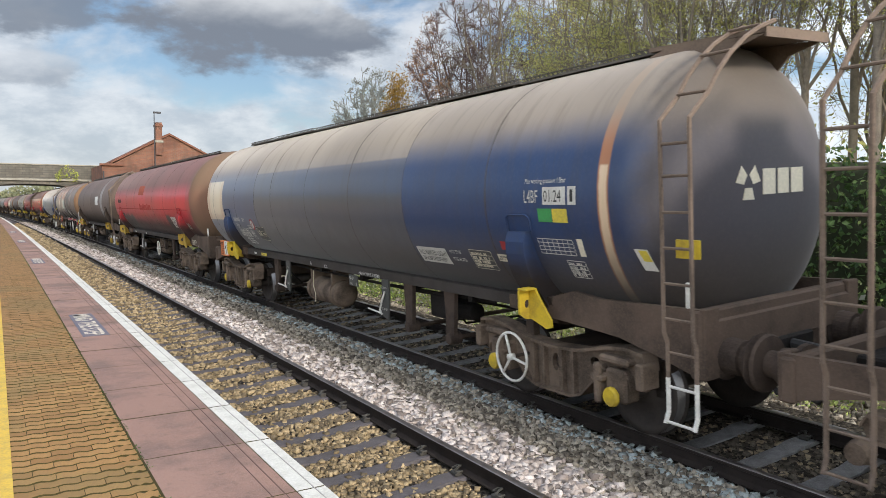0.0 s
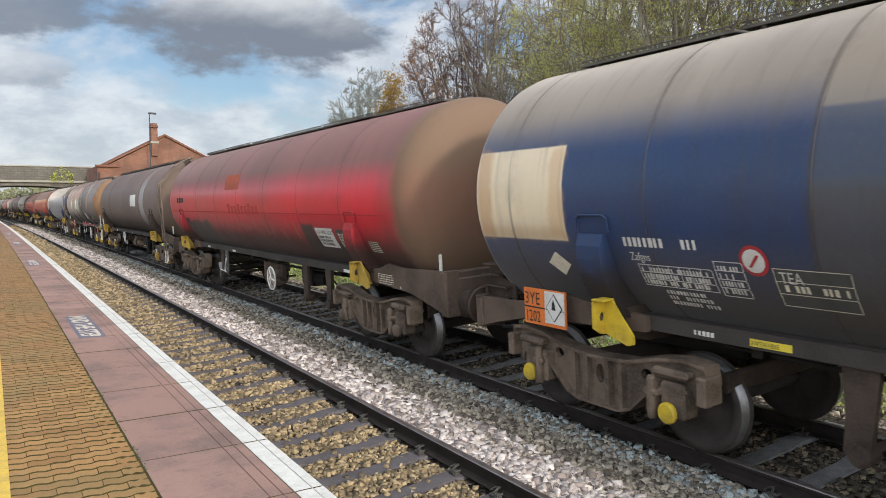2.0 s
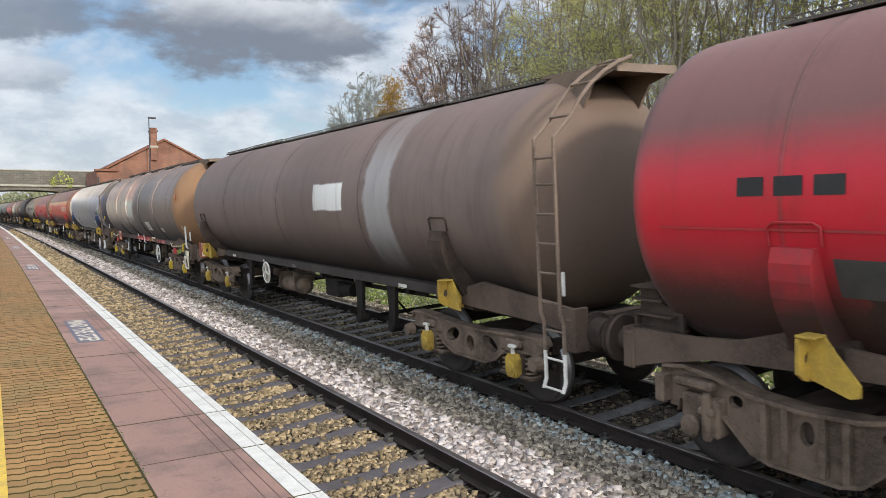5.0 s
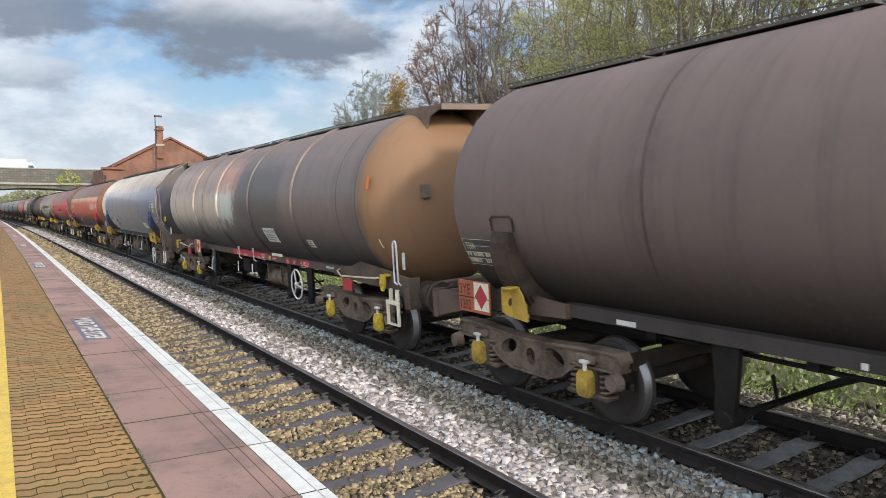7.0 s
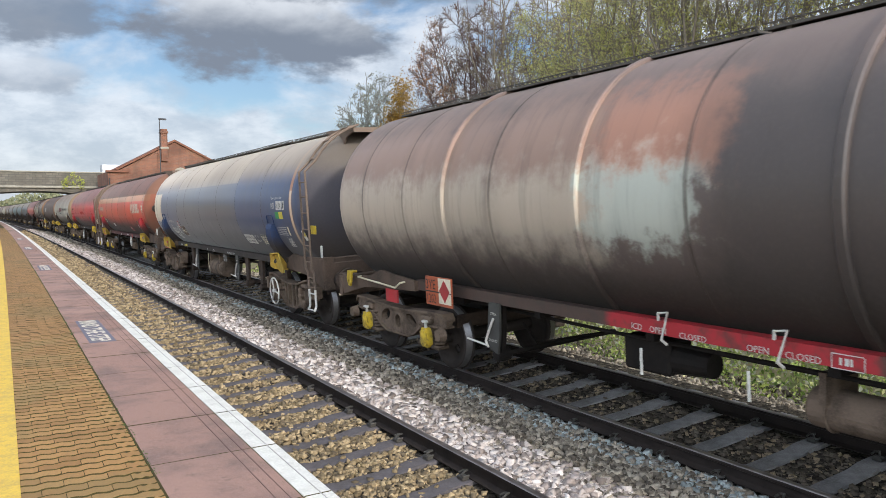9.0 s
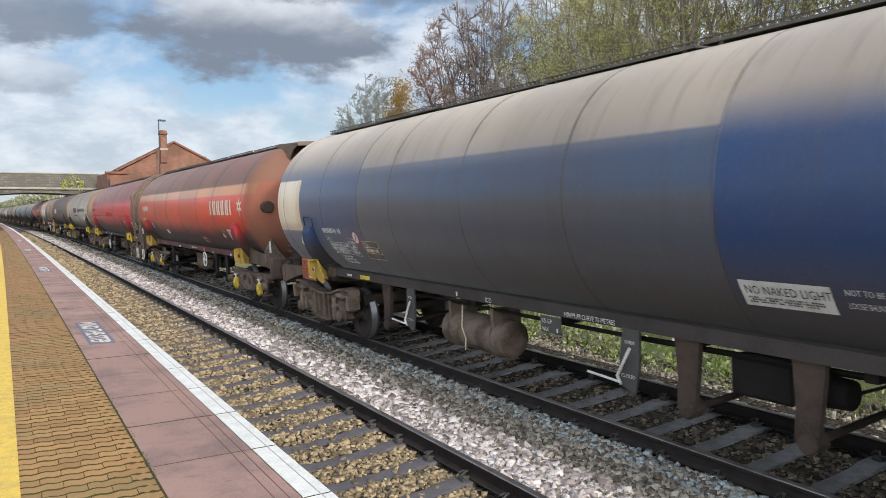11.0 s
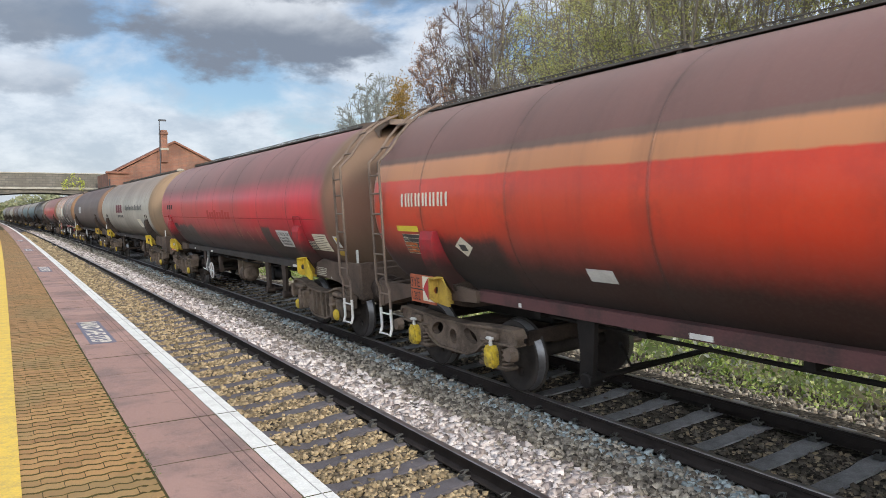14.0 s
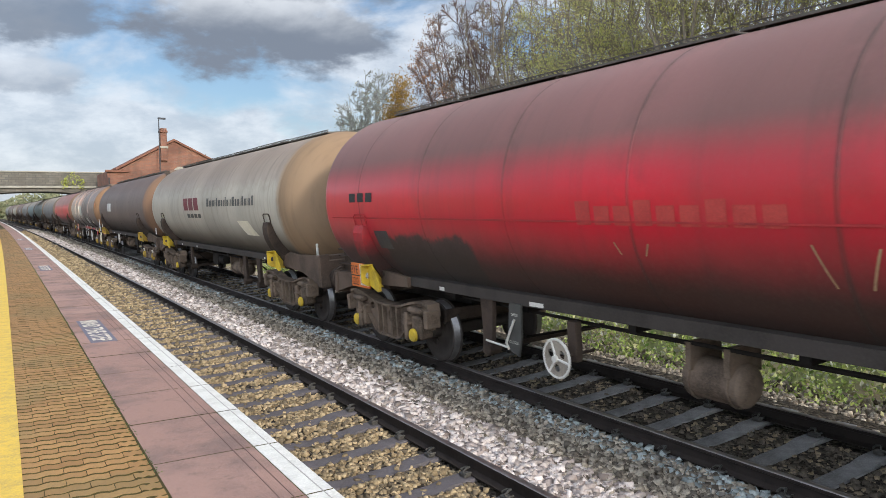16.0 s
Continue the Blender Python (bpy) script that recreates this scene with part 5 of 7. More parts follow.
def bars(parent, y0, y1, z0, z1, rows, mat, lift=0.007, fill=0.55):
    """Lines of small writing as plain bars."""
    for r in range(rows):
        zb = z1 - (z1 - z0) * (r + 0.5 + fill / 2) / rows
        zt = z1 - (z1 - z0) * (r + 0.5 - fill / 2) / rows
        decal("lettering_bar", parent, y0, y1 + (y0 - y1) * 0.12 * (r % 3), zb, zt, mat, lift)


def glyphs(parent, y0, y1, z0, z1, rows, n, mat, lift=0.007, flat=None):
    """Lines of small writing as short plain bars, one mesh for each line."""
    rng = random.Random(int(1000 * (y0 + z0)))
    where = (lambda y, z: Vector((flat, y, z))) if flat is not None else (lambda y, z: on_tank(y, z, lift))
    for r in range(rows):
        zb, zt = z1 - (z1 - z0) * (r + 0.85) / rows, z1 - (z1 - z0) * (r + 0.15) / rows
        bm = bmesh.new()
        step = (y1 - y0) / n
        for k in range(n - rng.randrange(0, max(1, n // 4))):
            if rng.random() < 0.14:
                continue
            ya, yb = y0 + step * k, y0 + step * (k + 0.45 + 0.35 * rng.random())
            bm.faces.new([bm.verts.new(where(a, b)) for a, b in ((ya, zb), (yb, zb), (yb, zt), (ya, zt))])
        part("lettering_bar", bm, mat, parent)["kind"] = "stuff"


def grid_table(parent, y0, y1, z0, z1, rows, cols, mat, w=0.008, lift=0.006, flat=None):
    """A painted table of thin lines."""
    where = (lambda y, z: Vector((flat, y, z))) if flat is not None else (lambda y, z: on_tank(y, z, lift))
    bm = bmesh.new()
    for r in range(rows + 1):
        z = z0 + (z1 - z0) * r / rows
        bm.faces.new([bm.verts.new(where(a, b)) for a, b in ((y0, z), (y1, z), (y1, z + w), (y0, z + w))])
    for c in range(cols + 1):
        y = y0 + (y1 - y0) * c / cols
        for r in range(rows):
            za, zb = z0 + (z1 - z0) * r / rows + w, z0 + (z1 - z0) * (r + 1) / rows
            bm.faces.new([bm.verts.new(where(a, b)) for a, b in ((y, za), (y - w, za), (y - w, zb), (y, zb))])
    part("painted_table", bm, mat, parent)


def plate_with_holes(bm, outline, holes, x0, x1, mat=0):
    """An upright plate in the yz plane with openings through it."""
    loops = []
    for w in (x0, x1):
        edges, pair = [], []
        for ring in [outline] + holes:
            vs = [bm.verts.new((w, u, v)) for u, v in ring]
            edges += [bm.edges.new((vs[i], vs[(i + 1) % len(vs)])) for i in range(len(vs))]
            pair.append(vs)
        bmesh.ops.triangle_fill(bm, use_beauty=True, use_dissolve=False, edges=edges)
        loops.append(pair)
    for A, B in zip(*loops):
        for i in range(len(A)):
            bm.faces.new((A[i], A[(i + 1) % len(A)], B[(i + 1) % len(B)], B[i])).material_index = mat


def ellipse(cy, cz, ry, rz, n=12, tilt=0.0):
    return [(cy + ry * math.cos(6.2832 * i / n) * math.cos(tilt) - rz * math.sin(6.2832 * i / n) * math.sin(tilt),
             cz + ry * math.cos(6.2832 * i / n) * math.sin(tilt) + rz * math.sin(6.2832 * i / n) * math.cos(tilt)) for i in range(n)]


# --- meshes that all wagons share ---
def wheelset_mesh():
    bm = bmesh.new()
    for s in (-1, 1):
        a, b = 0.70 * s, 0.85 * s
        prof = [(s * 0.665, 0.09), (s * 0.665, 0.12), (s * 0.70, 0.15), (s * 0.735, 0.34), (s * 0.68, 0.37), (s * 0.68, 0.485), (s * 0.70, 0.488), (s * 0.712, WHEEL_R + 0.004),
                (s * 0.815, WHEEL_R - 0.004), (s * 0.815, 0.37), (s * 0.775, 0.34), (s * 0.76, 0.15), (s * 0.80, 0.12), (s * 0.80, 0.08)]
        rings = lathe(bm, prof, "x", 36, closed=False)
    bm.faces.ensure_lookup_table()
    n = 13 * 36
    for s in range(2):
        for i in range(36):
            bm.faces[s * n + 7 * 36 + i].material_index = 1
            bm.faces[s * n + 8 * 36 + i].material_index = 0
    lathe(bm, [(-1.08, 0.07), (-0.86, 0.075), (-0.7, 0.09), (0.7, 0.09), (0.86, 0.075), (1.08, 0.07)], "x", 14)
    # balance marks on the wheel discs
    for s in (-1, 1):
        for k in range(2):
            box(bm, s * 0.775 - 0.01, 0.17, -0.04, s * 0.775 + 0.012, 0.27, 0.04, 0.0, pose(0, 0, 0, 180 * k, 0, 0))
    return mesh_of("wheelset", bm, [M_WHEEL, M_TREAD], True)


def coil_mesh():
    bm = bmesh.new()
    n = 48
    tube(bm, [(0.065 * math.cos(6.2832 * 4.5 * i / n), 0.065 * math.sin(6.2832 * 4.5 * i / n), 0.26 * i / n) for i in range(n + 1)], 0.017, 5)
    lathe(bm, [(-0.02, 0.09), (0.0, 0.09)], "z", 14)
    lathe(bm, [(0.26, 0.09), (0.285, 0.09)], "z", 14)
    return mesh_of("spring", bm, M_BOGIE, True)


def frame_a_mesh(x):
    """A wavy cast side frame with pockets and ribs."""
    bm = bmesh.new()
    top = [(-1.36, 0.78), (-1.33, 0.93), (-1.1, 0.96), (-0.8, 0.92), (-0.45, 0.83), (0, 0.80), (0.45, 0.83), (0.8, 0.92), (1.1, 0.96), (1.33, 0.93), (1.36, 0.78)]
    low = [(1.30, 0.56), (1.17, 0.56), (1.14, 0.68), (0.80, 0.67), (0.62, 0.52), (0.45, 0.36), (0.28, 0.31), (-0.28, 0.31), (-0.45, 0.36), (-0.62, 0.52), (-0.80, 0.67), (-1.14, 0.68), (-1.17, 0.56), (-1.30, 0.56)]
    plate_with_holes(bm, top + low, [ellipse(-0.62, 0.73, 0.07, 0.055), ellipse(0.62, 0.73, 0.07, 0.055), ellipse(0.0, 0.62, 0.06, 0.10)], x - 0.03, x + 0.03)
    # flanges along the top and bottom
    for line, t in ((top, 0.035), (low[1:-1], 0.03)):
        for (u0, v0), (u1, v1) in zip(line, line[1:]):
            slab(bm, [(u0, v0 - t / 2), (u1, v1 - t / 2), (u1, v1 + t / 2), (u0, v0 + t / 2)], x - 0.10, x + 0.10)
    for u in (-0.33, -0.15, 0.15, 0.33):
        box(bm, x - 0.095, u - 0.025, 0.33, x + 0.095, u + 0.025, 0.80)
    for s in (-1, 1):
        box(bm, x - 0.16, s * 1.33 - 0.05, 0.60, x + 0.08, s * 1.33 + 0.05, 0.86, 0.015)
        box(bm, x - 0.12, s * 0.98 - 0.14, 0.40, x + 0.10, s * 0.98 + 0.14, 0.74, 0.03)
        box(bm, x - 0.16, s * 0.76 - 0.06, 0.40, x + 0.02, s * 0.76 + 0.06, 0.74, 0.025)
        lathe(bm, [(0.38, 0.03), (0.40, 0.045), (0.76, 0.045), (0.79, 0.03)], "z", 12, (x - 0.17, s * 0.80, 0))
        box(bm, x - 0.21, s * 0.80 - 0.08, 0.60, x - 0.05, s * 0.80 + 0.08, 0.67, 0.02)
        box(bm, x - 0.15, s * 0.98 - 0.2, 0.79, x + 0.1, s * 0.98 + 0.2, 0.87, 0.025)
    return mesh_of("side_frame", bm, M_BOGIE)


def frame_b_mesh(x):
    """A pressed side frame with three openings and turned-up ends."""
    bm = bmesh.new()
    top = [(-1.45, 0.80), (-1.40, 0.88), (-1.1, 0.88), (-0.75, 0.86), (-0.3, 0.83), (0.3, 0.83), (0.75, 0.86), (1.1, 0.88), (1.40, 0.88), (1.45, 0.80)]
    low = [(1.42, 0.70), (0.80, 0.68), (0.58, 0.52), (0.35, 0.44), (-0.35, 0.44), (-0.58, 0.52), (-0.80, 0.68), (-1.42, 0.70)]
    plate_with_holes(bm, top + low, [ellipse(-0.42, 0.68, 0.165, 0.085, 14, 0.35), ellipse(0.0, 0.63, 0.095, 0.115, 14), ellipse(0.42, 0.68, 0.165, 0.085, 14, -0.35)], x - 0.05, x + 0.05)
    for line, t in ((top, 0.03), (low, 0.03)):
        for (u0, v0), (u1, v1) in zip(line, line[1:]):
            slab(bm, [(u0, v0 - t / 2), (u1, v1 - t / 2), (u1, v1 + t / 2), (u0, v0 + t / 2)], x - 0.09, x + 0.09)
    lathe(bm, [(x - 0.06, 0.085), (x - 0.03, 0.13), (x + 0.03, 0.13)], "x", 18, (0, 0, 0.64), closed=False)
    for s in (-1, 1):
        box(bm, x - 0.10, s * 0.95 - 0.30, 0.36, x + 0.10, s * 0.95 + 0.30, 0.42, 0.02)
        box(bm, x - 0.08, s * 0.95 - 0.12, 0.36, x + 0.10, s * 0.95 + 0.12, 0.70, 0.03)
        box(bm, x - 0.11, s * 0.95 - 0.14, 0.72, x + 0.09, s * 0.95 + 0.14, 0.82, 0.02)
        lathe(bm, [(x - 0.2, 0.08), (x - 0.1, 0.1)], "x", 12, (0, s * 1.42, 0.62))
    return mesh_of("side_frame", bm, M_BOGIE)


def bolster_mesh():
    bm = bmesh.new()
    box(bm, -1.05, -0.28, 0.50, 1.05, 0.28, 0.80, 0.04)
    box(bm, -0.5, -1.3, 0.62, 0.5, -1.2, 0.74, 0.02)
    box(bm, -0.5, 1.2, 0.62, 0.5, 1.3, 0.74, 0.02)
    box(bm, -0.9, -1.36, 0.66, 0.9, -1.30, 0.84, 0.01)
    box(bm, -0.9, 1.30, 0.66, 0.9, 1.36, 0.84, 0.01)
    lathe(bm, [(0.78, 0.3), (1.0, 0.3)], "z", 20)
    for s in (-1, 1):
        for u in (-0.42, 0.42):
            box(bm, s * 0.62, u - 0.05, 0.28, s * 0.86, u + 0.05, 0.62, 0.02)
    return mesh_of("bogie", bm, M_GRIME)


def disc_mesh(name, mat, r=0.11, t=0.05):
    bm = bmesh.new()
    lathe(bm, [(-t, r * 0.8), (-t, r * 0.82), (-t * 0.6, r), (0.0, r)], "x", 20)
    return mesh_of(name, bm, mat)


def lozenge_mesh(mat):
    """A yellow damper box, wider at the middle, with a round boss."""
    bm = bmesh.new()
    out = [(-0.07, -0.15), (0.07, -0.15), (0.105, -0.10), (0.105, 0.07), (0.06, 0.13), (-0.06, 0.13), (-0.105, 0.07), (-0.105, -0.10)]
    slab(bm, out, -0.045, 0.03)
    slab(bm, [(0.82 * u, 0.82 * v - 0.005) for u, v in out], -0.062, -0.045)
    lathe(bm, [(-0.078, 0.06), (-0.06, 0.08)], "x", 14, (0, 0, -0.02))
    return mesh_of("damper_box", bm, mat)


def handle_mesh():
    """The white T handle that stands on a damper box."""
    bm = bmesh.new()
    lathe(bm, [(0.12, 0.026), (0.20, 0.020)], "z", 8, (-0.01, 0, 0))
    box(bm, -0.045, -0.062, 0.20, 0.025, 0.062, 0.238, 0.01)
    return mesh_of("damper_handle", bm, M_WHITE)


ME = dict(wheelset=wheelset_mesh(), coil=coil_mesh(), fa=(frame_a_mesh(-1.08), frame_a_mesh(1.08)), fb=(frame_b_mesh(-1.08), frame_b_mesh(1.08)), bolster=bolster_mesh(),
          disc=disc_mesh("axle_cap", M_YELLOW, 0.10, 0.05), cap=disc_mesh("axle_cap", M_BOGIE, 0.10, 0.05), loz=lozenge_mesh(M_LOZ), loz_dim=lozenge_mesh(M_OCHRE), handle=handle_mesh())
M_WHEEL_DISC = worn("dusty_wheel_disc", (0.30, 0.26, 0.21), (0.12, 0.10, 0.08), 0.8)
WHEELS = []


def bogie(w, y, kind, turning, s0, bright):
    b = part("bogie", ME["bolster"], None, w, "brown cast-steel two-axle bogie", m=pose(0, y, 0))
    for i in (0, 1):
        part("side_frame", ME["fa" if kind == "a" else "fb"][i], None, b)
    for s in (-1, 1):
        ax = 0.975 * s
        ws = part("wheelset", ME["wheelset"], None, b, "steel wheelset with bright treads", m=pose(0, ax, WHEEL_R))
        if turning:
            WHEELS.append((ws, ax, s0))
        if kind == "a":
            part("axle_cap", ME["disc" if bright else "cap"], None, b, "yellow round axle cap" if bright else "", m=pose(-1.23, ax, 0.47))
        else:
            part("damper_box", ME["loz" if bright else "loz_dim"], None, b, "yellow damper box", m=pose(-1.19, ax, 0.53))
            part("damper_handle", ME["handle"], None, b, "white handle", m=pose(-1.19, ax, 0.53))
            for u in (-0.22, 0.22):
                part("spring", ME["coil"], None, b, m=pose(-1.10, ax + u, 0.42))
    return b


def strap_wheel(w, y, z, r=0.27, x=-1.28, spokes=3, solid=False):
    """A white hand-brake wheel on its spindle."""
    bm = bmesh.new()
    n = 28
    pts = [(x, y + r * math.cos(6.2832 * i / n), z + r * math.sin(6.2832 * i / n)) for i in range(n + 1)]
    tube(bm, pts, 0.016, 7, cap=False)
    for k in range(spokes):
        a = 6.2832 * k / spokes + 1.2
        tube(bm, [(x - 0.01, y, z), (x, y + r * math.cos(a), z + r * math.sin(a))], 0.016, 6)
    lathe(bm, [(x - 0.04, 0.04), (x + 0.03, 0.04)], "x", 12, (0, y, z))
    wheel = part("brake_wheel", bm, M_WHITE, w, "white hand-brake wheel", smooth=not solid)
    if solid:
        bm = bmesh.new()
        plate_with_holes(bm, ellipse(y, z, r * 0.97, r * 0.97, 24), [ellipse(y + 0.5 * r * math.cos(a), z + 0.5 * r * math.sin(a), r * 0.22, r * 0.22, 8) for a in (0.5, 2.6, 4.7)], x - 0.005, x + 0.01)
        part("wheel_disc", bm, M_WHEEL_DISC, wheel)
    bm = bmesh.new()
    lathe(bm, [(x + 0.03, 0.02), (-0.75, 0.02)], "x", 8, (0, y, z))
    box(bm, -1.08, y - 0.07, z - 0.08, -0.98, y + 0.07, 1.08, 0.01)
    part("brake_spindle", bm, M_GRIME, w)


def ladder(w, y0, y1, low=0.5, high=True, white_to=0.95):
    """A side ladder that bends over the tank's shoulder."""
    path = [(-1.50, low)]
    z = low
    while z < 2.6:
        z += 0.1
        path.append((-1.50 if z > 1.2 else -1.46, z))
    if high:
        for k in range(1, 9):
            a = math.radians(8 + 8.5 * k)
            path.append((-1.53 * math.cos(a) if k > 2 else -1.50, TANK_Z + 1.53 * math.sin(a)))
    foot = [p for p in path if p[1] < white_to]
    rest = path[max(0, len(foot) - 1):]
    lad = None
    for yy in (y0, y1):
        bm = bmesh.new()
        tube(bm, [(x, yy, z) for x, z in rest], 0.021, 6)
        if lad is None:
            lad = part("ladder", bm, M_STAGE, w, "brown steel ladder over the tank's shoulder")
        else:
            part("stile", bm, M_STAGE, lad)
        if len(foot) > 1:
            bm = bmesh.new()
            tube(bm, [(x, yy, z) for x, z in foot], 0.022, 6)
            part("foot_stile", bm, M_WHITE, lad, "white-painted ladder foot")
    acc, last = 0.18, path[0]
    for q in path:
        acc += math.dist(last, q)
        last = q
        if acc >= 0.25 or q == path[0]:
            acc = 0.0
            bm = bmesh.new()
            tube(bm, [(q[0], y0, q[1] + 0.02), (q[0], y1, q[1] + 0.02)], 0.014, 6)
            part("rung", bm, M_WHITE if q[1] < white_to else M_STAGE, lad)


def tank_profile(f, r, depth_f, depth_r):
    P = []
    for k in range(0, 10):
        a = math.pi / 2 * k / 9
        P.append((f - depth_f * math.cos(a) ** 1.0, max(0.01, TANK_R * math.sin(a) ** 0.62)))
    for k in range(9, -1, -1):
        a = math.pi / 2 * k / 9
        P.append((r + depth_r * math.cos(a) ** 1.0, max(0.01, TANK_R * math.sin(a) ** 0.62)))
    return P


WALKS = {}


def walkway_mesh(y0, y1, near):
    """Lengths of open mesh walkway on brackets, laced along both edges."""
    bm = bmesh.new()
    z = TANK_Z + TANK_R - 0.012
    y, k = y0, 0
    while y < y1 - 0.3:
        L = min(2.35, y1 - y)
        dz = (0.0, 0.014, 0.006)[k % 3]
        if near:
            for xx in (-0.36, 0.36):
                box(bm, xx - 0.012, y, z + dz + 0.044, xx + 0.012, y + L - 0.06, z + dz + 0.054)
                n = int(L / 0.085)
                for i in range(n):
                    yy = y + (L - 0.1) * i / n
                    slab(bm, [(yy, z + dz + 0.012), (yy + 0.026, z + dz + 0.012), (yy + 0.056, z + dz + 0.046), (yy + 0.030, z + dz + 0.046)], xx - 0.006, xx + 0.006)
            box(bm, -0.37, y, z + dz - 0.012, 0.37, y + L - 0.06, z + dz + 0.014)
        else:
            box(bm, -0.36, y, z + dz, 0.36, y + L - 0.05, z + dz + 0.045)
        for yy in (y + 0.12, y + L - 0.3):
            box(bm, -0.34, yy, z - 0.10, 0.34, yy + 0.05, z + dz + 0.004)
        y += L
        k += 1
    return mesh_of("catwalk", bm, M_GRATING)


def catwalk(w, y0, y1, near, visor):
    """Open grating along the tank top on brackets, with an end stage."""
    z = TANK_Z + TANK_R - 0.005
    if (y0, y1, near) not in WALKS:
        WALKS[y0, y1, near] = walkway_mesh(y0, y1, near)
    cat = part("catwalk", WALKS[y0, y1, near], None, w, "weathered open-grid walkway")
    if visor:
        ye = visor
        bm = bmesh.new()
        slab(bm, [(ye, z - 0.06), (ye, z - 0.02), (y0 + 0.1, z + 0.03), (y0 + 0.1, z - 0.01)], -0.46, 0.46)
        box(bm, -0.47, ye - 0.02, z - 0.1, 0.47, ye, z - 0.01)
        stage = part("end_stage", bm, M_STAGE, w, "brown steel stage over the tank end")
        for xx in (-0.46, 0.43):
            bm = bmesh.new()
            slab(bm, [(ye, z - 0.07), (-7.0, z - 0.01), (-6.8, z - 0.06), (-7.25, z - 0.50), (-7.45, z - 0.46), (ye + 0.35, z - 0.16)], xx, xx + 0.03)
            part("stage_bracket", bm, M_STAGE, stage)
    return cat


def end_gear(w, s, f, kind, strap_mat, lug_mat, hazard, stick, strap_y, hazard_y=6.55):
    """Saddle, headstock, buffers, strap and lug at one end; s is -1 in front, +1 behind."""
    Y = lambda v: -s * v
    for x in (-1, 1):
        bm = bmesh.new()
        low_end = s == 1
        prof = [(-5.25, 1.16), (-6.2, 1.12), (-7.0, 1.07), (-7.55, 0.95), (-7.98, 0.84), (-7.98, 1.46), (-7.4, 1.44), (-6.75, 1.42), (-6.35, 1.46), (-6.0, 1.36), (-5.25, 1.31)]
        if low_end:
            prof[5:] = [(-7.98, 1.22), (-7.2, 1.24), (-6.75, 1.28), (-6.35, 1.40), (-6.0, 1.36), (-5.25, 1.31)]
        elif kind == "b":
            prof[2:6] = [(-7.0, 1.10), (-7.55, 1.08), (-7.98, 1.04), (-7.98, 1.30)]
            prof[6:9] = [(-7.4, 1.36), (-6.75, 1.42), (-6.35, 1.46)]
        slab(bm, [(Y(a), b) for a, b in prof], x * 1.13, x * 1.19)
        box(bm, min(x * 1.0, x * 1.2), Y(-7.98) - 0.03, 0.84, max(x * 1.0, x * 1.2), Y(-7.98) + 0.03, 1.23 if low_end else (1.31 if kind == "b" else 1.47), 0.01)
        part("saddle", bm, M_END_DUST, w)
    if s == 1 and kind == "a":
        for x in (-0.98, 0.98):
            bm = bmesh.new()
            slab(bm, [(7.45, 1.15), (7.95, 1.15), (7.95, 1.62), (7.80, 1.66), (7.68, 1.45), (7.45, 1.38)], x - 0.02, x + 0.02)
            for zz in (1.2, 1.34, 1.48, 1.60):
                box(bm, x - 0.12, 7.62 if zz > 1.4 else 7.5, zz, x + 0.12, 7.98, zz + 0.02)
            part("end_bracket", bm, M_GRIME, w, "stepped steel end bracket")
    bm = bmesh.new()
    box(bm, -1.22, Y(-7.92) - 0.06, 0.84, 1.22, Y(-7.92) + 0.06, 1.20 if kind == "b" or s == 1 else 1.45, 0.02)
    head = part("headstock", bm, M_END_DUST, w)
    bm = bmesh.new()
    box(bm, -0.35, min(Y(-8.05), Y(-4.8)), 0.82, 0.35, max(Y(-8.05), Y(-4.8)), 1.08, 0.02)
    part("draw_beam", bm, M_GRIME_DARK, w)
    if kind != "b":
        bm = bmesh.new()
        box(bm, -1.05, Y(-7.99) - 0.02, 1.05, 1.05, Y(-7.99) + 0.02, 1.36, 0.02)
        part("end_plate", bm, M_END_DUST, head)
    for x in (-0.87, 0.87):
        bm = bmesh.new()
        prof = [(7.95, 0.22), (8.0, 0.22), (8.01, 0.165), (8.17, 0.155), (8.175, 0.12), (8.285, 0.115), (8.29, 0.235), (8.318, 0.25), (8.34, 0.19)]
        lathe(bm, [(s * a, r) for a, r in prof], "y", 24, (x, 0, 1.02))
        part("buffer", bm, M_GRIME, w, "round sprung buffer", smooth=False)
    for nm, pts, rr in (("drawhook", [(0, Y(-7.95), 1.0), (0, Y(-8.33), 0.98)], 0.05), ("brake_hose", [(0.1, Y(-8.0), 0.9), (0.14, Y(-8.2), 0.72), (0.1, Y(-8.34), 0.75)], 0.022),
                        ("brake_hose", [(-0.35, Y(-7.95), 0.92), (-0.4, Y(-8.15), 0.62), (-0.36, Y(-8.34), 0.66)], 0.025)):
        bm = bmesh.new()
        tube(bm, pts, rr, 8)
        part(nm, bm, M_HOSE, w)
    if stick:
        bm = bmesh.new()
        box(bm, -1.17, Y(-7.8) - 0.02, 1.42, -1.13, Y(-7.8) + 0.02, 1.68, 0.01)
        part("lamp_iron", bm, M_WHITE, w, "white lamp iron")
    if strap_mat is None:
        return
    # strap that hugs the flank and runs in below the tank
    ya, yb = strap_y - 0.16, strap_y + 0.16
    zs = [2.09, 1.98, 1.85, 1.72, 1.60, 1.49, 1.39, 1.30, 1.22, 1.15]
    xo = [-1.475, -1.51, -1.505, -1.475, -1.425, -1.36, -1.29, -1.23, -1.18, -1.15]
    bm = bmesh.new()
    inner = [(on_tank(0, z, -0.01).x, z) for z in zs]
    slab(bm, list(zip(xo, zs)) + [(-1.02, 1.05)] + inner[::-1], ya, yb, "xz")
    part("strap", bm, strap_mat, w)
    bm = bmesh.new()
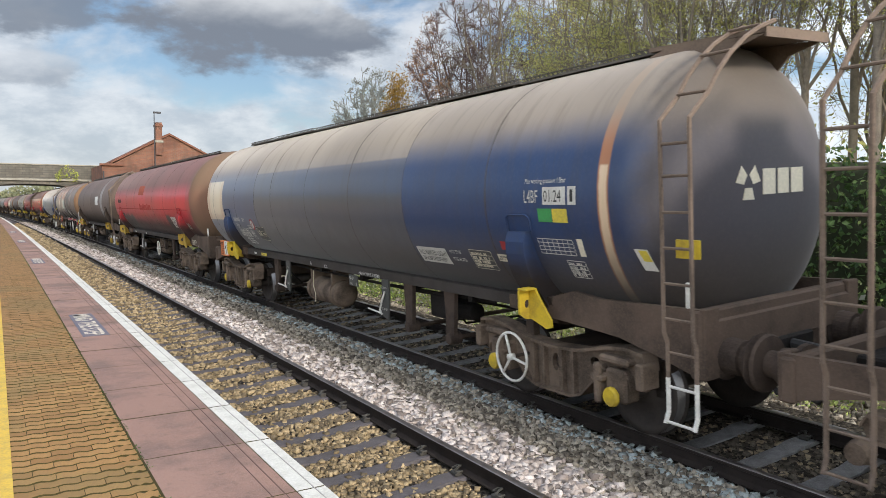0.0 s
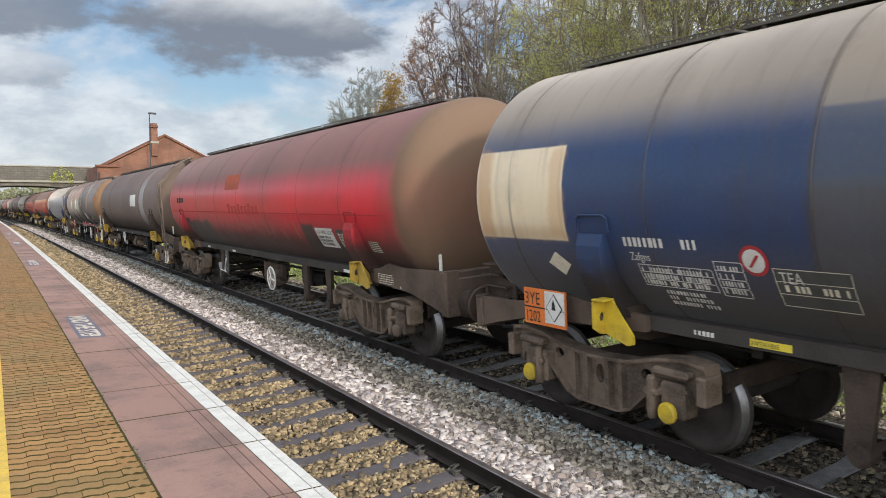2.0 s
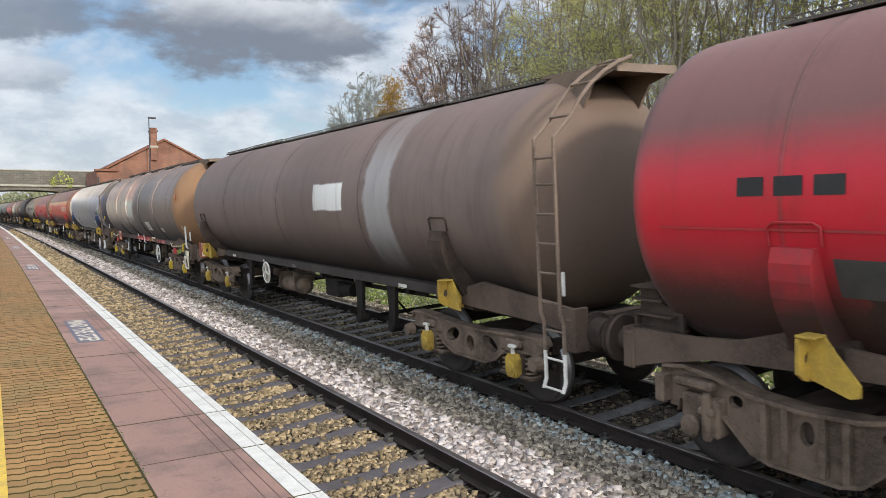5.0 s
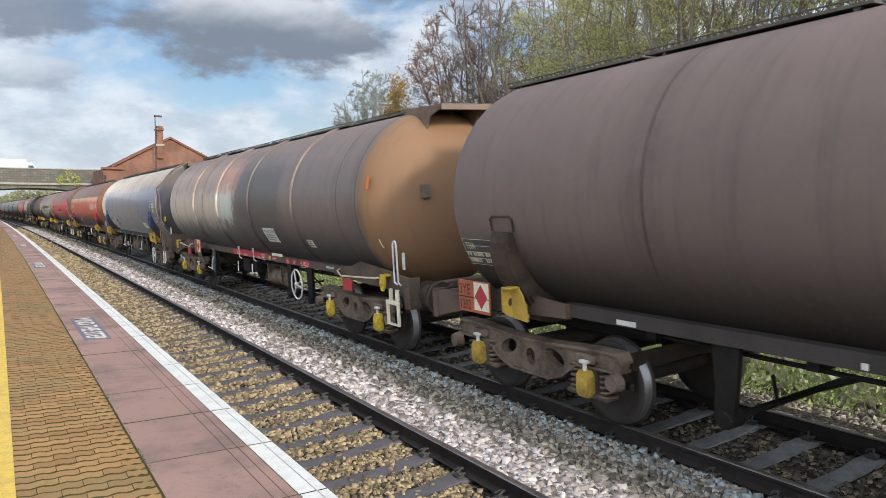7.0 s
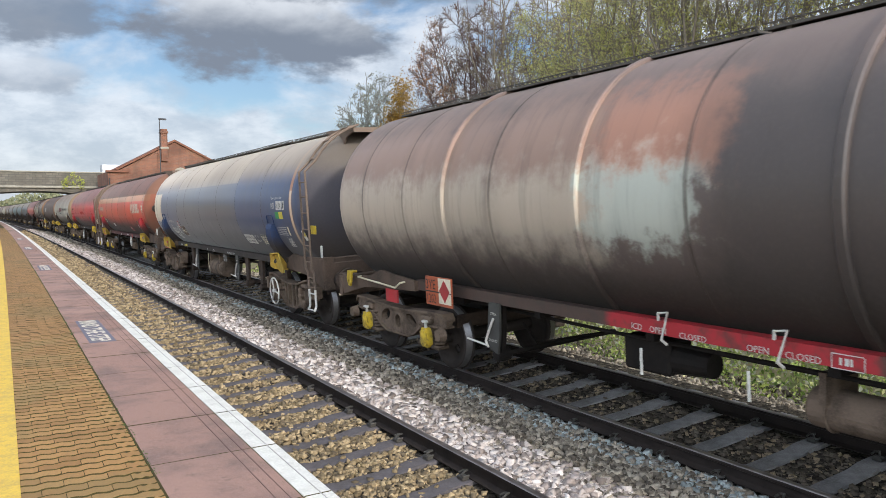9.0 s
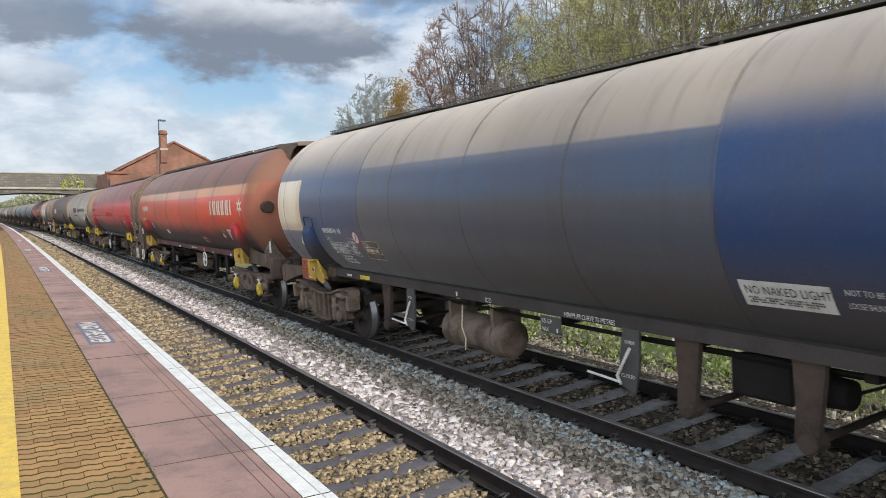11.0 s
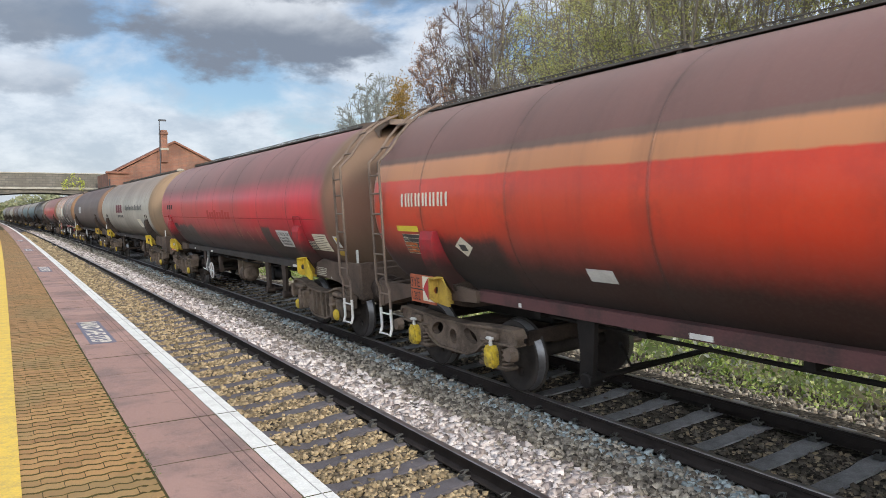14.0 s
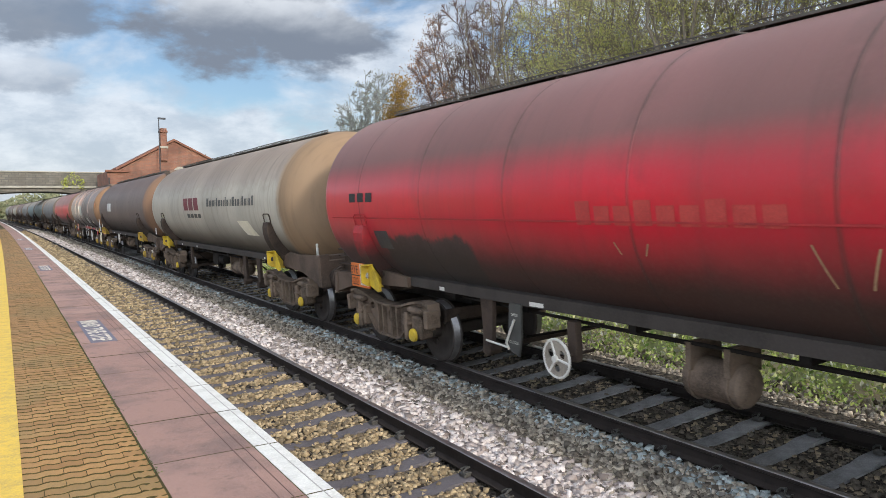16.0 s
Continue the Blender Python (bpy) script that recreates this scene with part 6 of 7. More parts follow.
    slab(bm, [(-1.22, 1.36), (-1.12, 1.06), (-0.95, 1.02), (-0.4, 1.0), (-0.4, 1.1), (-0.75, 1.2), (-1.0, 1.38)], ya - 0.06, yb + 0.06, "xz")
    part("saddle_foot", bm, M_GRIME, w)
    bm = bmesh.new()
    plate_with_holes(bm, [(-1.53, 1.45), (-1.50, 1.47), (-1.30, 1.47), (-1.16, 1.2), (-1.16, 1.08), (-1.45, 1.14), (-1.53, 1.2)], [ellipse(-1.42, 1.30, 0.04, 0.05, 10)], ya + 0.08, ya + 0.11)
    for v in bm.verts:
        v.co.x, v.co.y = v.co.y, v.co.x
    if kind == "b":
        slab(bm, [(ya + 0.09, 1.46), (ya - 0.02, 1.47), (ya - 0.09, 1.38), (ya - 0.15, 1.22), (ya - 0.17, 1.10), (ya + 0.09, 1.12)], -1.40, -1.37)
    else:
        slab(bm, [(ya + 0.09, 1.46), (ya - 0.02, 1.47), (ya - 0.10, 1.36), (ya - 0.27, 1.16), (ya - 0.27, 1.08), (ya - 0.20, 1.06), (ya + 0.09, 1.15)], -1.40, -1.37)
    part("lifting_lug", bm, lug_mat, w, "yellow lifting lug plate")
    bm = bmesh.new()
    box(bm, -1.53, ya - 0.03, 1.462, -1.37, ya + 0.115, 1.482, 0.005)
    part("lug_cap", bm, lug_mat, w)
    if not (strap_mat is M_RED_STRAP and kind == "b"):
        # raised handrail loop above the strap
        bm = bmesh.new()
        pts = [on_tank(strap_y + a, z, 0.02) for a, z in ((-0.2, 2.1), (-0.2, 2.24), (-0.15, 2.27), (0.15, 2.27), (0.2, 2.24), (0.2, 2.1))]
        tube(bm, pts, 0.012, 6)
        part("grab_loop", bm, strap_mat, w)
    if hazard:
        hazard_plate(w, hazard_y, hazard == "faded")


def hazard_plate(w, y, faded, y1=None):
    """An orange panel with its number beside a white diamond panel."""
    bm = bmesh.new()
    box(bm, -1.36, y - 0.33, 1.07, -1.33, y + (0.33 if y1 is None else y1), 1.46, 0.004)
    p = part("hazard_panel", bm, M_ORANGE_DIRTY if faded else M_ORANGE, w, "orange hazard panel with black numbers")
    bm = bmesh.new()
    box(bm, -1.366, y - 0.325, 1.11, -1.361, y - 0.02, 1.45)
    part("diamond_sheet", bm, M_CREAM_SIGN if faded else M_WHITE, p)
    bm = bmesh.new()
    c = (y - 0.172, 1.28)
    slab(bm, [(c[0] + 0.13, c[1]), (c[0], c[1] + 0.15), (c[0] - 0.13, c[1]), (c[0], c[1] - 0.15)], -1.371, -1.367)
    part("diamond", bm, M_RED_PAINT if faded else M_BLACK, p)
    bm = bmesh.new()
    box(bm, -1.366, y - 0.325, 1.25, -1.361, y + 0.325, 1.265)
    part("divider", bm, M_BLACK, p)
    if not faded:
        bm = bmesh.new()
        slab(bm, [(c[0] + 0.115, c[1]), (c[0], c[1] + 0.135), (c[0] - 0.115, c[1]), (c[0], c[1] - 0.135)], -1.375, -1.3715)
        part("diamond_face", bm, M_WHITE, p)
        bm = bmesh.new()
        slab(bm, [(c[0] + 0.03, c[1] - 0.02), (c[0] + 0.02, c[1] + 0.05), (c[0], c[1] + 0.09), (c[0] - 0.02, c[1] + 0.04), (c[0] - 0.03, c[1] - 0.02)], -1.378, -1.3755)
        part("flame", bm, M_BLACK, p)
    flat_text("panel_number", p, "3YE", -1.366, y + 0.31, 1.29, 0.19, M_BLACK, 0.85)
    flat_text("panel_number", p, "1202", -1.366, y + 0.31, 1.10, 0.18, M_BLACK, 0.72)


def underframe(w, seed, red=False, stencils=True, tank_at=None, lever_at=None, dark=False):
    """Solebars, cross-members, tanks, brake gear and hangers below the tank."""
    rng = random.Random(seed)
    sole = M_RED_SOLE if red is True else (red or M_SOLE)
    for x in (-1, 1):
        bm = bmesh.new()
        a, b = sorted((x * 1.10, x * 1.13))
        box(bm, a, -5.35, 1.175, b, 5.35, 1.31)
        for z in (1.175, 1.295):
            a, b = sorted((x * 1.0, x * 1.128))
            box(bm, a, -5.35, z, b, 5.35, z + 0.018)
        for k in range(9):
            y = -5.0 + 1.25 * k
            a, b = sorted((x * 1.02, x * 1.126))
            box(bm, a, y, 1.18, b, y + 0.02, 1.30)
        part("solebar", bm, sole, w)
    for y in (-4.2, -2.6, -0.9, 0.9, 2.6, 4.2):
        bm = bmesh.new()
        box(bm, -1.05, y - 0.05, 1.08, 1.05, y + 0.05, 1.2)
        part("cross_member", bm, M_GRIME_DARK, w)
    bm = bmesh.new()
    box(bm, -0.16, -5.2, 0.92, 0.16, 5.2, 1.1)
    part("centre_sill", bm, M_GRIME_DARK, w)
    # hangers down to the brake rigging
    for y in (-3.75, -2.6, 3.35):
        bm = bmesh.new()
        slab(bm, [(y - 0.14, 1.2), (y + 0.14, 1.2), (y + 0.11, 0.8), (y + 0.13, 0.52), (y + 0.05, 0.44), (y - 0.06, 0.46), (y - 0.10, 0.8)], -1.09, -1.03)
        lathe(bm, [(-1.14, 0.07), (-1.12, 0.085), (-0.95, 0.085)], "x", 12, (0, y, 0.52))
        lathe(bm, [(-0.95, 0.035), (0.9, 0.035)], "x", 8, (0, y, 0.52))
        part("hanger", bm, M_GRIME_DARK if dark else M_GRIME, w)
    # brake cylinder and reservoirs
    ya, half, rad = tank_at or (rng.choice((-1.2, 1.3)), 0.6, 0.17)
    bm = bmesh.new()
    lathe(bm, [(ya - half - 0.06, rad * 0.5), (ya - half - 0.03, rad * 0.85), (ya - half, rad), (ya + half, rad), (ya + half + 0.03, rad * 0.85), (ya + half + 0.06, rad * 0.5)], "y", 24, (-0.75, 0, 0.90 - rad))
    for k in (-0.75 * half, 0.75 * half):
        box(bm, -0.95, ya + k - 0.03, 0.80, -0.5, ya + k + 0.03, 1.06)
        tube(bm, [(-0.75 + (rad + 0.012) * math.cos(a), ya + k, 0.90 - rad + (rad + 0.012) * math.sin(a)) for a in [6.2832 * q / 16 for q in range(17)]], 0.014, 5)
    part("air_reservoir", bm, M_BOGIE, w, "grimy cylindrical air reservoir", smooth=False)
    yb = (-3.2 if rad > 0.2 else ya + (2.3 if ya < 0 else -2.3))
    bm = bmesh.new()
    box(bm, -0.9, yb - 0.3, 0.70, -0.55, yb + 0.3, 1.05, 0.03)
    lathe(bm, [(yb - 0.7, 0.12), (yb - 0.3, 0.15)], "y", 16, (-0.74, 0, 0.86))
    part("brake_cylinder", bm, M_GRIME_DARK, w, "dark brake cylinder box")
    for x, z in ((-0.3, 0.90), (-0.92, 1.10)):
        bm = bmesh.new()
        tube(bm, [(x, -4.6, z), (x, -1.5, z - 0.05), (x, 1.5, z - 0.05), (x, 4.6, z)], 0.022, 6)
        part("brake_rod", bm, M_GRIME_DARK, w)
    for y in (-3.6, 3.0):
        bm = bmesh.new()
        tube(bm, [(-0.95, y, 0.95), (-0.6, y + 0.2, 0.62), (0.6, y + 0.1, 0.6)], 0.018, 5)
        part("brake_link", bm, M_GRIME_DARK, w)
    # changeover lever with its open and closed plate
    for y in lever_at or ():
        bm = bmesh.new()
        slab(bm, [(y - 0.10, 1.19), (y + 0.12, 1.19), (y + 0.2, 0.62), (y - 0.02, 0.55), (y - 0.08, 0.8)], -1.16, -1.13)
        lever = part("lever_plate", bm, M_SIGN_GREY, w, "dark lever plate with white writing")
        flat_text("lever_text", lever, "OPEN", -1.166, y + 0.09, 1.04, 0.05, M_WHITE)
        flat_text("lever_text", lever, "CLOSED", -1.166, y + 0.15, 0.70, 0.05, M_WHITE)
        bm = bmesh.new()
        tube(bm, [(-1.17, y + 0.02, 1.0), (-1.19, y + 0.1, 0.84), (-1.19, y + 0.18, 0.7), (-1.18, y + 0.14, 0.62)], 0.017, 6)
        tube(bm, [(-1.19, y + 0.60, 0.67), (-1.2, y + 0.12, 0.65)], 0.014, 6)
        part("lever", bm, M_WHITE, w, "white release lever")
    for k in (0, 3, 4) if stencils else ():
        yy = -4.6 + 2.2 * k + rng.uniform(-0.3, 0.3)
        bm = bmesh.new()
        box(bm, -1.136, yy, 1.19, -1.131, yy + rng.choice((0.05, 0.12, 0.25)), 1.24)
        part("stencil_bar", bm, M_WHITE, w)


M_SOLE = worn("solebar_black", (0.052, 0.044, 0.039), (0.028, 0.024, 0.02), 0.75, 0, 2, 0.2, 40, 0.7)


M_SOLE_MAROON = worn("maroon_solebar", (0.105, 0.048, 0.046), (0.045, 0.034, 0.030), 0.7, 0, 2, 0.2, 40, 0.9)


def red_sole():
    """Red paint that has survived on the middle of a dirty solebar."""
    m = Mat("solebar_red", 0.6)
    y = m.math("ADD", m.axis(1), m.math("MULTIPLY", m.math("SUBTRACT", m.noise(2.5, 5), 0.5), 0.9))
    k = m.math("MULTIPLY", m.maprange(y, -1.45, -1.15), m.maprange(y, 1.2, 1.5, 1, 0))
    col = m.mix(k, m.mix(m.noise(3, 5), (0.10, 0.06, 0.045), (0.045, 0.035, 0.03)), (0.40, 0.026, 0.034))
    m.color(m.mix(m.maprange(m.noise(6, 5), 0.45, 0.7, 0, 0.7), col, (0.06, 0.045, 0.036))).bump(m.noise(40, 3), 0.2, 0.01)
    return m.m


M_RED_SOLE = red_sole()
WAGONS = []


def tank_wagon(i, paint, label, f=-7.05, r=7.15, df=0.62, dr=0.5, kind="a", near=True, strap=None, lug=None, ribs=(), seams=(), ladder_front=False, ladder_rear=False,
               visor=False, hazard=None, wheel=None, caps=True, red=False, walkway=(-6.9, 6.9), stick=True, straps=(-5.80, 5.65), hazard_y=6.55, pivots=(-5.95, 5.95)):
    s0 = FIRST + PITCH * (i - 1)
    w = empty("tank_wagon", label=label, category="tank wagon", group="wagons of the oil train")
    bm = bmesh.new()
    lathe(bm, tank_profile(f, r, df, dr), "y", 72 if near else 40, (0, 0, TANK_Z))
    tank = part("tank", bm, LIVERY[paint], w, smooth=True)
    for y in ribs:
        bm = bmesh.new()
        R = TANK_R
        lathe(bm, [(y - 0.05, R - 0.01), (y - 0.045, R + 0.03), (y - 0.03, R + 0.045), (y + 0.03, R + 0.045), (y + 0.045, R + 0.03), (y + 0.05, R - 0.01)], "y", 64, (0, 0, TANK_Z), closed=False)
        part("rib", bm, LIVERY[paint], tank, smooth=False)
    for y in seams:
        bm = bmesh.new()
        lathe(bm, [(y - 0.012, TANK_R - 0.002), (y - 0.006, TANK_R + 0.0025), (y + 0.006, TANK_R + 0.0025), (y + 0.012, TANK_R - 0.002)], "y", 64, (0, 0, TANK_Z), closed=False)
        part("weld_seam", bm, LIVERY[paint], tank)
    strap = None if strap == "none" else strap or M_GRIME
    lug = lug or M_YELLOW
    for s in (-1, 1):
        bogie(w, pivots[0 if s < 0 else 1], kind, near, s0, caps)
        end_gear(w, s, f, kind, strap, lug, hazard if s == 1 else None, stick and s == -1, straps[0 if s < 0 else 1], hazard_y)
    underframe(w, 100 + i, red, paint not in ("blue", "ribbed"), {"blue": (1.15, 0.68, 0.25), "red": (0.1, 0.28, 0.2), "orange_red": (0.1, 0.28, 0.2)}.get(paint), {"blue": (2.4, -2.0), "red": (2.65,), "ribbed": (3.3,)}.get(paint), kind == "b")
    catwalk(w, walkway[0], walkway[1], near, visor)
    if ladder_front:
        ladder(w, -7.83, -8.13)
    if ladder_rear:
        ladder(w, 7.15, 7.47, white_to=0.95 if i else 0.0)
    if wheel:
        strap_wheel(w, *wheel)
    WAGONS.append((w, s0))
    return w, tank


# ---------- the train, wagon by wagon ----------
SEAMS = (-5.2, -3.3, -1.4, 0.5, 2.4, 4.3, 6.2)
BLUE_LABEL = "long navy blue tank wagon with cream end patch and grey dust"


def dome_bars(w, cy, items, mat):
    """Plain shapes on the leading end, as (x, z, width, height)."""
    for x, z, a, h in items:
        bm = bmesh.new()
        box(bm, x - a / 2, cy - 0.006, z - h / 2, x + a / 2, cy, z + h / 2)
        part("emblem_shape", bm, mat, w)


def no_naked_light(w, y, z0=1.64, z1=1.98):
    s = decal("warning_sign", w, y, y - 0.75, z0, z1, M_WHITE, 0.004, "white warning sign", slant=0.0)
    tank_text("sign_text", s, "NO NAKED LIGHT", y - 0.04, z1 - 0.11, 0.10, M_BLACK, 0.008, 0.85)
    glyphs(s, y - 0.05, y - 0.7, z0 + 0.03, z1 - 0.13, 3, 26, M_SIGN_GREY, 0.008)


def blue_wagon(i):
    w, tank = tank_wagon(i, "blue", BLUE_LABEL, f=-7.25, r=7.45 if i == 1 else 7.22, df=0.6, dr=0.42, seams=(-5.2, -3.2, -1.4, 0.5, 2.4, 3.5, 5.0, 6.9), strap=M_BLUE_STRAP, ladder_front=True, visor=-8.1, hazard="plain" if i == 1 else "faded",
                         hazard_y=6.5 if i == 1 else 6.03, lug=M_YELLOW if i == 1 else M_OCHRE, caps=i == 1, wheel=(-5.47, 0.63, 0.28, -1.36))
    d = 0.0 if i == 1 else -0.22
    tank_text("stencil", w, "Max working pressure 1.5bar", -5.94, 2.60, 0.075, M_WHITE, squeeze=0.72)
    tank_text("stencil", w, "L4BF", -5.92, 2.40, 0.19, M_WHITE, squeeze=0.62)
    p = decal("date_panel", w, -6.23, -6.58, 2.38, 2.56, M_WHITE, 0.004, "white date panel")
    tank_text("stencil", p, "01.24", -6.25, 2.41, 0.17, M_BLACK, 0.008, 0.72)
    p = decal("date_panel", w, -6.61, -6.73, 2.38, 2.56, M_WHITE, 0.004)
    decal("date_bar", p, -6.65, -6.69, 2.41, 2.53, M_BLACK, 0.008)
    decal("green_sign", w, -6.14, -6.36, 2.2, 2.34, M_GREEN_SIGN)
    decal("yellow_sign", w, -6.365, -6.59, 2.2, 2.34, M_YELLOW_SIGN)
    no_naked_light(w, -3.30, 1.58, 1.80)
    tank_text("stencil", w, "NOT TO BE", -4.15, 1.75, 0.065, M_WHITE, squeeze=0.8)
    tank_text("stencil", w, "LOOSE SHUNTED", -4.15, 1.65, 0.065, M_WHITE, squeeze=0.62)
    decal("dark_sign", w, -4.62, -5.08, 1.58, 1.82, M_SIGN_GREY)
    grid_table(w, -4.62, -5.08, 1.58, 1.82, 4, 1, M_CREAM_SIGN, 0.006, 0.008)
    glyphs(w, -4.65, -5.05, 1.60, 1.80, 4, 12, M_CREAM_SIGN, 0.008)
    decal("red_sign", w, -5.35, -5.55, 1.86, 1.96, M_RED_PAINT)
    for ya, yb, za, zb in ((-5.20, -5.52, 1.71, 1.80), (-5.34, -5.54, 1.59, 1.69)):
        p = decal("cream_sign", w, ya, yb, za, zb, M_CREAM_SIGN, 0.004)
        glyphs(p, ya - 0.02, yb + 0.02, za + 0.015, zb - 0.015, 2, 12, M_SIGN_GREY, 0.008)
    grid_table(w, -6.06, -6.60, 1.86, 2.02, 4, 7, M_WHITE)
    decal("cream_sign", w, -6.66, -6.74, 1.86, 2.04, M_CREAM_SIGN)
    grid_table(w, -6.42, -6.68, 1.62, 1.80, 4, 1, M_WHITE)
    glyphs(w, -6.44, -6.66, 1.63, 1.79, 4, 8, M_WHITE)
    p = decal("warning_sign", w, -7.46, -7.62, 1.78, 1.98, M_WHITE, 0.006, "white and yellow electric warning sign", slant=0.06)
    decal("warning_symbol", p, -7.49, -7.59, 1.87, 1.97, M_YELLOW_SIGN, 0.01, slant=0.04)
    # trailing end lettering
    glyphs(w, 5.3 + d, 4.42 + d, 1.97, 2.09, 1, 15, M_WHITE, 0.006)
    tank_text("stencil", w, "Zafgns", 5.26 + d, 1.86, 0.11, M_WHITE, squeeze=0.8)
    grid_table(w, 5.2 + d, 4.42 + d, 1.62, 1.82, 3, 7, M_WHITE)
    glyphs(w, 5.17 + d, 4.45 + d, 1.63, 1.81, 3, 22, M_WHITE)
    glyphs(w, 5.0 + d, 4.5 + d, 1.44, 1.60, 3, 14, M_WHITE)
    grid_table(w, 4.38 + d, 4.12 + d, 1.60, 1.90, 4, 1, M_WHITE)
    glyphs(w, 4.35 + d, 4.15 + d, 1.62, 1.88, 4, 7, M_WHITE)
    V = 16
    for rr, lift, mat, nm in ((0.125, 0.005, M_RED_PAINT, "round_sign"), (0.095, 0.009, M_WHITE, "sign_face")):
        me = bpy.data.meshes.new(nm)
        me.from_pydata([tuple(on_tank(4.0 + d + rr * math.cos(6.2832 * k / V), 1.93 + rr * math.sin(6.2832 * k / V), lift)) for k in range(V)], [], [tuple(range(V))])
        me.materials.append(mat)
        part(nm, me, None, w, "round red and white prohibition sign" if nm == "round_sign" else "")
    decal("sign_slash", w, 4.05 + d, 4.02 + d, 1.88, 1.98, M_RED_PAINT, 0.013, slant=-0.08)
    p = decal("data_plate", w, 3.86 + d, 3.28 + d, 1.58, 1.88, M_SIGN_GREY if i == 1 else M_STAGE, 0.004, "dark data plate with white edge")
    tank_text("stencil", p, "TEA", 3.82 + d, 1.77, 0.13, M_WHITE, 0.008, 0.8)
    grid_table(p, 3.86 + d, 3.28 + d, 1.58, 1.88, 3, 1, M_CREAM_SIGN, 0.006, 0.008)
    glyphs(p, 3.84 + d, 3.3 + d, 1.69, 1.77, 1, 13, M_CREAM_SIGN, 0.008)
    bm = bmesh.new()
    box(bm, -1.142, 3.84, 1.20, -1.132, 4.2, 1.26)
    p = part("earth_plate", bm, M_YELLOW_SIGN, w, "yellow earthing plate")
    flat_text("stencil", p, "EARTH HERE", -1.146, 4.185, 1.212, 0.05, M_BLACK, 0.86)
    glyphs(w, 4.75, 4.45, 1.2, 1.26, 1, 7, M_WHITE, flat=-1.137)
    me = bpy.data.meshes.new("diamond_sign")
    me.from_pydata([tuple(on_tank(a, b, 0.005)) for a, b in ((6.47, 1.75), (6.3, 1.88), (6.13, 1.75), (6.3, 1.62))], [], [(0, 1, 2, 3)])
    me.materials.append(M_CREAM_SIGN)
    part("diamond_sign", me, None, w, "white diamond hazard label")
    flat_text("stencil", w, "MINIMUM CURVE 70 METRES", -1.137, -1.0, 1.19, 0.075, M_WHITE, 0.8)
    flat_text("stencil", w, "ICD", -1.137, 0.5, 1.19, 0.085, M_WHITE)
    glyphs(w, 1.18, 1.10, 1.19, 1.27, 1, 1, M_WHITE, flat=-1.137)
    bm = bmesh.new()
    box(bm, -1.145, -0.95, 0.97, -1.132, -0.60, 1.16, 0.003)
    p = part("brake_plate", bm, M_SIGN_GREY, w, "dark plate with white brake lettering")
    flat_text("stencil", p, "KE-GP", -1.149, -0.63, 1.08, 0.07, M_WHITE, 0.9)
    flat_text("stencil", p, "MAX.", -1.149, -0.63, 0.99, 0.065, M_WHITE, 0.8)
    glyphs(p, -0.80, -0.92, 0.98, 1.05, 1, 3, M_WHITE, flat=-1.149)
    bm = bmesh.new()
    tube(bm, [(-1.16, 1.0, 1.1), (-1.17, 1.02, 0.8), (-1.16, 0.96, 0.65), (-1.16, 0.98, 0.5)], 0.008, 5)
    part("earth_wire", bm, M_ROPE, w, "thin pale wire")
    # emblem on the leading end: three leaves and three bars in cream
    cy = -7.835
    for k in range(3):
        a = math.radians(90 + 120 * k + 60)
        bm = bmesh.new()
        ring = [(0.05, -0.05), (0.16, -0.085), (0.16, 0.085), (0.05, 0.05)]
        c, sn = math.cos(a), math.sin(a)
        slab(bm, [(-0.35 + u * c - v * sn, 2.52 + u * sn + v * c) for u, v in ring], cy - 0.012, cy - 0.004, "xz")
        part("emblem_leaf", bm, M_CREAM_SIGN, w)
    dome_bars(w, cy - 0.014, [(-0.05, 2.52, 0.19, 0.24), (0.17, 2.52, 0.17, 0.24), (0.39, 2.52, 0.19, 0.24)], M_CREAM_SIGN)
    bm = bmesh.new()
    box(bm, -1.36, -8.1, 1.92, -1.34, -7.85, 2.08, 0.004)
    part("orange_plate", bm, M_YELLOW, w, "yellow plate behind the ladder")
    return w


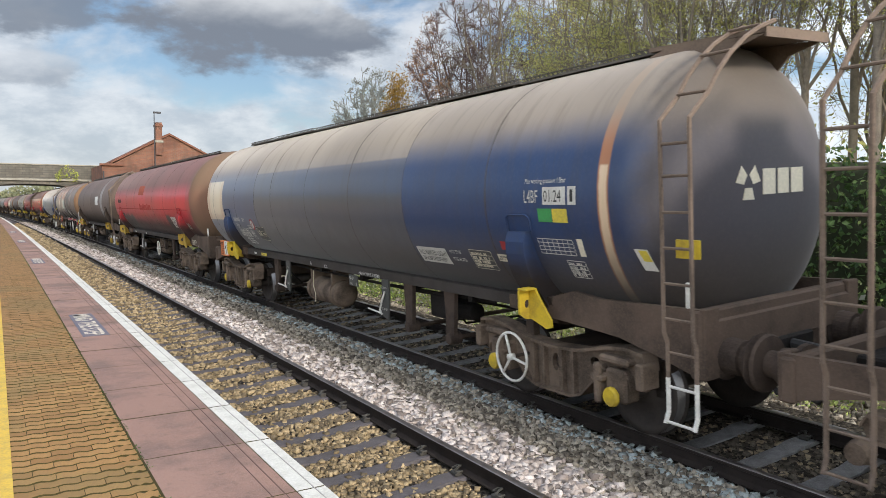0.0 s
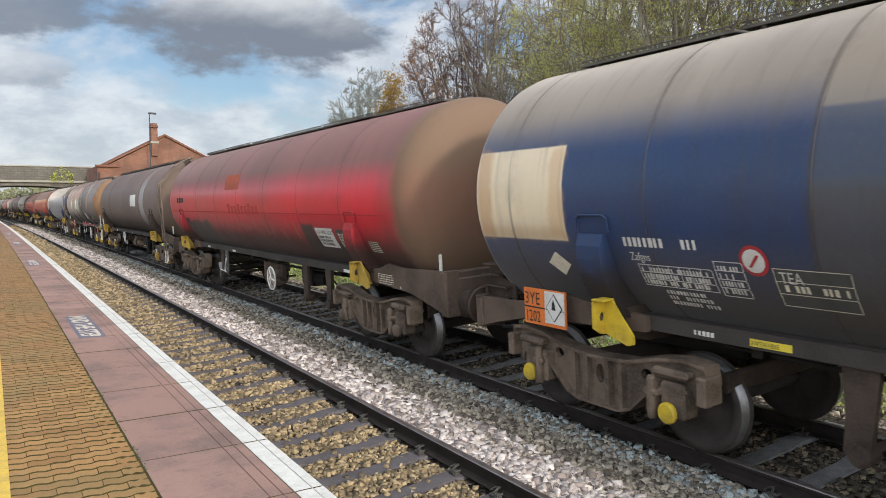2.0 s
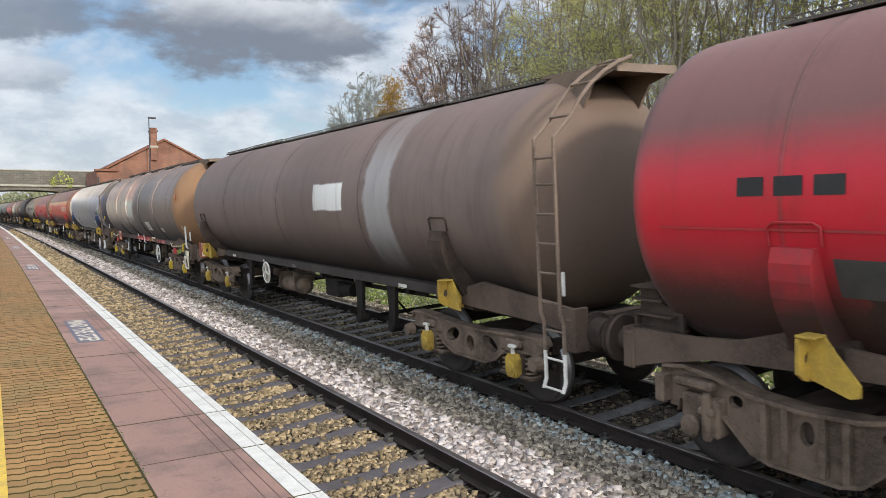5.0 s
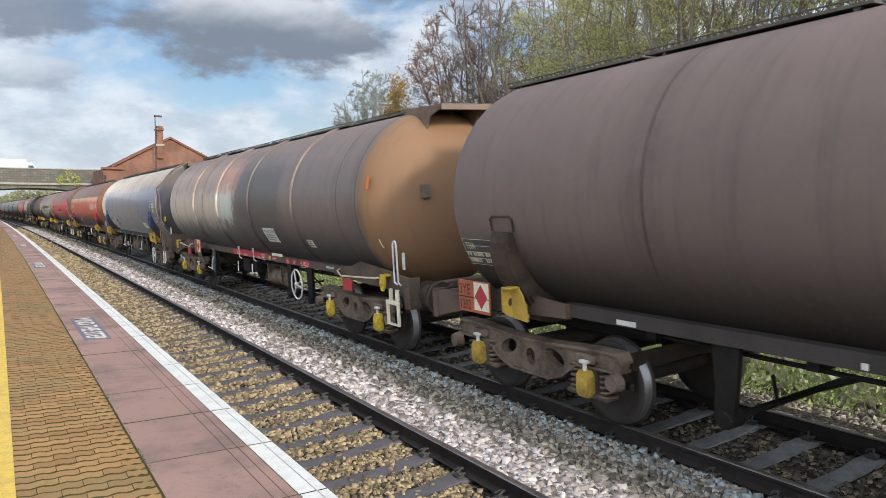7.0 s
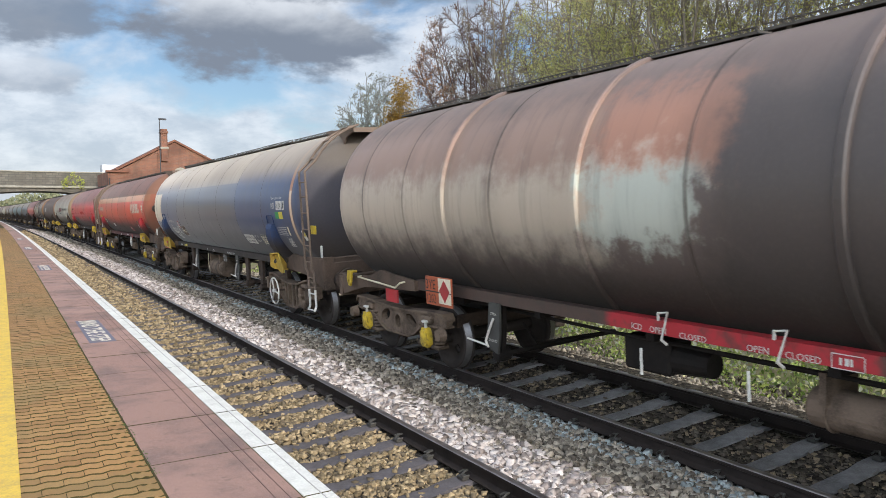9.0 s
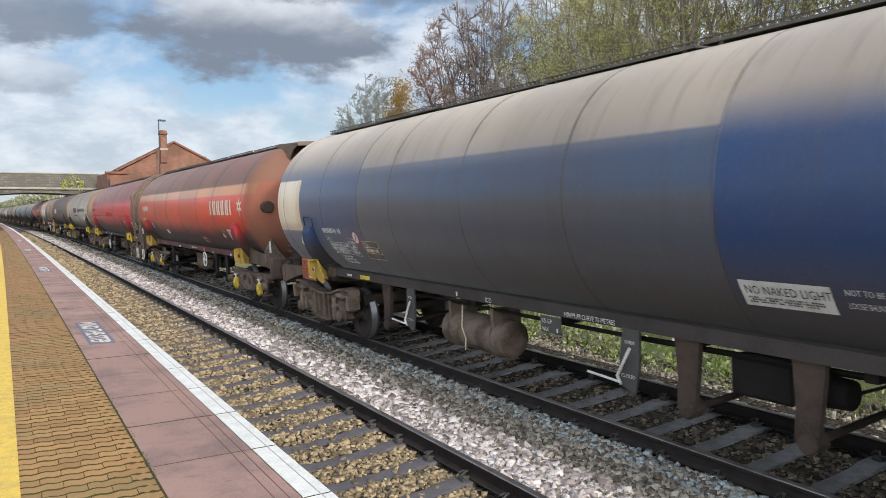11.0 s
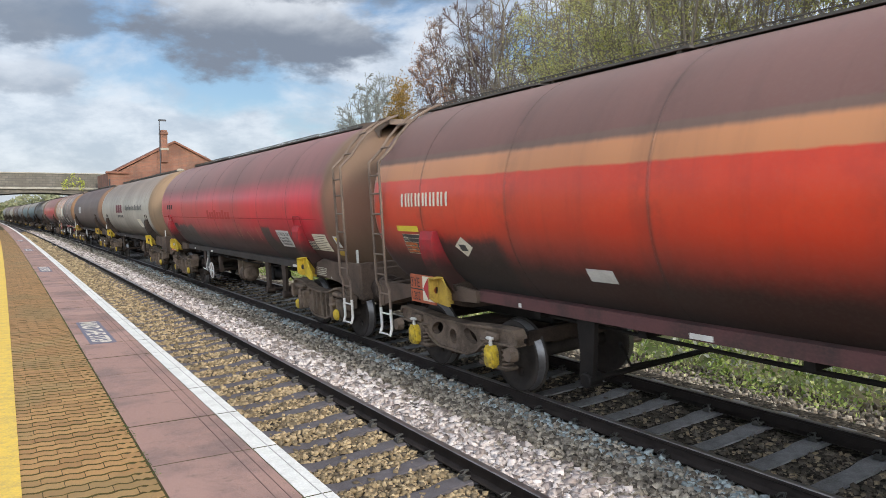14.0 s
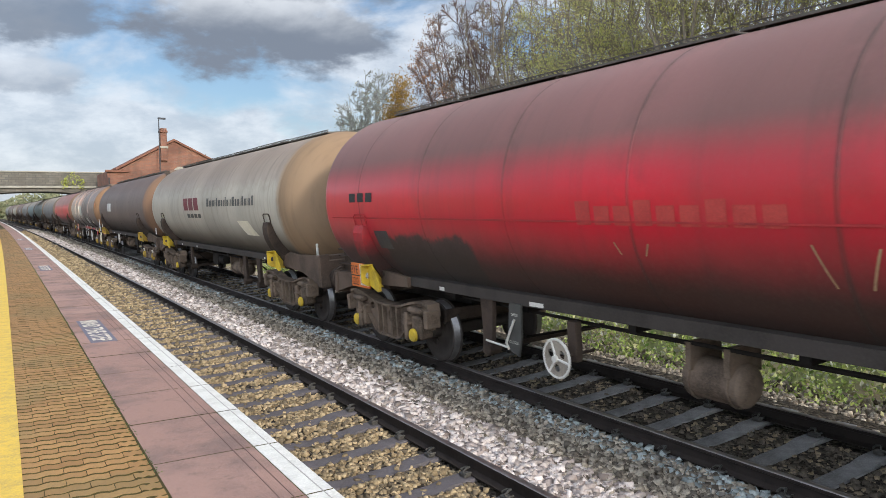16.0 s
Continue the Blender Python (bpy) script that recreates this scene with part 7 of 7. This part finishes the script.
def red_wagon(i, ladder_front=False, wheel=(-1.17, 0.81, 0.24, -1.3, 3, True)):
    w, tank = tank_wagon(i, "red", "long faded red tank wagon with brown dust and black patches" if i == 2 else "crimson red tank wagon with ladder and sooty lower half",
                         f=-7.15, r=7.5, df=0.62, dr=0.4, seams=SEAMS, strap=M_RED_STRAP, lug=M_OCHRE if i == 2 else M_YELLOW, hazard="plain" if i == 7 else None, wheel=wheel, ladder_front=ladder_front, straps=(-5.62, 6.1) if i == 2 else (-5.8, 6.2), pivots=(-5.62, 6.22) if i == 2 else (-5.95, 6.05),
                         visor=-7.97 if ladder_front else None, caps=(i == 7))
    off = -0.33 if i == 7 else 0.0
    no_naked_light(w, -3.95 + off, 1.62, 1.97)
    decal("dark_sign", w, 5.85, 5.42, 1.74, 2.02, M_SIGN_GREY, 0.004)
    if i == 2:
        bm = bmesh.new()
        tube(bm, [on_tank(1.38 - 0.1 * k + 0.03 * math.sin(2.3 * k), 1.83 + (0.12 if k % 2 else 0.0) + 0.02 * math.sin(1.7 * k), 0.0) for k in range(17)], 0.005, 5)
        part("scribble", bm, M_SCRIBBLE, w, "pale scratched scribble")
        bm = bmesh.new()
        box(bm, -0.25, -7.775, 2.46, -0.07, -7.755, 2.75, 0.002)
        p = part("warning_sign", bm, M_WHITE, w, "white and yellow overhead warning sign")
        bm = bmesh.new()
        box(bm, -0.23, -7.782, 2.60, -0.09, -7.775, 2.73)
        part("warning_symbol", bm, M_YELLOW_SIGN, p)
    decal("dark_sign", w, -4.85 + off, -5.4 + off, 1.62, 1.96, M_SIGN_GREY)
    glyphs(w, -4.9 + off, -5.35 + off, 1.66, 1.9, 5, 14, M_CREAM_SIGN, 0.008)
    decal("dark_sign", w, -5.93, -6.28, 1.62, 1.80, M_SIGN_GREY, 0.004)
    grid_table(w, -5.95, -6.26, 1.63, 1.79, 5, 3, M_CREAM_SIGN, 0.009, 0.008)
    grid_table(w, -6.0, -6.48, 1.14, 1.28, 4, 9, M_CREAM_SIGN, 0.007, flat=-1.195)
    glyphs(w, -6.70, -6.75, 1.10, 1.15, 1, 1, M_WHITE, flat=-1.195)
    if i == 2:
        decal("orange_patch", w, 1.45, 0.35, 2.74, 3.08, M_ORANGE_OLD, 0.003, "faded orange touch-up patch", slant=0.06)
    # faded name as ghost bars, and scratched marks
    y = 1.2
    for k in range(9):
        decal("ghost_bar", w, y, y - 0.2, 2.18, 2.36 if k % 3 else 2.41, M_GHOST, 0.003)
        y -= 0.255
    decal("lap_seam", tank, 7.3, -6.8, 2.205, 2.225, M_RED_PAINT, 0.012)
    for k in range(3):
        decal("emblem_bar", w, 6.55 - 0.3 * k, 6.33 - 0.3 * k, 2.46, 2.60, M_BLACK, 0.004)
    for k, (yy, zz, h, sl) in enumerate(((-1.3, 1.75, 0.32, 0.12), (-1.55, 1.76, 0.3, -0.1), (-3.0, 1.72, 0.34, 0.05), (-2.3, 1.7, 0.2, 0.2), (0.7, 1.9, 0.12, 0.06), (0.4, 1.9, 0.12, -0.06))):
        decal("chalk_mark", w, yy, yy - 0.018, zz, zz + h, M_CHALK, 0.004, slant=sl)
    if i == 7:
        decal("white_sign", w, -6.3, -6.95, 1.62, 1.94, M_CREAM_SIGN, 0.004, "torn white paper sign")
        bars(w, -6.32, -6.93, 1.64, 1.92, 8, M_STAGE, 0.007, 0.3)
        p = decal("warning_sign", w, -7.32, -7.5, 1.72, 1.92, M_WHITE, 0.006, "white and yellow warning sign", slant=0.05)
        decal("warning_symbol", p, -7.36, -7.46, 1.80, 1.9, M_YELLOW_SIGN, 0.01, slant=0.03)
        bars(w, -7.15, -7.45, 1.55, 1.66, 1, M_OCHRE, 0.006, 0.8)
    return w


M_GHOST = worn("ghost_lettering", (0.44, 0.055, 0.045), (0.34, 0.03, 0.03), 0.6)
M_SCRIBBLE = worn("grey_scratch", (0.27, 0.20, 0.17), (0.14, 0.08, 0.07), 0.8)
M_ORANGE_OLD = worn("old_orange_paint", (0.36, 0.085, 0.045), (0.22, 0.06, 0.045), 0.7, 0, 3, 0.1, 40, 0.7)
M_CHALK = worn("chalk_yellow", (0.42, 0.30, 0.16), (0.24, 0.08, 0.06), 0.8)


def brown_wagon(i, paint="brown", label="sooty brown tank wagon with a white patch and yellow lugs"):
    w, tank = tank_wagon(i, paint, label, f=-6.9, r=6.85, df=0.75, dr=0.5, kind="b", walkway=(-6.9, 7.45), seams=(-3.5, 0.2, 3.9), lug=M_OCHRE, hazard="faded", straps=(-5.8, 5.98), hazard_y=6.74, wheel=(1.68, 1.0, 0.22, -1.25, 3, True), caps=False,
                         ladder_front=(i == 3), visor=-8.0)
    p = decal("data_plate", w, 6.9, 6.25, 1.66, 1.98, M_SIGN_GREY, 0.004, "dark data plate")
    tank_text("stencil", p, "TDA", 6.86, 1.86, 0.12, M_CREAM_SIGN, 0.008, 0.8)
    grid_table(p, 6.9, 6.25, 1.66, 1.98, 4, 1, M_CREAM_SIGN, 0.006, 0.008)
    glyphs(p, 6.88, 6.3, 1.68, 1.84, 2, 14, M_CREAM_SIGN, 0.008)
    flat_text("stencil", w, "ICD", -1.137, 0.35, 1.19, 0.085, M_WHITE)
    return w


def slab_frame(bm, y0, y1, z0, z1):
    """A flat-bar frame step."""
    for a, b, c, d in ((y0, z0, y0 - 0.045, z1), (y1 + 0.045, z0, y1, z1), (y0 - 0.045, z1 - 0.06, y1 + 0.045, z1), (y0 - 0.045, z0, y1 + 0.045, z0 + 0.03)):
        box(bm, -1.29, min(a, c), b, -1.25, max(a, c), d, 0.004)
    box(bm, -1.26, y1 + 0.06, z1, -1.22, y1 + 0.12, 1.12)
    box(bm, -1.26, y0 - 0.12, z1, -1.22, y0 - 0.06, 1.12)


def solebar_plate(name, w, y0, y1, z0, z1, mat, label="", x=-1.134):
    """A thin plate on the solebar's web."""
    bm = bmesh.new()
    a, b = sorted((y0, y1))
    box(bm, x - 0.004, a, z0, x + 0.006, b, z1, 0.002)
    return part(name, bm, mat, w, label)


def solebar_marks(w):
    """The reflector, label holder and brake markings of the hooped wagon."""
    bm = bmesh.new()
    lathe(bm, [(-1.150, 0.001), (-1.149, 0.045), (-1.144, 0.052), (-1.125, 0.055)], "x", 20, (0, -1.52, 1.235))
    part("reflector", bm, M_YELLOW, w, "round amber-yellow reflector")
    solebar_plate("label_holder", w, -1.74, -2.42, 1.305, 1.365, M_CREAM_SIGN, "long cream label holder", -1.15)
    p = solebar_plate("red_patch", w, -1.70, -1.98, 1.205, 1.275, M_RED_PAINT)
    glyphs(p, -1.73, -1.96, 1.222, 1.262, 1, 7, M_WHITE, flat=-1.141)
    for text, y in (("ON", -2.62), ("OFF", -3.02)):
        p = solebar_plate("red_patch", w, y + 0.03, y - 0.17, 1.185, 1.29, M_RED_PAINT)
        flat_text("stencil", p, text, -1.141, y, 1.205, 0.075, M_WHITE)
    # curved marking over the hand-brake wheel
    p = solebar_plate("red_patch", w, -3.40, -3.90, 1.185, 1.30, M_RED_PAINT, "red hand-brake marking with white letters")
    flat_text("stencil", p, "OFF", -1.141, -3.42, 1.225, 0.06, M_WHITE)
    flat_text("stencil", p, "ON", -1.141, -3.79, 1.225, 0.06, M_WHITE)
    glyphs(p, -3.57, -3.76, 1.235, 1.285, 1, 8, M_WHITE, flat=-1.141)
    bm = bmesh.new()
    tube(bm, [(-1.142, -3.65 + 0.42 * math.sin(a), 0.80 + 0.42 * math.cos(a)) for a in [-0.42 + 0.84 * k / 12 for k in range(13)]], 0.006, 5)
    part("arrow_line", bm, M_WHITE, p)
    p = solebar_plate("stencil_panel", w, -4.74, -5.26, 1.205, 1.30, M_SIGN_GREY, "dark panel with white stencilling")
    glyphs(p, -4.78, -5.22, 1.225, 1.28, 1, 16, M_WHITE, flat=-1.141)


def ribbed_wagon(i):
    w, tank = tank_wagon(i, "ribbed", "rust-streaked brown tank wagon with hoops and red solebar", f=-6.95, r=7.1, df=0.85, dr=0.55, kind="b", ribs=(-3.98, -1.19, 1.43, 3.93), seams=(-6.85, -6.1, 0.1, 2.9, 5.0, 6.3), strap="none",
                         red=True, wheel=(-3.64, 0.85, 0.29, -1.32), visor=-8.0, caps=(i == 4))
    hazard_plate(w, 4.3, True)
    no_naked_light(w, -1.84, 1.63, 1.94)
    p = decal("cream_sign", w, -4.24, -4.54, 1.61, 1.76, M_CREAM_SIGN, 0.004, "cream notice with lines of small print")
    glyphs(p, -4.27, -4.52, 1.63, 1.75, 3, 12, M_BLACK, 0.008)
    decal("cream_sign", w, -7.2, -7.3, 1.7, 1.85, M_CREAM_SIGN, -0.06, "cream paper label")
    for yy in (-7.34, 7.34):
        bm = bmesh.new()
        plate_with_holes(bm, [(yy - 0.10, 1.32), (yy + 0.06, 1.30), (yy + 0.10, 1.18), (yy + 0.06, 1.08), (yy - 0.01, 1.07), (yy - 0.06, 1.14)], [ellipse(yy + 0.03, 1.15, 0.03, 0.035, 10)], -1.30, -1.27)
        box(bm, -1.3, yy - 0.11, 1.30, -1.19, yy + 0.07, 1.33, 0.005)
        part("lifting_lug", bm, M_YELLOW, w, "bent yellow lifting bracket")
    decal("orange_patch", w, -7.2, -7.3, 2.65, 2.85, M_ORANGE, -0.02)
    bm = bmesh.new()
    box(bm, -0.76, -7.83, 2.47, -0.62, -7.70, 2.68, 0.006)
    part("gauge_box", bm, M_STAGE, w, "brown box on the tank end")
    bm = bmesh.new()
    lathe(bm, [(-7.90, 0.10), (-7.89, 0.135), (-7.82, 0.135), (-7.70, 0.15)], "y", 20, (0.7, 0, 2.52))
    for k in range(8):
        a = 6.2832 * k / 8
        lathe(bm, [(-7.915, 0.018), (-7.88, 0.018)], "y", 6, (0.7 + 0.105 * math.cos(a), 0, 2.52 + 0.105 * math.sin(a)))
    part("flange", bm, M_GRIME, w, "bolted round flange cover")
    flat_text("stencil", w, "ICD", -1.137, 1.05, 1.19, 0.085, M_WHITE)
    flat_text("stencil", w, "OPEN", -1.137, 0.82, 1.19, 0.08, M_WHITE)
    flat_text("stencil", w, "CLOSED", -1.137, 0.47, 1.18, 0.08, M_WHITE)
    flat_text("stencil", w, "OPEN", -1.137, -0.22, 1.18, 0.08, M_WHITE)
    flat_text("stencil", w, "CLOSED", -1.137, -0.56, 1.18, 0.08, M_WHITE)
    grid_table(w, -0.93, -1.17, 1.17, 1.28, 1, 1, M_WHITE, flat=-1.137)
    glyphs(w, -0.95, -1.15, 1.19, 1.27, 1, 5, M_WHITE, flat=-1.137)
    solebar_marks(w)
    for y in (0.62, -0.54):
        bm = bmesh.new()
        tube(bm, [(-1.15, y - 0.02, 1.10), (-1.2, y, 1.15), (-1.22, y - 0.10, 1.42), (-1.22, y + 0.01, 1.40), (-1.21, y + 0.02, 1.33)], 0.014, 6)
        part("discharge_lever", bm, M_WHITE, w, "white discharge lever")
        bm = bmesh.new()
        tube(bm, [(-1.16, y + 0.29, 1.02), (-1.18, y + 0.27, 0.77)], 0.015, 6)
        part("lever_stem", bm, M_WHITE, w)
    for s in (-1, 1):
        bm = bmesh.new()
        tube(bm, [(-1.2, s * 5.52, 1.28), (-1.27, s * 5.57, 1.26), (-1.27, s * 5.72, 1.18), (-1.27, s * 6.3, 1.21), (-1.27, s * 7.04, 1.245), (-1.2, s * 7.06, 1.25)], 0.015, 7)
        part("rope", bm, M_ROPE, w, "pale yellow rope along the solebar")
        bm = bmesh.new()
        box(bm, -1.25, s * 5.9 - 0.19, 0.94, -1.22, s * 5.9 + 0.19, 1.14, 0.005)
        part("red_plate", bm, M_RED_PAINT, w, "red jacking plate")
    bm = bmesh.new()
    tube(bm, [(-1.24, -7.73, 1.2), (-1.28, -7.72, 1.24), (-1.28, -7.72, 1.80), (-1.28, -7.735, 1.84), (-1.28, -7.76, 1.86), (-1.28, -7.79, 1.86), (-1.28, -7.815, 1.84), (-1.28, -7.83, 1.80), (-1.28, -7.84, 1.24), (-1.24, -7.84, 1.2)], 0.014, 6)
    part("handrail", bm, M_WHITE, w, "white shunter's handrail")
    bm = bmesh.new()
    slab_frame(bm, -7.41, -7.79, 0.57, 0.95)
    part("step", bm, M_CREAM_SIGN, w, "cream shunter's step")
    return w


def orange_wagon(i):
    w, tank = tank_wagon(i, "orange_red", "bright red tank wagon with orange stripe and dark roof", f=-6.95, r=7.45, df=0.85, dr=0.4, kind="b", seams=(-6.75, -4.1, -2.2, 0.0, 2.1, 4.2, 6.1), strap=M_RED_STRAP, lug=M_OCHRE,
                         walkway=(-6.9, 7.75), straps=(-6.13, 5.92), hazard_y=6.33, wheel=(-2.24, 1.0, 0.20, -1.3, 3, True), visor=-8.2, hazard="faded", ladder_rear=True, red=M_SOLE_MAROON)
    # big cream name as plain blocks
    y = -3.88
    for a in (0.42, 0.36, 0.36, 0.36, 0.36):
        bar_pair("name_bar", w, y, y - a, 2.29, 2.66, M_CREAM_SIGN, 0.11)
        y -= a + 0.045
    # star
    V = []
    for k in range(12):
        a = math.radians(30 * k + 90)
        r = 0.30 if k % 2 == 0 else 0.115
        V.append(tuple(on_tank(-6.63 - 0.85 * r * math.cos(a), 2.50 + 0.76 * r * math.sin(a), 0.005)))
    V.append(tuple(on_tank(-6.63, 2.50, 0.005)))
    me = bpy.data.meshes.new("star")
    me.from_pydata(V, [], [(k, (k + 1) % 12, 12) for k in range(12)])
    me.materials.append(M_CREAM_SIGN)
    part("star", me, None, w, "cream six-pointed star")
    decal("star_eye", w, -6.60, -6.66, 2.46, 2.54, M_RED_PAINT, 0.009)
    no_naked_light(w, -5.05, 1.64, 1.92)
    p = decal("dark_sign", w, -4.5, -4.85, 1.83, 1.96, M_SIGN_GREY)
    tank_text("stencil", p, "NOT TO BE", -4.53, 1.90, 0.06, M_OCHRE, 0.008)
    bars(p, -4.53, -4.82, 1.84, 1.89, 1, M_OCHRE, 0.008)
    glyphs(w, -4.4, -4.62, 1.66, 1.8, 4, 7, M_WHITE)
    grid_table(w, -6.55, -7.0, 1.70, 1.86, 4, 1, M_SIGN_GREY, 0.02)
    p = decal("handbrake_patch", w, -1.74, -2.36, 1.45, 1.67, M_RED_FADED, 0.004, "bare red patch round the handbrake lettering")
    tank_text("stencil", p, "HANDBRAKE", -1.79, 1.57, 0.075, M_CREAM_SIGN, 0.008, 0.95)
    tank_text("stencil", p, "OFF   ON", -1.79, 1.48, 0.07, M_CREAM_SIGN, 0.008, 1.0)
    flat_text("stencil", w, "ON  OFF", -1.137, -2.41, 1.17, 0.075, M_WHITE, 0.95)
    glyphs(w, 0.1, -0.72, 1.21, 1.28, 1, 24, M_WHITE, flat=-1.137)
    bm = bmesh.new()
    box(bm, -1.137, -1.62, 1.13, -1.132, -1.44, 1.30)
    p = part("red_patch", bm, M_RED_PAINT, w, "red painted square on the solebar")
    glyphs(p, -1.5, -1.56, 1.2, 1.26, 1, 1, M_WHITE, flat=-1.141)
    # rear name, small signs
    y = 6.62
    for a in (0.16, 0.05, 0.16, 0.16, 0.16, 0.16, 0.16):
        if a > 0.1:
            bar_pair("name_bar", w, y, y - a, 2.42, 2.60, M_CREAM_SIGN, 0.05)
        else:
            decal("name_bar", w, y, y - a, 2.42, 2.60, M_CREAM_SIGN, 0.004)
        y -= a + 0.035
    decal("yellow_band", w, 6.85, 6.25, 2.07, 2.15, M_YELLOW_SIGN)
    p = decal("data_plate", w, 6.75, 6.25, 1.75, 2.03, M_SIGN_GREY, 0.004, "black data plate with orange edge")
    tank_text("stencil", p, "TDA", 6.72, 1.94, 0.08, M_CREAM_SIGN, 0.008, 0.8)
    grid_table(p, 6.75, 6.25, 1.75, 2.03, 5, 1, M_CREAM_SIGN, 0.005, 0.008)
    glyphs(p, 6.72, 6.28, 1.76, 1.92, 3, 13, M_ORANGE, 0.008)
    me = bpy.data.meshes.new("diamond_sign")
    me.from_pydata([tuple(on_tank(a, b, 0.005)) for a, b in ((5.42, 1.9), (5.22, 2.03), (5.02, 1.9), (5.22, 1.77))], [], [(0, 1, 2, 3)])
    me.materials.append(M_CREAM_SIGN)
    p = part("diamond_sign", me, None, w, "white diamond sign")
    decal("diamond_symbol", p, 5.29, 5.14, 1.85, 1.93, M_SIGN_GREY, 0.009, slant=0.03)
    p = decal("warning_sign", w, 3.1, 2.72, 1.62, 1.76, M_WHITE)
    # leading end: number panel and bolted flanges
    bm = bmesh.new()
    box(bm, -0.52, -7.82, 2.80, -0.12, -7.80, 3.0, 0.003)
    plate = part("number_panel", bm, M_SIGN_GREY, w, "dark number panel")
    for k in range(5):
        bm = bmesh.new()
        box(bm, -0.49 + 0.072 * k, -7.826, 2.83, -0.44 + 0.072 * k, -7.821, 2.97)
        part("number_bar", bm, M_WHITE, plate)
    for x in (-1.08, 1.08):
        bm = bmesh.new()
        lathe(bm, [(-7.71, 0.10), (-7.70, 0.135), (-7.62, 0.135), (-7.45, 0.14)], "y", 20, (x, 0, 2.45))
        for k in range(8):
            a = 6.2832 * k / 8
            lathe(bm, [(-7.725, 0.016), (-7.70, 0.016)], "y", 6, (x + 0.1 * math.cos(a), 0, 2.45 + 0.1 * math.sin(a)))
        part("flange", bm, M_GRIME, w, "bolted round flange cover")
    for x in (-0.95, 0.95):
        bm = bmesh.new()
        slab(bm, [(x - 0.25, 1.2), (x + 0.25, 1.2), (x + 0.25 * (1 if x > 0 else 0.2), 1.45), (x + (0.32 if x > 0 else -0.32) * 0.2, 1.72), (x - 0.25 * (0.2 if x > 0 else 1), 1.45)], -7.6, -7.5, "xz")
        part("end_post", bm, M_BOGIE, w)
    return w


def cream_wagon(i):
    w, tank = tank_wagon(i, "cream", "dirty cream-grey tank wagon with maroon emblem and brown end", f=-6.9, r=7.5, df=0.8, dr=0.4, seams=(-6.5,), lug=M_YELLOW, caps=True)
    for k in range(3):
        decal("emblem_bar", w, 2.1 - 0.65 * k, 1.55 - 0.65 * k, 2.36, 2.72, M_MAROON, 0.004, slant=0.15)
    for k in range(4):
        decal("emblem_bar", w, 1.8 - 0.45 * k, 1.45 - 0.45 * k, 2.14, 2.26, M_SIGN_GREY, 0.004)
    y = -0.7
    for k, a in enumerate((0.22, 0.22, 0.22, 0.05, 0.14, 0.2, 0.14, 0.08, 0.1, 0.14, 0.05, 0.05, 0.2, 0.14, 0.14, 0.05, 0.14, 0.14, 0.05, 0.14, 0.14)):
        decal("name_bar", w, y, y - a, 2.46, 2.62 if k % 4 else 2.68, M_SIGN_GREY, 0.004)
        y -= a + 0.075
    decal("grey_patch", w, -3.8, -4.7, 1.75, 2.1, M_CREAM_SIGN, 0.003, slant=0.4)
    return w


def far_wagon(i, paint, label, ribs=()):
    return tank_wagon(i, paint, label, near=False, kind="a" if i % 2 else "b", ribs=ribs, caps=False, lug=M_GRIME)[0]


tank_wagon(0, "blue", "rear end of a leading dark tank wagon with ladder", kind="b", ladder_rear=True, caps=False, dr=0.4, r=6.2)
blue_wagon(1)
red_wagon(2)
brown_wagon(3)
ribbed_wagon(4)
blue_wagon(5)
orange_wagon(6)
red_wagon(7, True, (1.77, 0.71, 0.21, -1.3, 3, True))
cream_wagon(8)
brown_wagon(9, "dark_patch", "dark brown tank wagon with a small white square")
ribbed_wagon(10)
far_wagon(11, "red", "distant dull red tank wagon")
far_wagon(12, "grey", "distant grey tank wagon")
far_wagon(13, "teal", "distant teal-grey tank wagon")
far_wagon(14, "teal", "distant pale teal tank wagon")
far_wagon(15, "grey", "distant grey tank wagon")
far_wagon(16, "brown", "distant brown tank wagon")
far_wagon(17, "cream", "distant cream tank wagon")
far_wagon(18, "brown", "distant brown tank wagon")
far_wagon(19, "grey", "distant grey tank wagon")


# ---------- what moves ----------
def motions():
    steps = [0.5 * i for i in range(33)]
    for w, s0 in WAGONS:
        walk(w, [(t, on_track(s0 - travel(t))) for t in steps])
    walk(LORRY, [(t, pose(0.95 + LORRY_PACE * (t - 7.5), 103.5, 5.40)) for t in range(17)])
    ticks = [i / 15 for i in range(241)]
    for ws, ax, s0 in WHEELS:
        walk(ws, [(t, pose(0, ax, WHEEL_R, math.degrees(travel(t) / WHEEL_R) % 360 - 180, 0, 0)) for t in ticks])


motions()
